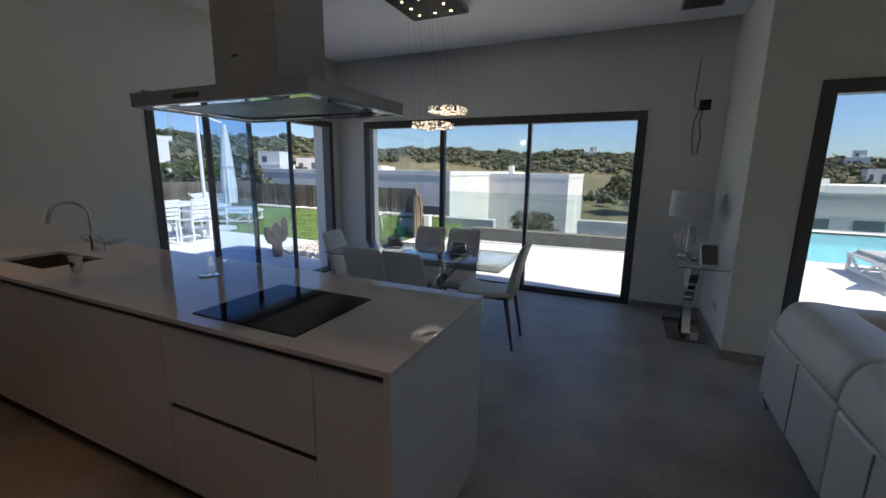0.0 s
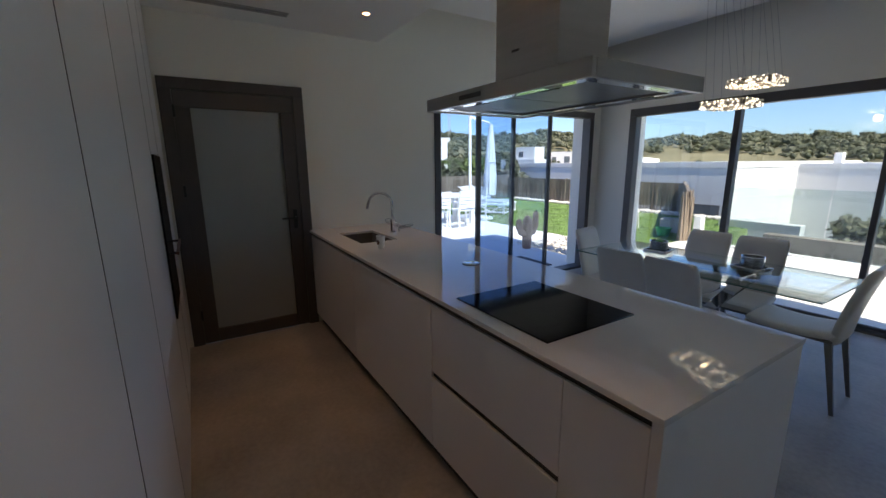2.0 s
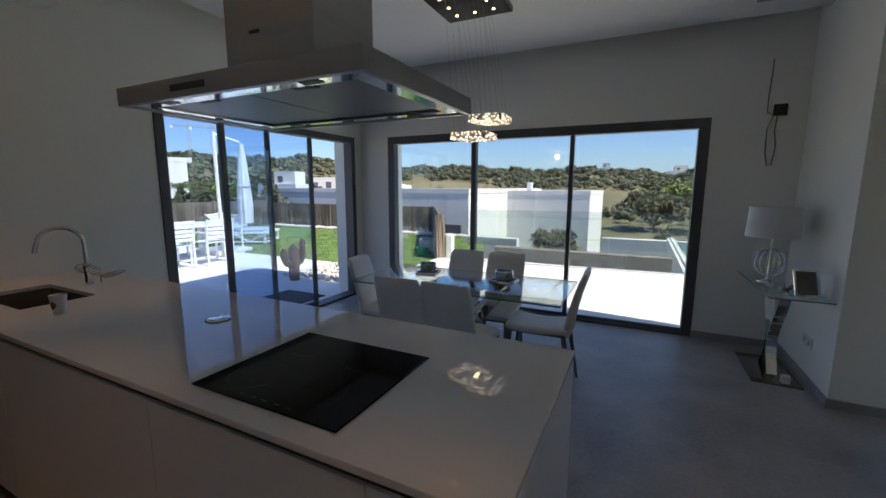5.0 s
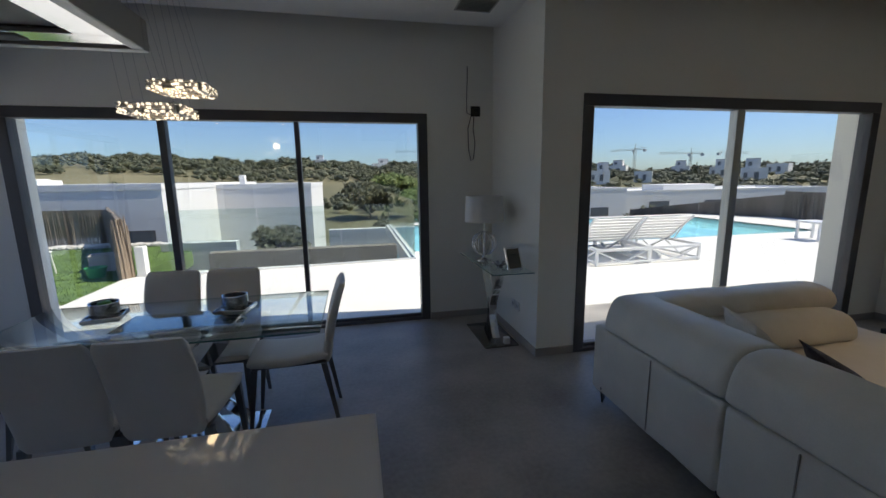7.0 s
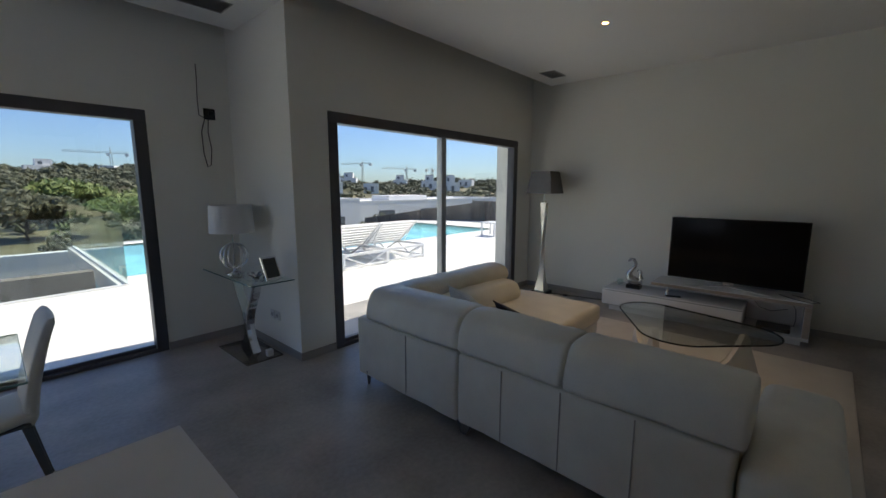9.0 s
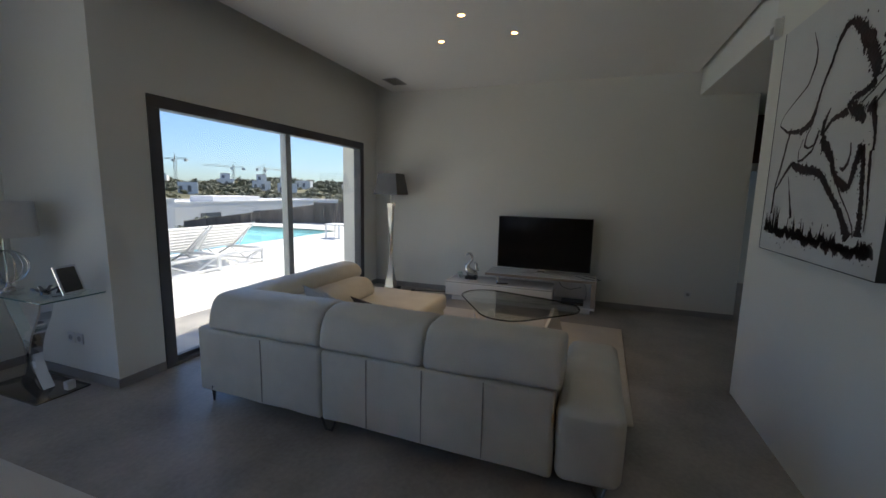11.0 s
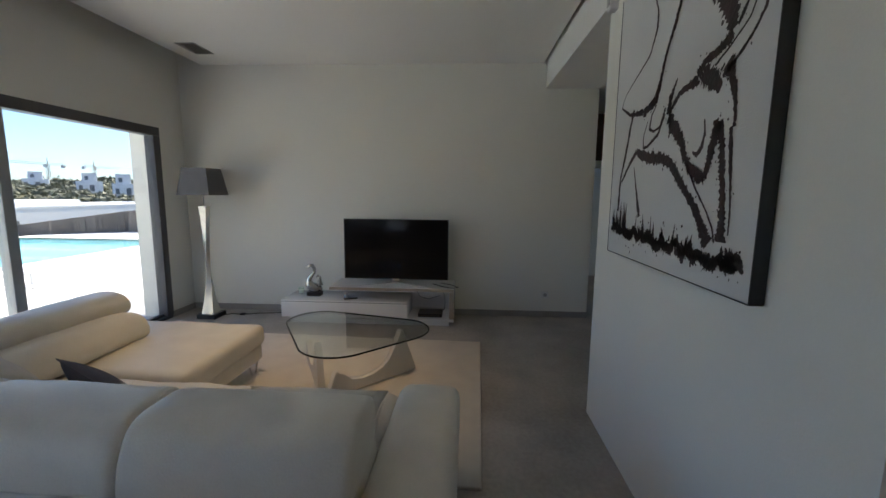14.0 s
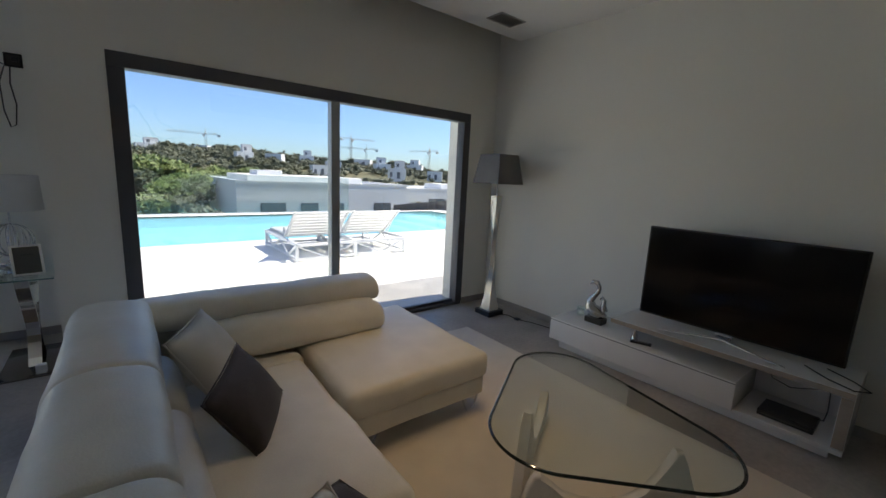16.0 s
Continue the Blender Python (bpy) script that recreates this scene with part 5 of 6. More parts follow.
stroke([(0.834, 0.613), (0.777, 0.591), (0.711, 0.582), (0.681, 0.554)], [0.022, 0.016, 0.014, 0.028])
stroke([(0.705, 0.554), (0.757, 0.527), (0.801, 0.495)], [0.03, 0.036, 0.02])
stroke([(0.838, 0.681), (0.882, 0.693), (0.937, 0.684), (0.957, 0.666), (0.952, 0.631), (0.916, 0.589), (0.859, 0.55), (0.805, 0.521)], [0.004, 0.008, 0.013, 0.012, 0.007, 0.006, 0.006, 0.008])
stroke([(0.887, 0.671), (0.866, 0.644), (0.851, 0.626)], [0.007, 0.01, 0.006])
stroke([(0.922, 0.672), (0.897, 0.626), (0.83, 0.588), (0.763, 0.558)], [0.004, 0.004, 0.004, 0.005])
stroke([(0.822, 0.551), (0.844, 0.522), (0.872, 0.456), (0.877, 0.394)], [0.034, 0.022, 0.01, 0.008])
stroke([(0.683, 0.544), (0.58, 0.532), (0.518, 0.487), (0.535, 0.419)], [0.02, 0.012, 0.01, 0.012])
stroke([(0.556, 0.577), (0.517, 0.527), (0.513, 0.482)], [0.004, 0.016, 0.02])
stroke([(0.413, 0.527), (0.38, 0.5), (0.369, 0.457), (0.408, 0.444), (0.454, 0.453), (0.486, 0.506)], [0.003, 0.006, 0.008, 0.005, 0.006, 0.008])
stroke([(0.485, 0.488), (0.444, 0.43), (0.364, 0.4), (0.325, 0.399), (0.32, 0.438), (0.352, 0.487)], [0.006, 0.008, 0.008, 0.006, 0.004, 0.003])
stroke([(0.515, 0.475), (0.565, 0.429), (0.618, 0.387), (0.645, 0.341), (0.68, 0.307), (0.733, 0.286), (0.762, 0.28)], [0.024, 0.03, 0.022, 0.018, 0.022, 0.022, 0.014])
stroke([(0.762, 0.28), (0.777, 0.322), (0.791, 0.368), (0.799, 0.399), (0.808, 0.418)], [0.016, 0.02, 0.022, 0.026, 0.018])
stroke([(0.809, 0.415), (0.83, 0.368), (0.841, 0.308), (0.854, 0.247), (0.865, 0.18), (0.867, 0.123)], [0.022, 0.018, 0.018, 0.017, 0.02, 0.028])
stroke([(0.736, 0.434), (0.745, 0.396), (0.734, 0.361), (0.711, 0.344), (0.685, 0.353)], [0.004, 0.007, 0.01, 0.01, 0.004])
stroke([(0.864, 0.396), (0.872, 0.343), (0.884, 0.27), (0.895, 0.206), (0.897, 0.142)], [0.009, 0.011, 0.007, 0.005, 0.004])
stroke([(0.211, 0.546), (0.182, 0.485), (0.153, 0.396), (0.108, 0.298), (0.105, 0.172)], [0.014, 0.011, 0.013, 0.011, 0.012])
stroke([(0.263, 0.392), (0.191, 0.343), (0.124, 0.285)], [0.012, 0.01, 0.008])
stroke([(0.263, 0.392), (0.373, 0.36), (0.462, 0.354), (0.541, 0.338), (0.603, 0.293), (0.66, 0.251), (0.723, 0.206), (0.767, 0.159), (0.808, 0.11)], [0.016, 0.026, 0.024, 0.022, 0.022, 0.018, 0.018, 0.022, 0.03])
stroke([(0.611, 0.366), (0.668, 0.313), (0.722, 0.253), (0.789, 0.195), (0.827, 0.151), (0.839, 0.118)], [0.004, 0.005, 0.005, 0.004, 0.005, 0.004])
stroke([(0.249, 0.338), (0.285, 0.257), (0.331, 0.159)], [0.003, 0.008, 0.016])
for k in range(44):
    u = 0.035 + 0.0205 * k
    v = 0.105 - 0.035 * u
    stroke([(u, v + rng.uniform(-0.016, 0.012)), (u + 0.03, v + rng.uniform(-0.02, 0.016)), (u + 0.055, v + rng.uniform(-0.016, 0.012))], [0.010, 0.018 + rng.uniform(0, 0.010), 0.006])
for k in range(70):
    u = rng.choice((rng.uniform(0.05, 0.20), rng.uniform(0.30, 0.72), rng.uniform(0.86, 0.95)))
    v = 0.115 - 0.03 * u
    stroke([(u, v), (u + rng.uniform(-0.014, 0.014), v + rng.uniform(0.015, 0.095) * (1.2 - u))], [0.009, 0.002])

tagged(part("ink_spatter", spatter, ink, pc, smooth=0), kind="stuff")

# sensor in the corner, thermostats on the wall end
ps = thing("motion_detector", "white wall-mounted alarm sensor near the ceiling edge", "alarm sensor", (3.74, YP, 2.56))
part("case", box(-0.035, 0.035, 0.0, 0.05, -0.06, 0.06, 0.012, 3), white_plastic, ps)
part("lens", box(-0.022, 0.022, 0.049, 0.054, -0.035, 0.01, 0.004, 2), grey_plastic, ps)
part("bracket", box(-0.02, 0.02, -0.0, 0.012, 0.055, 0.075, 0.003, 1), white_plastic, ps)


def wall_device(name, label, cat, y0, y1, z0, z1, d):
    t = thing(name, label, cat, (XP0, 0.023, 0.015))
    part("case", box(-d, 0, y0, y1, z0, z1, 0.004, 2), white_plastic, t)
    return t


t = wall_device("light_switch", "tall white switch plate with a mirrored gilt insert", "switch", 0.473, 0.563, 1.31, 1.51, 0.012)
part("insert", box(-0.015, -0.0115, 0.488, 0.528, 1.345, 1.475, 0.001, 1), brass, t, "gilt mirrored insert")
for k in range(4):
    part("rocker", box(-0.0175, -0.0145, 0.494, 0.522, 1.350 + 0.031 * k, 1.376 + 0.031 * k, 0.001, 1), surface("gilt", (0.72, 0.62, 0.45), 0.12, metal=0.9, bump=0), t)
t = wall_device("thermostat", "grey-white wall thermostat with a dark display", "thermostat", 0.330, 0.463, 1.362, 1.475, 0.018)
part("display", box(-0.0195, -0.0175, 0.356, 0.436, 1.41, 1.462), screen_grey, t, "dark display", 0)
for k in range(4):
    part("button", box(-0.0205, -0.0175, 0.346 + 0.028 * k, 0.364 + 0.028 * k, 1.375, 1.385, 0.001, 1), grey_plastic, t)
t = wall_device("video_intercom", "white wall control panel with a small dark screen", "control panel", 0.148, 0.312, 1.355, 1.495, 0.025)
part("display", box(-0.0265, -0.0245, 0.190, 0.262, 1.425, 1.475), black_glass, t, "dark display", 0)
part("dial", lathe([(0.016, 0), (0.015, 0.006), (0, 0.007)], sides=20), grey_plastic, t).matrix_local = pose(-0.025, 0.178, 1.390, 0, -90, 0)

# ---- outside: pool, rails, garden ----
pool_tile = surface("pool_tile", (0.42, 0.76, 0.82), 0.4, var=0.08, scale=2, fine=30, bump=0.0)
bm = bmesh.new()
box(1.95, 13.0, 10.3, 15.2, -1.15, -1.05, bm=bm)
box(1.93, 1.95, 10.3, 15.2, -1.05, TZ, bm=bm)
box(13.0, 13.02, 10.3, 15.2, -1.05, TZ, bm=bm)
box(1.95, 13.0, 10.28, 10.3, -1.05, TZ, bm=bm)
box(1.95, 13.0, 15.2, 15.22, -1.05, TZ, bm=bm)
fixed("pool_basin", bm, pool_tile, "pale turquoise tiled pool basin")
for k in range(5):
    fixed("pool_step", box(9.6 + 0.5 * k, 13.0, 10.3 + 0.0, 15.2, -1.05 + 0.17 * k, -1.05 + 0.17 * (k + 1)), pool_tile, "tiled step at the shallow end of the pool")
water = bpy.data.materials.new("water")
water.use_nodes = True
nt = water.node_tree
p = nt.nodes["Principled BSDF"]
p.inputs["Base Color"].default_value = (0.30, 0.72, 0.80, 1)
p.inputs["Roughness"].default_value = 0.06
p.inputs["Alpha"].default_value = 0.55
nz = nt.nodes.new("ShaderNodeTexNoise")
nz.inputs["Scale"].default_value, nz.inputs["Detail"].default_value = 4.0, 3
bp = nt.nodes.new("ShaderNodeBump")
bp.inputs["Strength"].default_value, bp.inputs["Distance"].default_value = 0.25, 0.03
nt.links.new(nz.outputs["Fac"], bp.inputs["Height"])
nt.links.new(bp.outputs[0], p.inputs["Normal"])
wt = fixed("water", box(1.95, 13.0, 10.3, 15.2, -0.09, -0.055), water, "rippled turquoise pool water")
wt.visible_shadow = False


def glass_rail(points, height, label, z0=TZ):
    r = tagged(thing("glass_balustrade", label, "balustrade", group="glass balustrades"))
    for (x0, y0), (x1, y1) in zip(points, points[1:]):
        a, b = Vector((x0, y0, 0)), Vector((x1, y1, 0))
        n = max(1, round((b - a).length / 1.25))
        d = (b - a) / n
        ang = math.atan2(d.y, d.x)
        for i in range(n):
            m = Matrix.Translation(a + d * i) @ Matrix.Rotation(ang, 4, "Z")
            g = part("pane", box(0.008, d.length - 0.008, -0.006, 0.006, z0 + 0.03, z0 + height, rot=m), rail_glass, r, smooth=0)
            g.visible_shadow = False
            part("base_channel", box(0, d.length, -0.02, 0.02, z0, z0 + 0.035, rot=m), white_paint, r, smooth=0)
    return r


glass_rail([(-2.25, 9.12), (1.85, 9.44)], 1.08, "frameless glass balustrade along the terrace edge")
glass_rail([(1.85, 9.47), (1.85, 15.5)], 1.12, "frameless glass balustrade beside the pool")
glass_rail([(1.85, 15.62), (9.4, 15.62)], 1.25, "frameless glass balustrade behind the pool")


def lounger(x, y, label):
    l = thing("sun_lounger", label, "sun lounger", (x, y, TZ), "sun loungers")
    w, n = 0.515, 1.78
    for s in (-1, 1):
        part("side_rail", box(s * w - 0.025, s * w + 0.025, 0.02, n, 0.26, 0.31, 0.006, 1), white_paint, l)
        part("lower_rail", box(s * w - 0.02, s * w + 0.02, 0.04, n - 0.04, 0.03, 0.07, 0.006, 1), white_paint, l)
        for yy in (0.04, n - 0.06):
            part("leg", box(s * w - 0.025, s * w + 0.025, yy - 0.025, yy + 0.025, 0, 0.26, 0.006, 1), white_paint, l)
        for k in range(4):
            ya, yb = 0.06 + k * 0.415, 0.06 + (k + 1) * 0.415
            za, zb = (0.05, 0.27) if k % 2 else (0.27, 0.05)
            part("brace", tube([(s * w, ya, za), (s * w, yb, zb)], 0.02, 6), white_paint, l)
    for yy in (0.03, n - 0.03):
        part("cross_rail", box(-w, w, yy - 0.02, yy + 0.02, 0.25, 0.30, 0.005, 1), white_paint, l)
        part("low_cross_rail", box(-w, w, yy - 0.018, yy + 0.018, 0.03, 0.065, 0.005, 1), white_paint, l)
    for s in (-1, 1):
        part("end_brace", tube([(s * w, 0.04, 0.26), (s * 0.02, 0.04, 0.05)], 0.014, 6), white_paint, l)
    for k in range(10):
        yy = 0.80 + k * 0.10
        part("slat", box(-w + 0.02, w - 0.02, yy - 0.035, yy + 0.035, 0.305, 0.325, 0.004, 1), white_paint, l)
    tilt = Matrix.Translation((0, 0.78, 0.325)) @ Matrix.Rotation(radians(-40), 4, "X")
    for k in range(8):
        part("back_slat", box(-w + 0.03, w - 0.03, -0.06 - k * 0.094, 0.012 - k * 0.094, -0.012, 0.012, 0.004, 1, rot=tilt), white_paint, l)
    for s in (-1, 1):
        part("back_stile", box(s * (w - 0.04) - 0.02, s * (w - 0.04) + 0.02, -0.78, 0.0, -0.034, -0.012, 0.004, 1, rot=tilt), white_paint, l)
        part("back_prop", tube([(s * (w - 0.05), 0.34, 0.66), (s * (w - 0.05), 0.62, 0.30)], 0.012, 6), white_paint, l)
    part("pad", box(-w + 0.04, w - 0.04, 0.86, n - 0.10, 0.327, 0.375, 0.02, 3), surface("pad_grey", (0.50, 0.52, 0.54), 0.85, var=0.06, scale=8, bump=0.05), l, "pale grey mattress pad")
    part("head_roll", tube([(-w + 0.06, 0.86, 0.42), (w - 0.06, 0.86, 0.42)], 0.055, 12), surface("roll_grey", (0.48, 0.50, 0.52), 0.85, bump=0.05), l, "grey head roll")
    return l


lounger(5.28, 7.88, "white slatted sun lounger with raised back and grey pad")
lounger(6.34, 7.90, "white slatted sun lounger with raised back and grey pad")
s = thing("side_table", "low white metal side table on the terrace", "side table", (11.2, 9.1, TZ))
part("tabletop", box(-0.28, 0.28, -0.28, 0.28, 0.40, 0.44, 0.008, 1), white_paint, s)
for x in (-0.24, 0.24):
    for y in (-0.24, 0.24):
        part("leg", box(x - 0.025, x + 0.025, y - 0.025, y + 0.025, 0, 0.40, 0.005, 1), white_paint, s)

heather = surface("heather", (0.13, 0.11, 0.095), 0.95, var=0.3, scale=5, fine=120, bump=0.2, tint=(0.19, 0.16, 0.135), stretch=(1, 1, 0.12))
heather_pale = surface("heather_pale", (0.26, 0.20, 0.15), 0.95, var=0.4, scale=5, fine=120, bump=0.2, stretch=(1, 1, 0.12))


def screen(x0, y0, x1, y1, z0, z1, label, mat=heather, z2=None):
    """A brushwood screen: a backing with many thin upright twigs of uneven height."""
    f = thing("brushwood_fence", label, "fence", group="brushwood fences")
    a, b = Vector((x0, y0, 0)), Vector((x1, y1, 0))
    d = (b - a)
    ang = math.atan2(d.y, d.x)
    m = Matrix.Translation(a) @ Matrix.Rotation(ang, 4, "Z")
    rise = (z2 - z1 if z2 is not None else 0.0) / d.length
    bm = box(0, d.length, -0.03, 0.03, z0, z1 - 0.06)
    for v in bm.verts:
        if v.co.z > z0 + 0.01:
            v.co.z += rise * v.co.x
    bmesh.ops.transform(bm, matrix=m, verts=bm.verts[:])
    part("backing", bm, mat, f, smooth=0)
    r = random.Random(int(abs(x0) * 100 + abs(y1) * 10))
    verts, faces = [], []
    for k in range(int(d.length * 34)):
        u = r.uniform(0, d.length)
        for s in (-1, 1):
            w, t = r.uniform(0.012, 0.03), r.uniform(0.032, 0.055) * s
            h = z1 + rise * u + r.uniform(-0.10, 0.05)
            q = len(verts)
            lean = r.uniform(-0.06, 0.06)
            for px, py, pz in ((u - w, 0.03 * s, z0), (u + w, 0.03 * s, z0), (u + lean, t, h), (u, t * 1.2, z0)):
                verts.append(m @ Vector((px, py, pz)))
            faces += [(q, q + 3, q + 2), (q + 3, q + 1, q + 2)]
    mesh = bpy.data.meshes.new("twigs")
    mesh.from_pydata(verts, [], faces)
    mesh.materials.append(mat)
    o = new("brush", mesh)
    o.parent = f
    tagged(o, kind="stuff")
    n = max(2, int(d.length / 2.2))
    for k in range(n + 1):
        part("post", tube([m @ Vector((d.length * k / n, 0.0, z0)), m @ Vector((d.length * k / n, 0.0, z1 - 0.03 + rise * d.length * k / n))], 0.035, 8), wood_edge, f)
    return f


screen(-14.0, 13.3, -5.2, 13.3, -0.3, 0.92, "dark brown brushwood fence behind the lawn")
screen(-5.2, 13.3, -3.0, 9.35, -0.3, 0.95, "dark brown brushwood fence beside the lawn")
fe = thing("fence_end_bundle", "ragged pale brushwood bundle at the end of the fence", "fence post", (-2.95, 9.24, -0.3))
rb = random.Random(14)
for k in range(16):
    a, d = k * 2.4, 0.11 * math.sqrt((k + 0.5) / 16)
    x, y = d * math.cos(a), d * math.sin(a)
    lean = Vector((rb.uniform(-0.05, 0.02), rb.uniform(-0.04, 0.04), 0))
    h = 0.3 + rb.uniform(0.78, 0.99)
    part("stick", tube([(x, y, 0), Vector((x, y, h * 0.5)) + lean * 0.3, Vector((x, y, h)) + lean], [0.034, rb.uniform(0.024, 0.034), rb.uniform(0.008, 0.02)], 6), heather_pale, fe)
tagged(part("garden_post", box(-2.80, -2.66, 9.22, 9.36, -0.36, 0.47, 0.008, 1), render_white, None), "short white rendered garden post beside the fence", "post")
screen(-13.0, -3.0, -13.0, 13.3, -0.3, 1.02, "grey-brown brushwood fence along the patio", heather)
screen(12.6, 17.5, 15.5, 13.2, -1.0, 0.1, "dark brown brushwood fence sloping down beyond the pool", heather, 0.85)
screen(15.5, 13.2, 15.4, 7.0, -0.3, 0.95, "dark brown brushwood fence beside the terrace")

lawn_mat = surface("lawn", (0.07, 0.13, 0.03), 0.95, var=0.4, scale=3, fine=90, bump=0.1, tint=(0.11, 0.19, 0.045))
fixed("lawn", box(-13.0, -2.96, 7.72, 13.25, -0.4, -0.06), lawn_mat, "bright green lawn beside the terrace")
r = random.Random(3)
verts, faces = [], []
for k in range(9000):
    x, y = r.uniform(-9, -2.98), r.uniform(7.75, 13.2)
    a, h, w = r.uniform(0, 6.3), r.uniform(0.02, 0.05), 0.006
    q = len(verts)
    verts += [(x - w * math.cos(a), y - w * math.sin(a), -0.06), (x + w * math.cos(a), y + w * math.sin(a), -0.06), (x + r.uniform(-0.02, 0.02), y + r.uniform(-0.02, 0.02), -0.06 + h)]
    faces.append((q, q + 1, q + 2))
mesh = bpy.data.meshes.new("grass")
mesh.from_pydata(verts, [], faces)
mesh.materials.append(lawn_mat)
tagged(new("grass", mesh), "short green grass blades on the lawn", "grass", kind="stuff")
pebble = surface("pebble", (0.52, 0.50, 0.47), 0.8, var=0.35, scale=20, fine=80)
bm = bmesh.new()
for k in range(900):
    x, y = (r.uniform(-4.6, -2.95), r.uniform(6.35, 7.7)) if k < 620 else (r.uniform(-12.5, -3.4), r.uniform(13.0, 13.2))
    big = 1 if k < 620 else 3
    bmesh.ops.create_icosphere(bm, subdivisions=1, radius=r.uniform(0.018, 0.04) * big, matrix=Matrix.Translation((x, y, TZ + 0.01)) @ Matrix.Rotation(r.random() * 6, 4, "Z") @ Matrix.Diagonal((1.3, 0.9, 0.6, 1)))
tagged(part("gravel", bm, pebble, None, smooth=0), "pale decorative pebbles beside the terrace", "gravel", kind="stuff")

# low walls and neighbouring houses
brown_wall = surface("brown_wall", (0.20, 0.165, 0.14), 0.9, var=0.12, scale=2)
tagged(part("screen_wall", box(-2.3, 1.65, 11.0, 11.25, -3.4, 0.02, 0.01, 1), brown_wall, None), "low grey-brown boundary wall below the terrace", "wall")
tagged(part("garden_wall", box(-3.6, -2.0, 12.0, 12.25, -3.4, 0.12, 0.01, 1), render_grey, None), "short pale grey garden wall", "wall")
tagged(part("pool_wall", box(-0.2, 4.5, 16.6, 16.9, -3.4, -0.25, 0.01, 1), render_white, None), "low white garden wall behind the terrace", "wall")
dark_pane = surface("dark_pane", (0.13, 0.15, 0.17), 0.12, var=0.1, bump=0)


def house(name, label, blocks, windows, at=(0, 0, 0), rz=0.0, roof_boxes=(), mat=render_white, group=""):
    """A flat-roofed house of plain blocks with parapets and framed windows (face, a, b, z0, z1)."""
    h = thing(name, label, "house", at, group, rz=rz)
    walls = []
    for x0, x1, y0, y1, z0, z1 in blocks:
        w = part("wall", box(x0, x1, y0, y1, z0, z1), mat, h, smooth=0)
        walls.append(w)
        bm = bmesh.new()
        t = 0.25
        for a, b, c, e in ((x0 - 0.02, x1 + 0.02, y0 - 0.02, y0 + t), (x0 - 0.02, x1 + 0.02, y1 - t, y1 + 0.02), (x0 - 0.02, x0 + t, y0 + t, y1 - t), (x1 - t, x1 + 0.02, y0 + t, y1 - t)):
            box(a, b, c, e, z1, z1 + 0.18, bm=bm)
        part("roof", bm, mat, h, smooth=0)
    for i, face, a, b, z0, z1 in windows:
        x0, x1, y0, y1, _, _ = blocks[i]
        if face == "s":
            wb, gb = box(a - 0.06, b + 0.06, y0 - 0.03, y0 + 0.01, z0 - 0.06, z1 + 0.06), box(a, b, y0 - 0.045, y0 - 0.03, z0, z1)
        elif face == "e":
            wb, gb = box(x1 - 0.01, x1 + 0.03, a - 0.06, b + 0.06, z0 - 0.06, z1 + 0.06), box(x1 + 0.03, x1 + 0.045, a, b, z0, z1)
        else:
            wb, gb = box(x0 - 0.03, x0 + 0.01, a - 0.06, b + 0.06, z0 - 0.06, z1 + 0.06), box(x0 - 0.045, x0 - 0.03, a, b, z0, z1)
        fr = part("window", wb, dark_frame, h, smooth=0)
        part("pane", gb, dark_pane, fr, smooth=0)
    for x0, x1, y0, y1, z0, z1 in roof_boxes:
        part("roof_box", box(x0, x1, y0, y1, z0, z1, 0.02, 1), mat, h)
    return h


house("neighbour_house", "white flat-roofed neighbouring villa below the terrace", [(-15, -4.75, 15.2, 27, -3.6, 1.28), (-4.75, -1.05, 20.0, 26.5, -3.6, 1.20)],
      [(0, "s", -6.0, -5.1, -0.75, 0.05), (0, "s", -10.5, -8.5, -0.9, 0.2)], roof_boxes=[(-9.5, -8.9, 17, 17.6, 1.3, 1.65), (-4.1, -3.85, 21, 21.25, 1.2, 1.75), (-13, -10, 18, 20, 1.3, 1.62)])
house("pool_neighbour_house", "pale flat-roofed villa beyond the pool", [(8.55, 21.6, 30.0, 40.0, -4.0, 0.42)],
      [(0, "s", 10.05, 11.6, -1.75, -0.92), (0, "s", 12.75, 13.9, -1.7, -0.93), (0, "s", 15.1, 15.9, -1.6, -0.95), (0, "s", 18.6, 20.0, -1.5, -0.95)], roof_boxes=[(9.6, 18.2, 31.5, 38, 0.42, 0.95), (10.6, 12.4, 33, 35, 0.95, 1.3)])
house("east_neighbour_house", "long white villa below the terrace", [(24.0, 48.0, 34.0, 42.0, -4.5, 0.0)], [(0, "s", 27, 29, -2.2, -0.9), (0, "s", 33, 36, -2.2, -0.9), (0, "s", 40, 41.5, -2.2, -0.9)], roof_boxes=[(30, 36, 36, 39, 0, 0.6)])
house("west_neighbour_house", "large white villa behind the patio hedge", [(-34, -20.0, 3.0, 14.5, -3.0, 2.75)], [(0, "e", 5, 7, 0.6, 2.0), (0, "e", 10, 12, 0.8, 1.9)])

# ---- vegetation ----


def foliage(name, a, b):
    m = bpy.data.materials.new(name)
    m.use_nodes = True
    n, l = m.node_tree.nodes, m.node_tree.links
    g = n.new("ShaderNodeNewGeometry")
    ramp = n.new("ShaderNodeValToRGB")
    ramp.color_ramp.elements[0].color, ramp.color_ramp.elements[1].color = (*a, 1), (*b, 1)
    l.new(g.outputs["Random Per Island"], ramp.inputs[0])
    l.new(ramp.outputs[0], n["Principled BSDF"].inputs["Base Color"])
    n["Principled BSDF"].inputs["Roughness"].default_value = 0.7
    return m


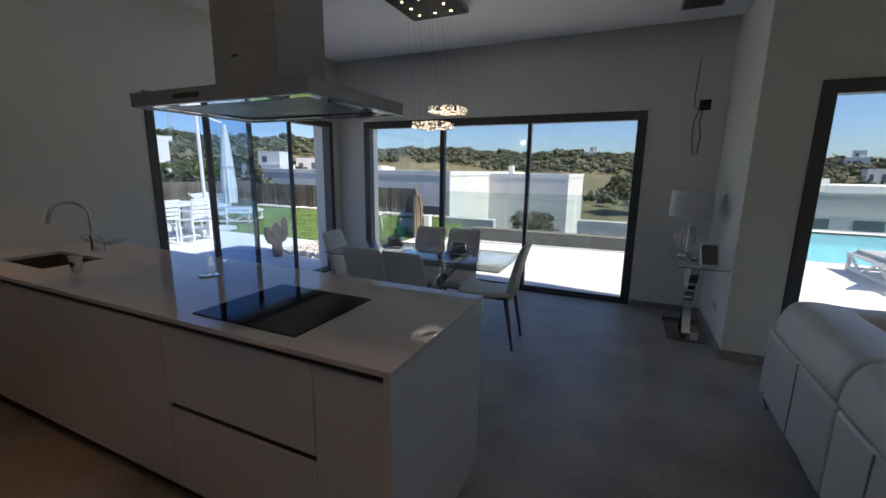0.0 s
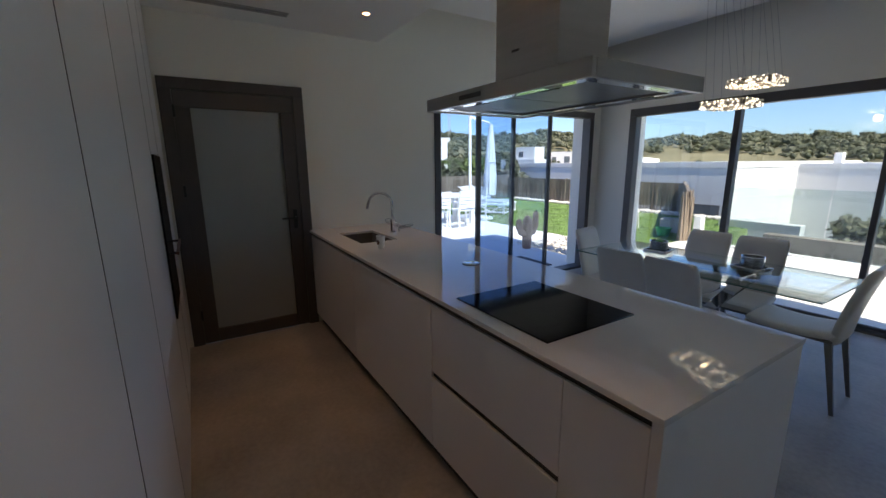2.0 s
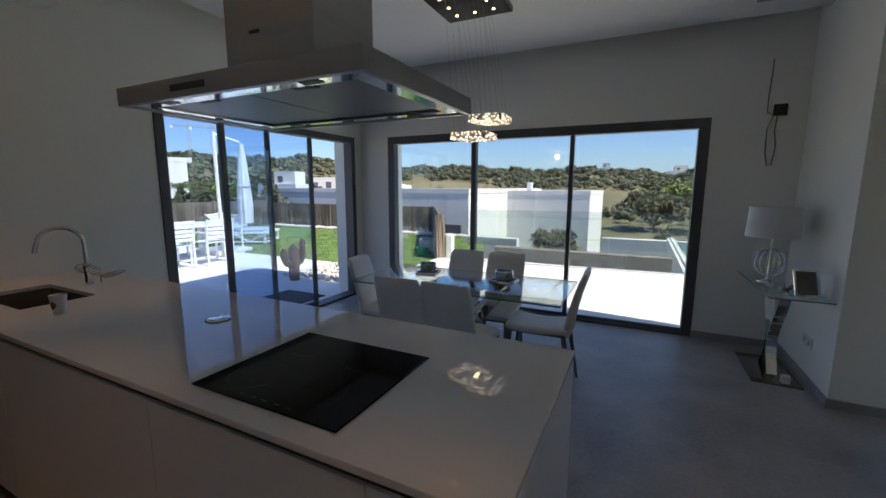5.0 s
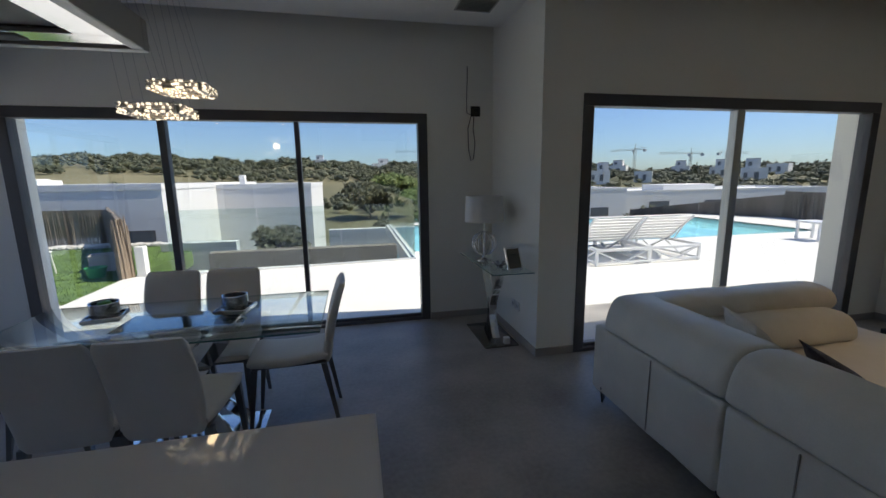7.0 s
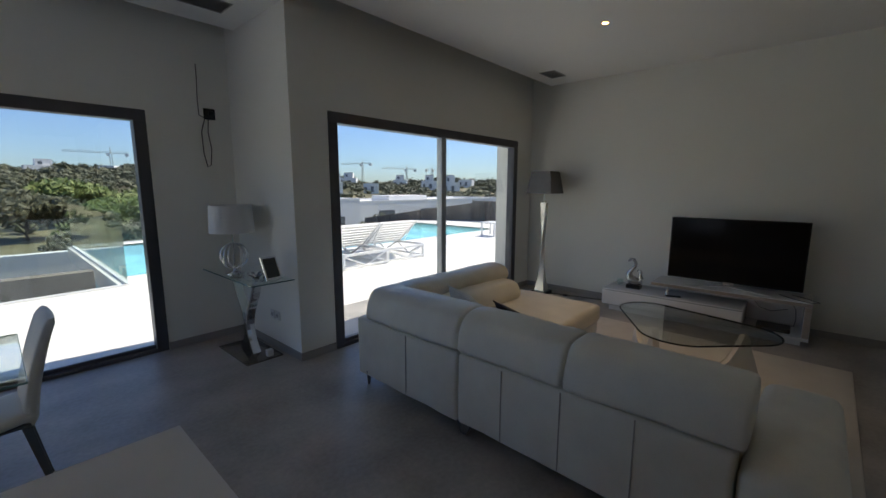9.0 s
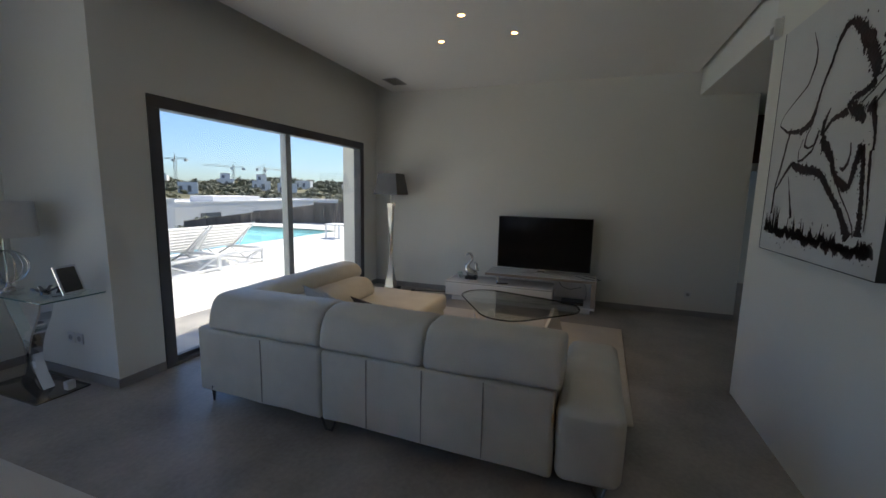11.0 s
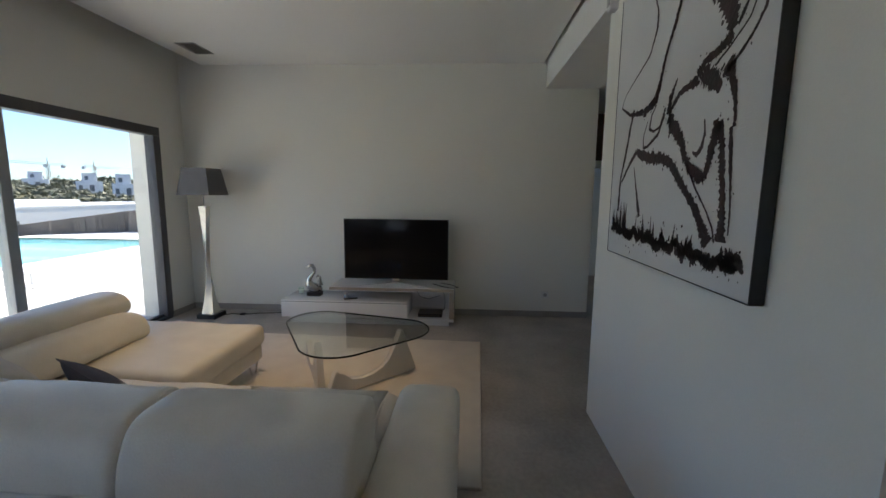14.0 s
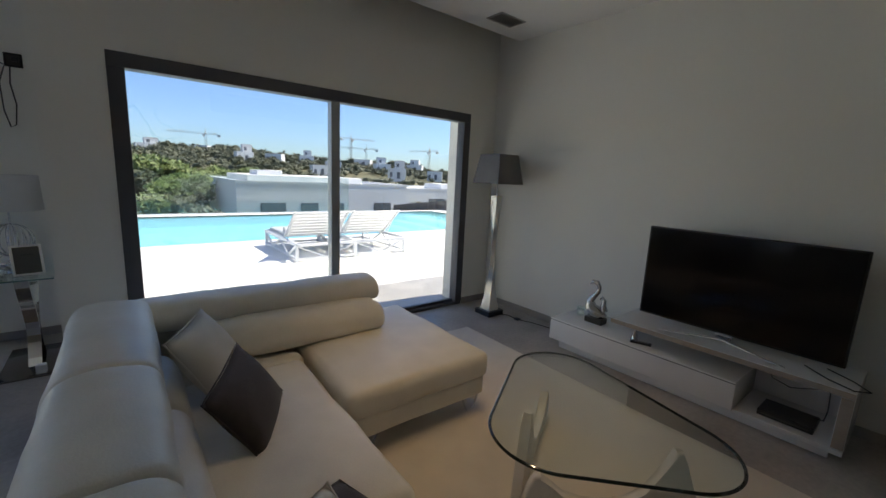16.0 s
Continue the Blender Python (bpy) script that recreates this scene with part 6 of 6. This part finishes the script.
leaf_dark = foliage("leaf_dark", (0.035, 0.045, 0.024), (0.10, 0.105, 0.05))
leaf_olive = foliage("leaf_olive", (0.075, 0.085, 0.05), (0.15, 0.15, 0.09))
leaf_bright = foliage("leaf_bright", (0.07, 0.12, 0.03), (0.16, 0.20, 0.05))
bark = surface("bark", (0.10, 0.075, 0.055), 0.95, var=0.3, scale=8, fine=60, bump=0.2)


def leaf_cloud(blobs, count, size, seed):
    """Many small leaves scattered in and on ellipsoids (x, y, z, rx, ry, rz)."""
    r = random.Random(seed)
    verts, faces = [], []
    for k in range(count):
        x, y, z, rx, ry, rz = r.choice(blobs)
        while True:
            u = Vector((r.gauss(0, 1), r.gauss(0, 1), r.gauss(0, 1)))
            if u.length > 0.1:
                break
        u = u.normalized() * (r.random() ** 0.33) * r.uniform(0.75, 1.12)
        c = Vector((x + u.x * rx, y + u.y * ry, z + u.z * rz))
        a = Vector((r.gauss(0, 1), r.gauss(0, 1), r.gauss(0, 1))).normalized()
        b = a.orthogonal().normalized()
        s = size * r.uniform(0.6, 1.4)
        q = len(verts)
        verts += [c - a * s, c + b * s * 0.45, c + a * s, c - b * s * 0.45]
        faces.append((q, q + 1, q + 2, q + 3))
    mesh = bpy.data.meshes.new("leaves")
    mesh.from_pydata(verts, [], faces)
    return mesh


def plant(name, label, cat, x, y, z, height, spread, mat, seed, leaves=1400, size=0.09, trunk=0.3, group=""):
    t = thing(name, label, cat, (x, y, z), group)
    r = random.Random(seed)
    th = height * trunk
    part("trunk", tube([(0, 0, -0.3), (r.uniform(-0.05, 0.05) * height, r.uniform(-0.05, 0.05) * height, th * 0.6), (0, 0, th + height * 0.15)], [0.05 * height * 0.6, 0.035 * height * 0.6, 0.02 * height * 0.6], 8), bark, t)
    blobs = []
    for k in range(9):
        a = k * 2.4
        d = spread * 0.62 * math.sqrt((k + 0.3) / 9)
        zz = th + (height - th) * (0.25 + 0.55 * r.random()) * (1 - 0.35 * d / spread)
        blobs.append((d * math.cos(a), d * math.sin(a), zz, spread * r.uniform(0.28, 0.45), spread * r.uniform(0.28, 0.45), height * r.uniform(0.12, 0.22)))
        if k % 2 == 0 and trunk > 0.1:
            part("limb", tube([(0, 0, th * 0.8), (d * 0.5 * math.cos(a), d * 0.5 * math.sin(a), (th + zz) / 2), (d * math.cos(a), d * math.sin(a), zz)], [0.016 * height, 0.011 * height, 0.004 * height], 6), bark, t)
    mesh = leaf_cloud(blobs, leaves, size, seed)
    mesh.materials.append(mat)
    o = new("crown", mesh)
    o.parent = t
    return t


plant("shrub", "grey-green olive shrub in front of the white house", "shrub", -2.05, 17.5, -2.2, 2.3, 1.25, leaf_olive, 1, 2200, 0.10)
plant("shrub", "rounded green shrub by the white house", "shrub", 0.6, 17.8, -2.6, 2.2, 1.3, leaf_dark, 2, 2200, 0.10, 0.1)
plant("pine_tree", "broad green pine tree beyond the terrace", "tree", 8.0, 44.0, -3.4, 4.5, 4.4, leaf_bright, 3, 4200, 0.28, 0.25)
plant("pine_tree", "green pine tree beyond the terrace", "tree", 2.5, 50.0, -3.2, 5.0, 4.4, leaf_dark, 4, 3600, 0.28, 0.25)
plant("pine_tree", "broad green pine tree beyond the pool", "tree", 6.5, 62.0, -2.8, 5.4, 5.0, leaf_bright, 5, 4200, 0.33, 0.25)
plant("pine_tree", "green pine tree beyond the pool", "tree", 14.0, 58.0, -2.9, 4.8, 4.8, leaf_bright, 6, 4200, 0.33, 0.25)
plant("shrub", "olive shrub behind the pool fence", "shrub", 15.5, 20.0, -2.6, 3.0, 1.8, leaf_olive, 7, 2000, 0.13)
plant("shrub", "dense green shrub behind the pool", "shrub", 3.0, 24.0, -3.8, 3.7, 2.6, leaf_dark, 8, 4200, 0.15, 0.1)
plant("shrub", "dense olive shrub behind the pool", "shrub", 5.9, 27.0, -3.8, 4.0, 2.6, leaf_olive, 9, 4200, 0.15, 0.1)
plant("pine_tree", "broad green pine tree beside the pale villa", "tree", 6.0, 37.0, -3.6, 5.0, 3.6, leaf_bright, 12, 4600, 0.22, 0.25)
for k in range(9):
    plant("hedge_shrub", "dense green shrub behind the patio fence", "shrub", -14.2 - 0.5 * (k % 2), 0.5 + 1.75 * k, -0.4, 2.0 + 0.35 * ((k * 7) % 3), 1.15, (leaf_dark, leaf_bright, leaf_olive)[k % 3], 20 + k, 1500, 0.12, 0.15, "patio hedge")


def palm(x, y, z, h, seed):
    t = thing("palm", "young palm with arching fronds behind the patio fence", "palm", (x, y, z), "palms")
    part("trunk", tube([(0, 0, -0.2), (0.02, 0, h * 0.5), (0, 0, h)], [0.16, 0.13, 0.11], 10), bark, t)
    r = random.Random(seed)
    for k in range(17):
        a, up, ln = k * 2.4, r.uniform(0.1, 1.1), r.uniform(1.0, 1.4)
        bm = bmesh.new()
        pts = []
        for i in range(8):
            f = i / 7
            pts.append(Vector((math.cos(a) * ln * f, math.sin(a) * ln * f, h + up * f - (0.5 + 0.5 * up) * f * f * ln)))
        tube(pts, [0.012 * (1 - 0.8 * i / 7) for i in range(8)], 4, bm)
        side = Vector((-math.sin(a), math.cos(a), 0))
        for i in range(1, 8):
            for j in range(2):
                c = pts[i] if j == 0 else (pts[i] + pts[i - 1]) / 2
                for s in (-1, 1):
                    tip = c + side * s * 0.30 * (1.1 - i / 9) + Vector((math.cos(a), math.sin(a), -0.6)) * 0.12
                    v = [bm.verts.new(q) for q in (c, c + Vector((0, 0, 0.018)), tip)]
                    bm.faces.new(v)
        part("frond", bm, leaf_bright if k % 3 else leaf_dark, t, smooth=0)
    return t


palm(-14.4, 8.9, -0.4, 1.75, 1)
palm(-14.8, 10.9, -0.4, 1.9, 2)
palm(-14.2, 7.2, -0.4, 1.5, 3)

# far woods on the slopes: many ragged clumps in one object
base = bmesh.new()
bmesh.ops.create_icosphere(base, subdivisions=1, radius=1)
bv = np.array([v.co[:] for v in base.verts])
bf = np.array([[v.index for v in f.verts] for f in base.faces])
base.free()
gen = np.random.default_rng(4)
for mat, count, seed in ((leaf_dark, 4200, 1), (leaf_olive, 2400, 2), (leaf_dark, 1400, 3)):
    vs, fs, at = [], [], 0
    made = 0
    while made < count:
        az = gen.uniform(-75, 115)
        rad = 48 + 190 * gen.random() ** 0.75 if seed < 3 else gen.uniform(196, 240)
        x, y = -rad * math.sin(radians(az)), rad * math.cos(radians(az))
        if noise.noise((x * 0.025 + seed * 3, y * 0.025, 1.0)) < -0.18:
            continue
        if -6 < az < 22 and 75 < rad < 120 and noise.noise((x * 0.02, y * 0.02, 9)) > -0.25:
            continue
        made += 1
        z = land(x, y)
        hgt = gen.uniform(1.2, 2.9) * (0.75 + rad / 500) * (1.0 if seed < 3 else gen.uniform(0.9, 1.7))
        for k in range(2):
            s = np.array([gen.uniform(0.5, 1.0), gen.uniform(0.5, 1.0), gen.uniform(0.35, 0.62)]) * hgt * 0.62
            off = np.array([gen.uniform(-0.7, 0.7) * hgt * 0.6, gen.uniform(-0.7, 0.7) * hgt * 0.6, hgt * gen.uniform(0.30, 0.62)])
            body = bv * (1 + gen.uniform(-0.34, 0.30, (len(bv), 1))) * s * 0.86 + off + np.array([x, y, z])
            vs.append(body)
            fs.append(bf + at)
            at += len(bv)
            # ragged sprays of leaves over the clump
            m = 16
            way = gen.normal(size=(m, 3))
            way /= np.linalg.norm(way, axis=1)[:, None]
            way[:, 2] = np.abs(way[:, 2]) * 0.9 - 0.1
            mid = way * s * gen.uniform(0.85, 1.12, (m, 1)) + off + np.array([x, y, z])
            tri = mid[:, None, :] + gen.normal(size=(m, 3, 3)) * s.mean() * 0.24
            vs.append(tri.reshape(-1, 3))
            fs.append(np.arange(m * 3).reshape(m, 3) + at)
            at += m * 3
    mesh = bpy.data.meshes.new("woods")
    mesh.from_pydata(np.concatenate(vs).tolist(), [], np.concatenate(fs).tolist())
    mesh.materials.append(mat)
    tagged(new("far_woods", mesh), "dense evergreen bushes and trees over the slopes", "woods", kind="stuff")

# villas and tower cranes on the slopes
r = random.Random(8)


def villa(az, rad, w, seed, two=True):
    q = random.Random(seed)
    x, y = -rad * math.sin(radians(az)), rad * math.cos(radians(az))
    z = land(x, y)
    blocks = [(-w / 2, w / 2, 0, w * 0.5, -2, 3.2)]
    wins = [(0, "s", -w * 0.40, -w * 0.28, 1.0, 2.2), (0, "s", w * 0.0, w * 0.16, 0.7, 2.3)]
    if two:
        o = q.uniform(-0.15, 0.15) * w
        blocks.append((-w * 0.25 + o, w * 0.3 + o, 0.6, w * 0.42, 3.2, 5.4))
        wins += [(1, "s", -w * 0.15 + o, -w * 0.03 + o, 3.8, 4.7)]
    house("hillside_villa", "white cubic villa on the wooded slope", blocks, wins, (x, y, z + 0.2), az + q.uniform(-40, 25), mat=render_white, group="hillside villas")


for i, (az, rad, w) in enumerate(((-4, 196, 13), (-9, 200, 9), (-14, 140, 8), (4, 205, 10), (-17, 170, 10), (-21, 185, 9), (-24.5, 160, 9), (-28, 190, 12), (-31, 150, 9), (-35, 180, 11), (-38, 140, 8), (-42, 185, 10), (-46, 150, 9), (-51, 180, 10), (-57, 165, 9), (47, 78, 13), (41, 95, 11), (68, 125, 12), (74, 150, 14), (58, 135, 10), (-33, 118, 8), (-49, 122, 8), (-23, 128, 8))):
    villa(az, rad, w * 0.62, i, i % 3 != 1)
crane_steel = surface("crane_steel", (0.45, 0.42, 0.36), 0.6, metal=0.3)


def crane(az, rad, h, turn):
    x, y = -rad * math.sin(radians(az)), rad * math.cos(radians(az))
    c = thing("tower_crane", "tall tower crane on the skyline", "crane", (x, y, land(x, y)), "tower cranes", rz=turn)
    bm = bmesh.new()
    for sx in (-1, 1):
        for sy in (-1, 1):
            box(sx * 0.4 - 0.06, sx * 0.4 + 0.06, sy * 0.4 - 0.06, sy * 0.4 + 0.06, -2, h, bm=bm)
    n = int(h / 1.6)
    for k in range(n):
        tube([(-0.4, -0.4, k * 1.6), (0.4, -0.4, (k + 1) * 1.6)], 0.035, 4, bm)
        tube([(0.4, 0.4, k * 1.6), (-0.4, 0.4, (k + 1) * 1.6)], 0.035, 4, bm)
    part("mast", bm, crane_steel, c, smooth=0)
    bm = bmesh.new()
    for yy, zz in ((-0.4, 0), (0.4, 0), (0, 0.9)):
        box(-6, 15, yy - 0.05, yy + 0.05, h + zz * 0.7, h + zz * 0.7 + 0.1, bm=bm)
    for k in range(14):
        tube([(-6 + k * 1.5, -0.4, h), (-5.25 + k * 1.5, 0, h + 0.63), (-4.5 + k * 1.5, 0.4, h)], 0.035, 4, bm)
    part("jib", bm, crane_steel, c, smooth=0)
    part("tower_top", tube([(0, 0, h), (0, 0, h + 2.8)], [0.25, 0.06], 6), crane_steel, c)
    part("tie_rod", tube([(0, 0, h + 2.7), (11, 0, h + 0.7)], 0.035, 4), crane_steel, c)
    part("tie_rod", tube([(0, 0, h + 2.7), (-5.5, 0, h + 0.3)], 0.035, 4), crane_steel, c)
    part("counterweight", box(-6, -4.8, -0.45, 0.45, h - 1.0, h + 0.1), render_grey, c, smooth=0)
    part("cab", box(0.5, 1.3, -0.4, 0.4, h - 1.1, h - 0.05), white_paint, c, smooth=0)


for az, rad, h, turn in ((-9.5, 225, 9.5, 175), (-26.5, 215, 13, 8), (-28.5, 225, 9, 150), (-37, 215, 11.5, 100), (-43, 225, 9, 170), (-46.5, 220, 8, 10), (57, 190, 12, 60)):
    crane(az, rad, h, turn)

# ---- west patio furniture ----
pt = thing("patio_table", "white rectangular garden table", "garden table", (-7.5, 6.2, TZ))
part("tabletop", box(-0.45, 0.45, -0.95, 0.95, 0.70, 0.75, 0.008, 1), white_paint, pt)
for x in (-0.40, 0.40):
    for y in (-0.88, 0.88):
        part("leg", box(x - 0.045, x + 0.045, y - 0.045, y + 0.045, 0, 0.70, 0.006, 1), white_paint, pt)


def patio_chair():
    c = thing("patio_chair", "white slatted garden armchair", "garden chair", group="patio chairs")
    for s in (-1, 1):
        part("arm", box(-0.26, 0.27, s * 0.27 - 0.03, s * 0.27 + 0.03, 0.62, 0.655, 0.006, 1), white_paint, c)
        for x, top in ((0.24, 0.62), (-0.26, 0.90)):
            part("leg", tube([(x * 1.08, s * 0.27, 0), (x, s * 0.27, 0.44), (x * (1.0 if x > 0 else 1.2), s * 0.27, top)], 0.022, 6), white_paint, c)
    for k in range(6):
        part("seat_slat", box(-0.24 + k * 0.083, -0.175 + k * 0.083, -0.26, 0.26, 0.43, 0.45, 0.004, 1), white_paint, c)
    for k in range(5):
        part("back_slat", box(-0.285 - k * 0.012, -0.262 - k * 0.012, -0.25, 0.25, 0.52 + k * 0.08, 0.58 + k * 0.08, 0.004, 1), white_paint, c)
    return c


pch = patio_chair()
pch.matrix_world = pose(-6.75, 5.75, TZ, 0, 0, 180)
for x, y, rz in ((-6.75, 6.55, 180), (-8.25, 5.75, 0), (-8.25, 6.55, 0), (-7.5, 7.35, -90), (-7.5, 4.95, 90)):
    copy_thing(pch, pose(x, y, TZ, 0, 0, rz))
ps2 = thing("closed_parasol", "closed white cantilever parasol on a tall leaning mast", "parasol", (-7.9, 7.6, TZ))
part("base_plate", box(-0.45, 0.45, -0.45, 0.45, 0, 0.08, 0.01, 1), white_paint, ps2)
part("mast", tube([(0, 0, 0.05), (0.1, -0.1, 2.75)], 0.04, 10), white_paint, ps2)
part("arm", tube([(0.1, -0.1, 2.7), (0.35, 0.35, 2.55)], 0.028, 8), white_paint, ps2)
cloth = surface("cloth_white", (0.80, 0.80, 0.78), 0.85, var=0.05, scale=4, fine=60, bump=0.08)
bm = bmesh.new()
rows = []
for i in range(18):
    f = i / 17
    rad = 0.03 + 0.13 * f ** 0.7 * (1 - 0.25 * max(0, (f - 0.8) / 0.2))
    rows.append([bm.verts.new((0.38 + rad * (1 + 0.28 * math.cos(k * math.tau / 24 * 8)) * math.cos(k * math.tau / 24), 0.38 + rad * (1 + 0.28 * math.cos(k * math.tau / 24 * 8)) * math.sin(k * math.tau / 24), 2.52 - 1.85 * f)) for k in range(24)])
for a, b in zip(rows, rows[1:]):
    for k in range(24):
        bm.faces.new((a[k], a[(k + 1) % 24], b[(k + 1) % 24], b[k]))
part("canopy", bm, cloth, ps2, "folded white canopy", 180)
part("strap", tube([(0.38 + 0.135 * math.cos(k * math.tau / 16), 0.38 + 0.135 * math.sin(k * math.tau / 16), 1.55) for k in range(16)], 0.015, 6, closed=True), cloth, ps2)
lounger(-8.9, 8.0, "white slatted sun lounger on the patio").matrix_world = pose(-9.9, 8.6, TZ, 0, 0, -60)
cactus_mat = surface("cactus_clay", (0.30, 0.17, 0.12), 0.8, var=0.15, scale=6, fine=60, bump=0.1)
ca = thing("cactus", "brown cactus-shaped garden ornament on the terrace", "garden ornament", (-4.1, 6.15, TZ))
part("stem", lathe([(0.075, 0), (0.085, 0.1), (0.09, 0.4), (0.08, 0.52), (0.04, 0.58), (0.0, 0.6)], sides=18), cactus_mat, ca, smooth=60)
for s, h in ((1, 0.62), (-1, 0.5)):
    part("arm", tube([(0, s * 0.03, 0.26), (0, s * 0.14, 0.30), (0, s * 0.19, 0.40), (0, s * 0.20, h), (0, s * 0.20, h + 0.05)], [0.06, 0.06, 0.06, 0.05, 0.02], 12), cactus_mat, ca)
# dark sheet added on the paving as the house's shadow by the sill
mt = thing("doormat", "dark grey sheet as house shadow outside the sliding window", "doormat", (-3.3, 4.9, TZ))
part("mat", box(-0.35, 0.35, -0.7, 0.7, 0.0, 0.014, 0.005, 1), surface("house_shadow_grey", (0.06, 0.06, 0.065), 0.95, var=0.2, fine=200, bump=0.1), mt)
# odds and ends on the lawn
cl = thing("plastic_crate", "grey plastic crate on the lawn", "crate", (-3.7, 10.2, -0.06), rz=20)
bm = bmesh.new()
box(-0.25, 0.25, -0.18, -0.16, 0, 0.28, bm=bm)
box(-0.25, 0.25, 0.16, 0.18, 0, 0.28, bm=bm)
box(-0.25, -0.23, -0.16, 0.16, 0, 0.28, bm=bm)
box(0.23, 0.25, -0.16, 0.16, 0, 0.28, bm=bm)
box(-0.23, 0.23, -0.16, 0.16, 0, 0.02, bm=bm)
part("crate_body", bm, grey_plastic, cl, smooth=0)
part("crate_rim", tube([(-0.25, -0.18, 0.28), (0.25, -0.18, 0.28), (0.25, 0.18, 0.28), (-0.25, 0.18, 0.28)], 0.014, 6, closed=True), grey_plastic, cl)
tub = thing("green_tub", "bright green round plastic tub on the lawn", "tub", (-3.55, 9.55, -0.06))
part("tub_wall", lathe([(0.11, 0), (0.15, 0.16), (0.16, 0.165), (0.145, 0.16), (0.105, 0.015), (0, 0.015)], sides=20), surface("tub_green", (0.04, 0.35, 0.10), 0.4), tub)
part("tub_rim", tube([(0.155 * math.cos(k * math.tau / 20), 0.155 * math.sin(k * math.tau / 20), 0.163) for k in range(20)], 0.008, 6, closed=True), surface("tub_rim", (0.05, 0.40, 0.12), 0.4), tub)
fc = thing("folding_stool", "small white plastic stool on the lawn", "stool", (-4.6, 9.9, -0.06))
part("seat", box(-0.16, 0.16, -0.16, 0.16, 0.38, 0.41, 0.008, 1), white_plastic, fc)
for x in (-0.13, 0.13):
    for y in (-0.13, 0.13):
        part("leg", tube([(x * 1.2, y * 1.2, 0), (x, y, 0.385)], 0.014, 6), white_plastic, fc)
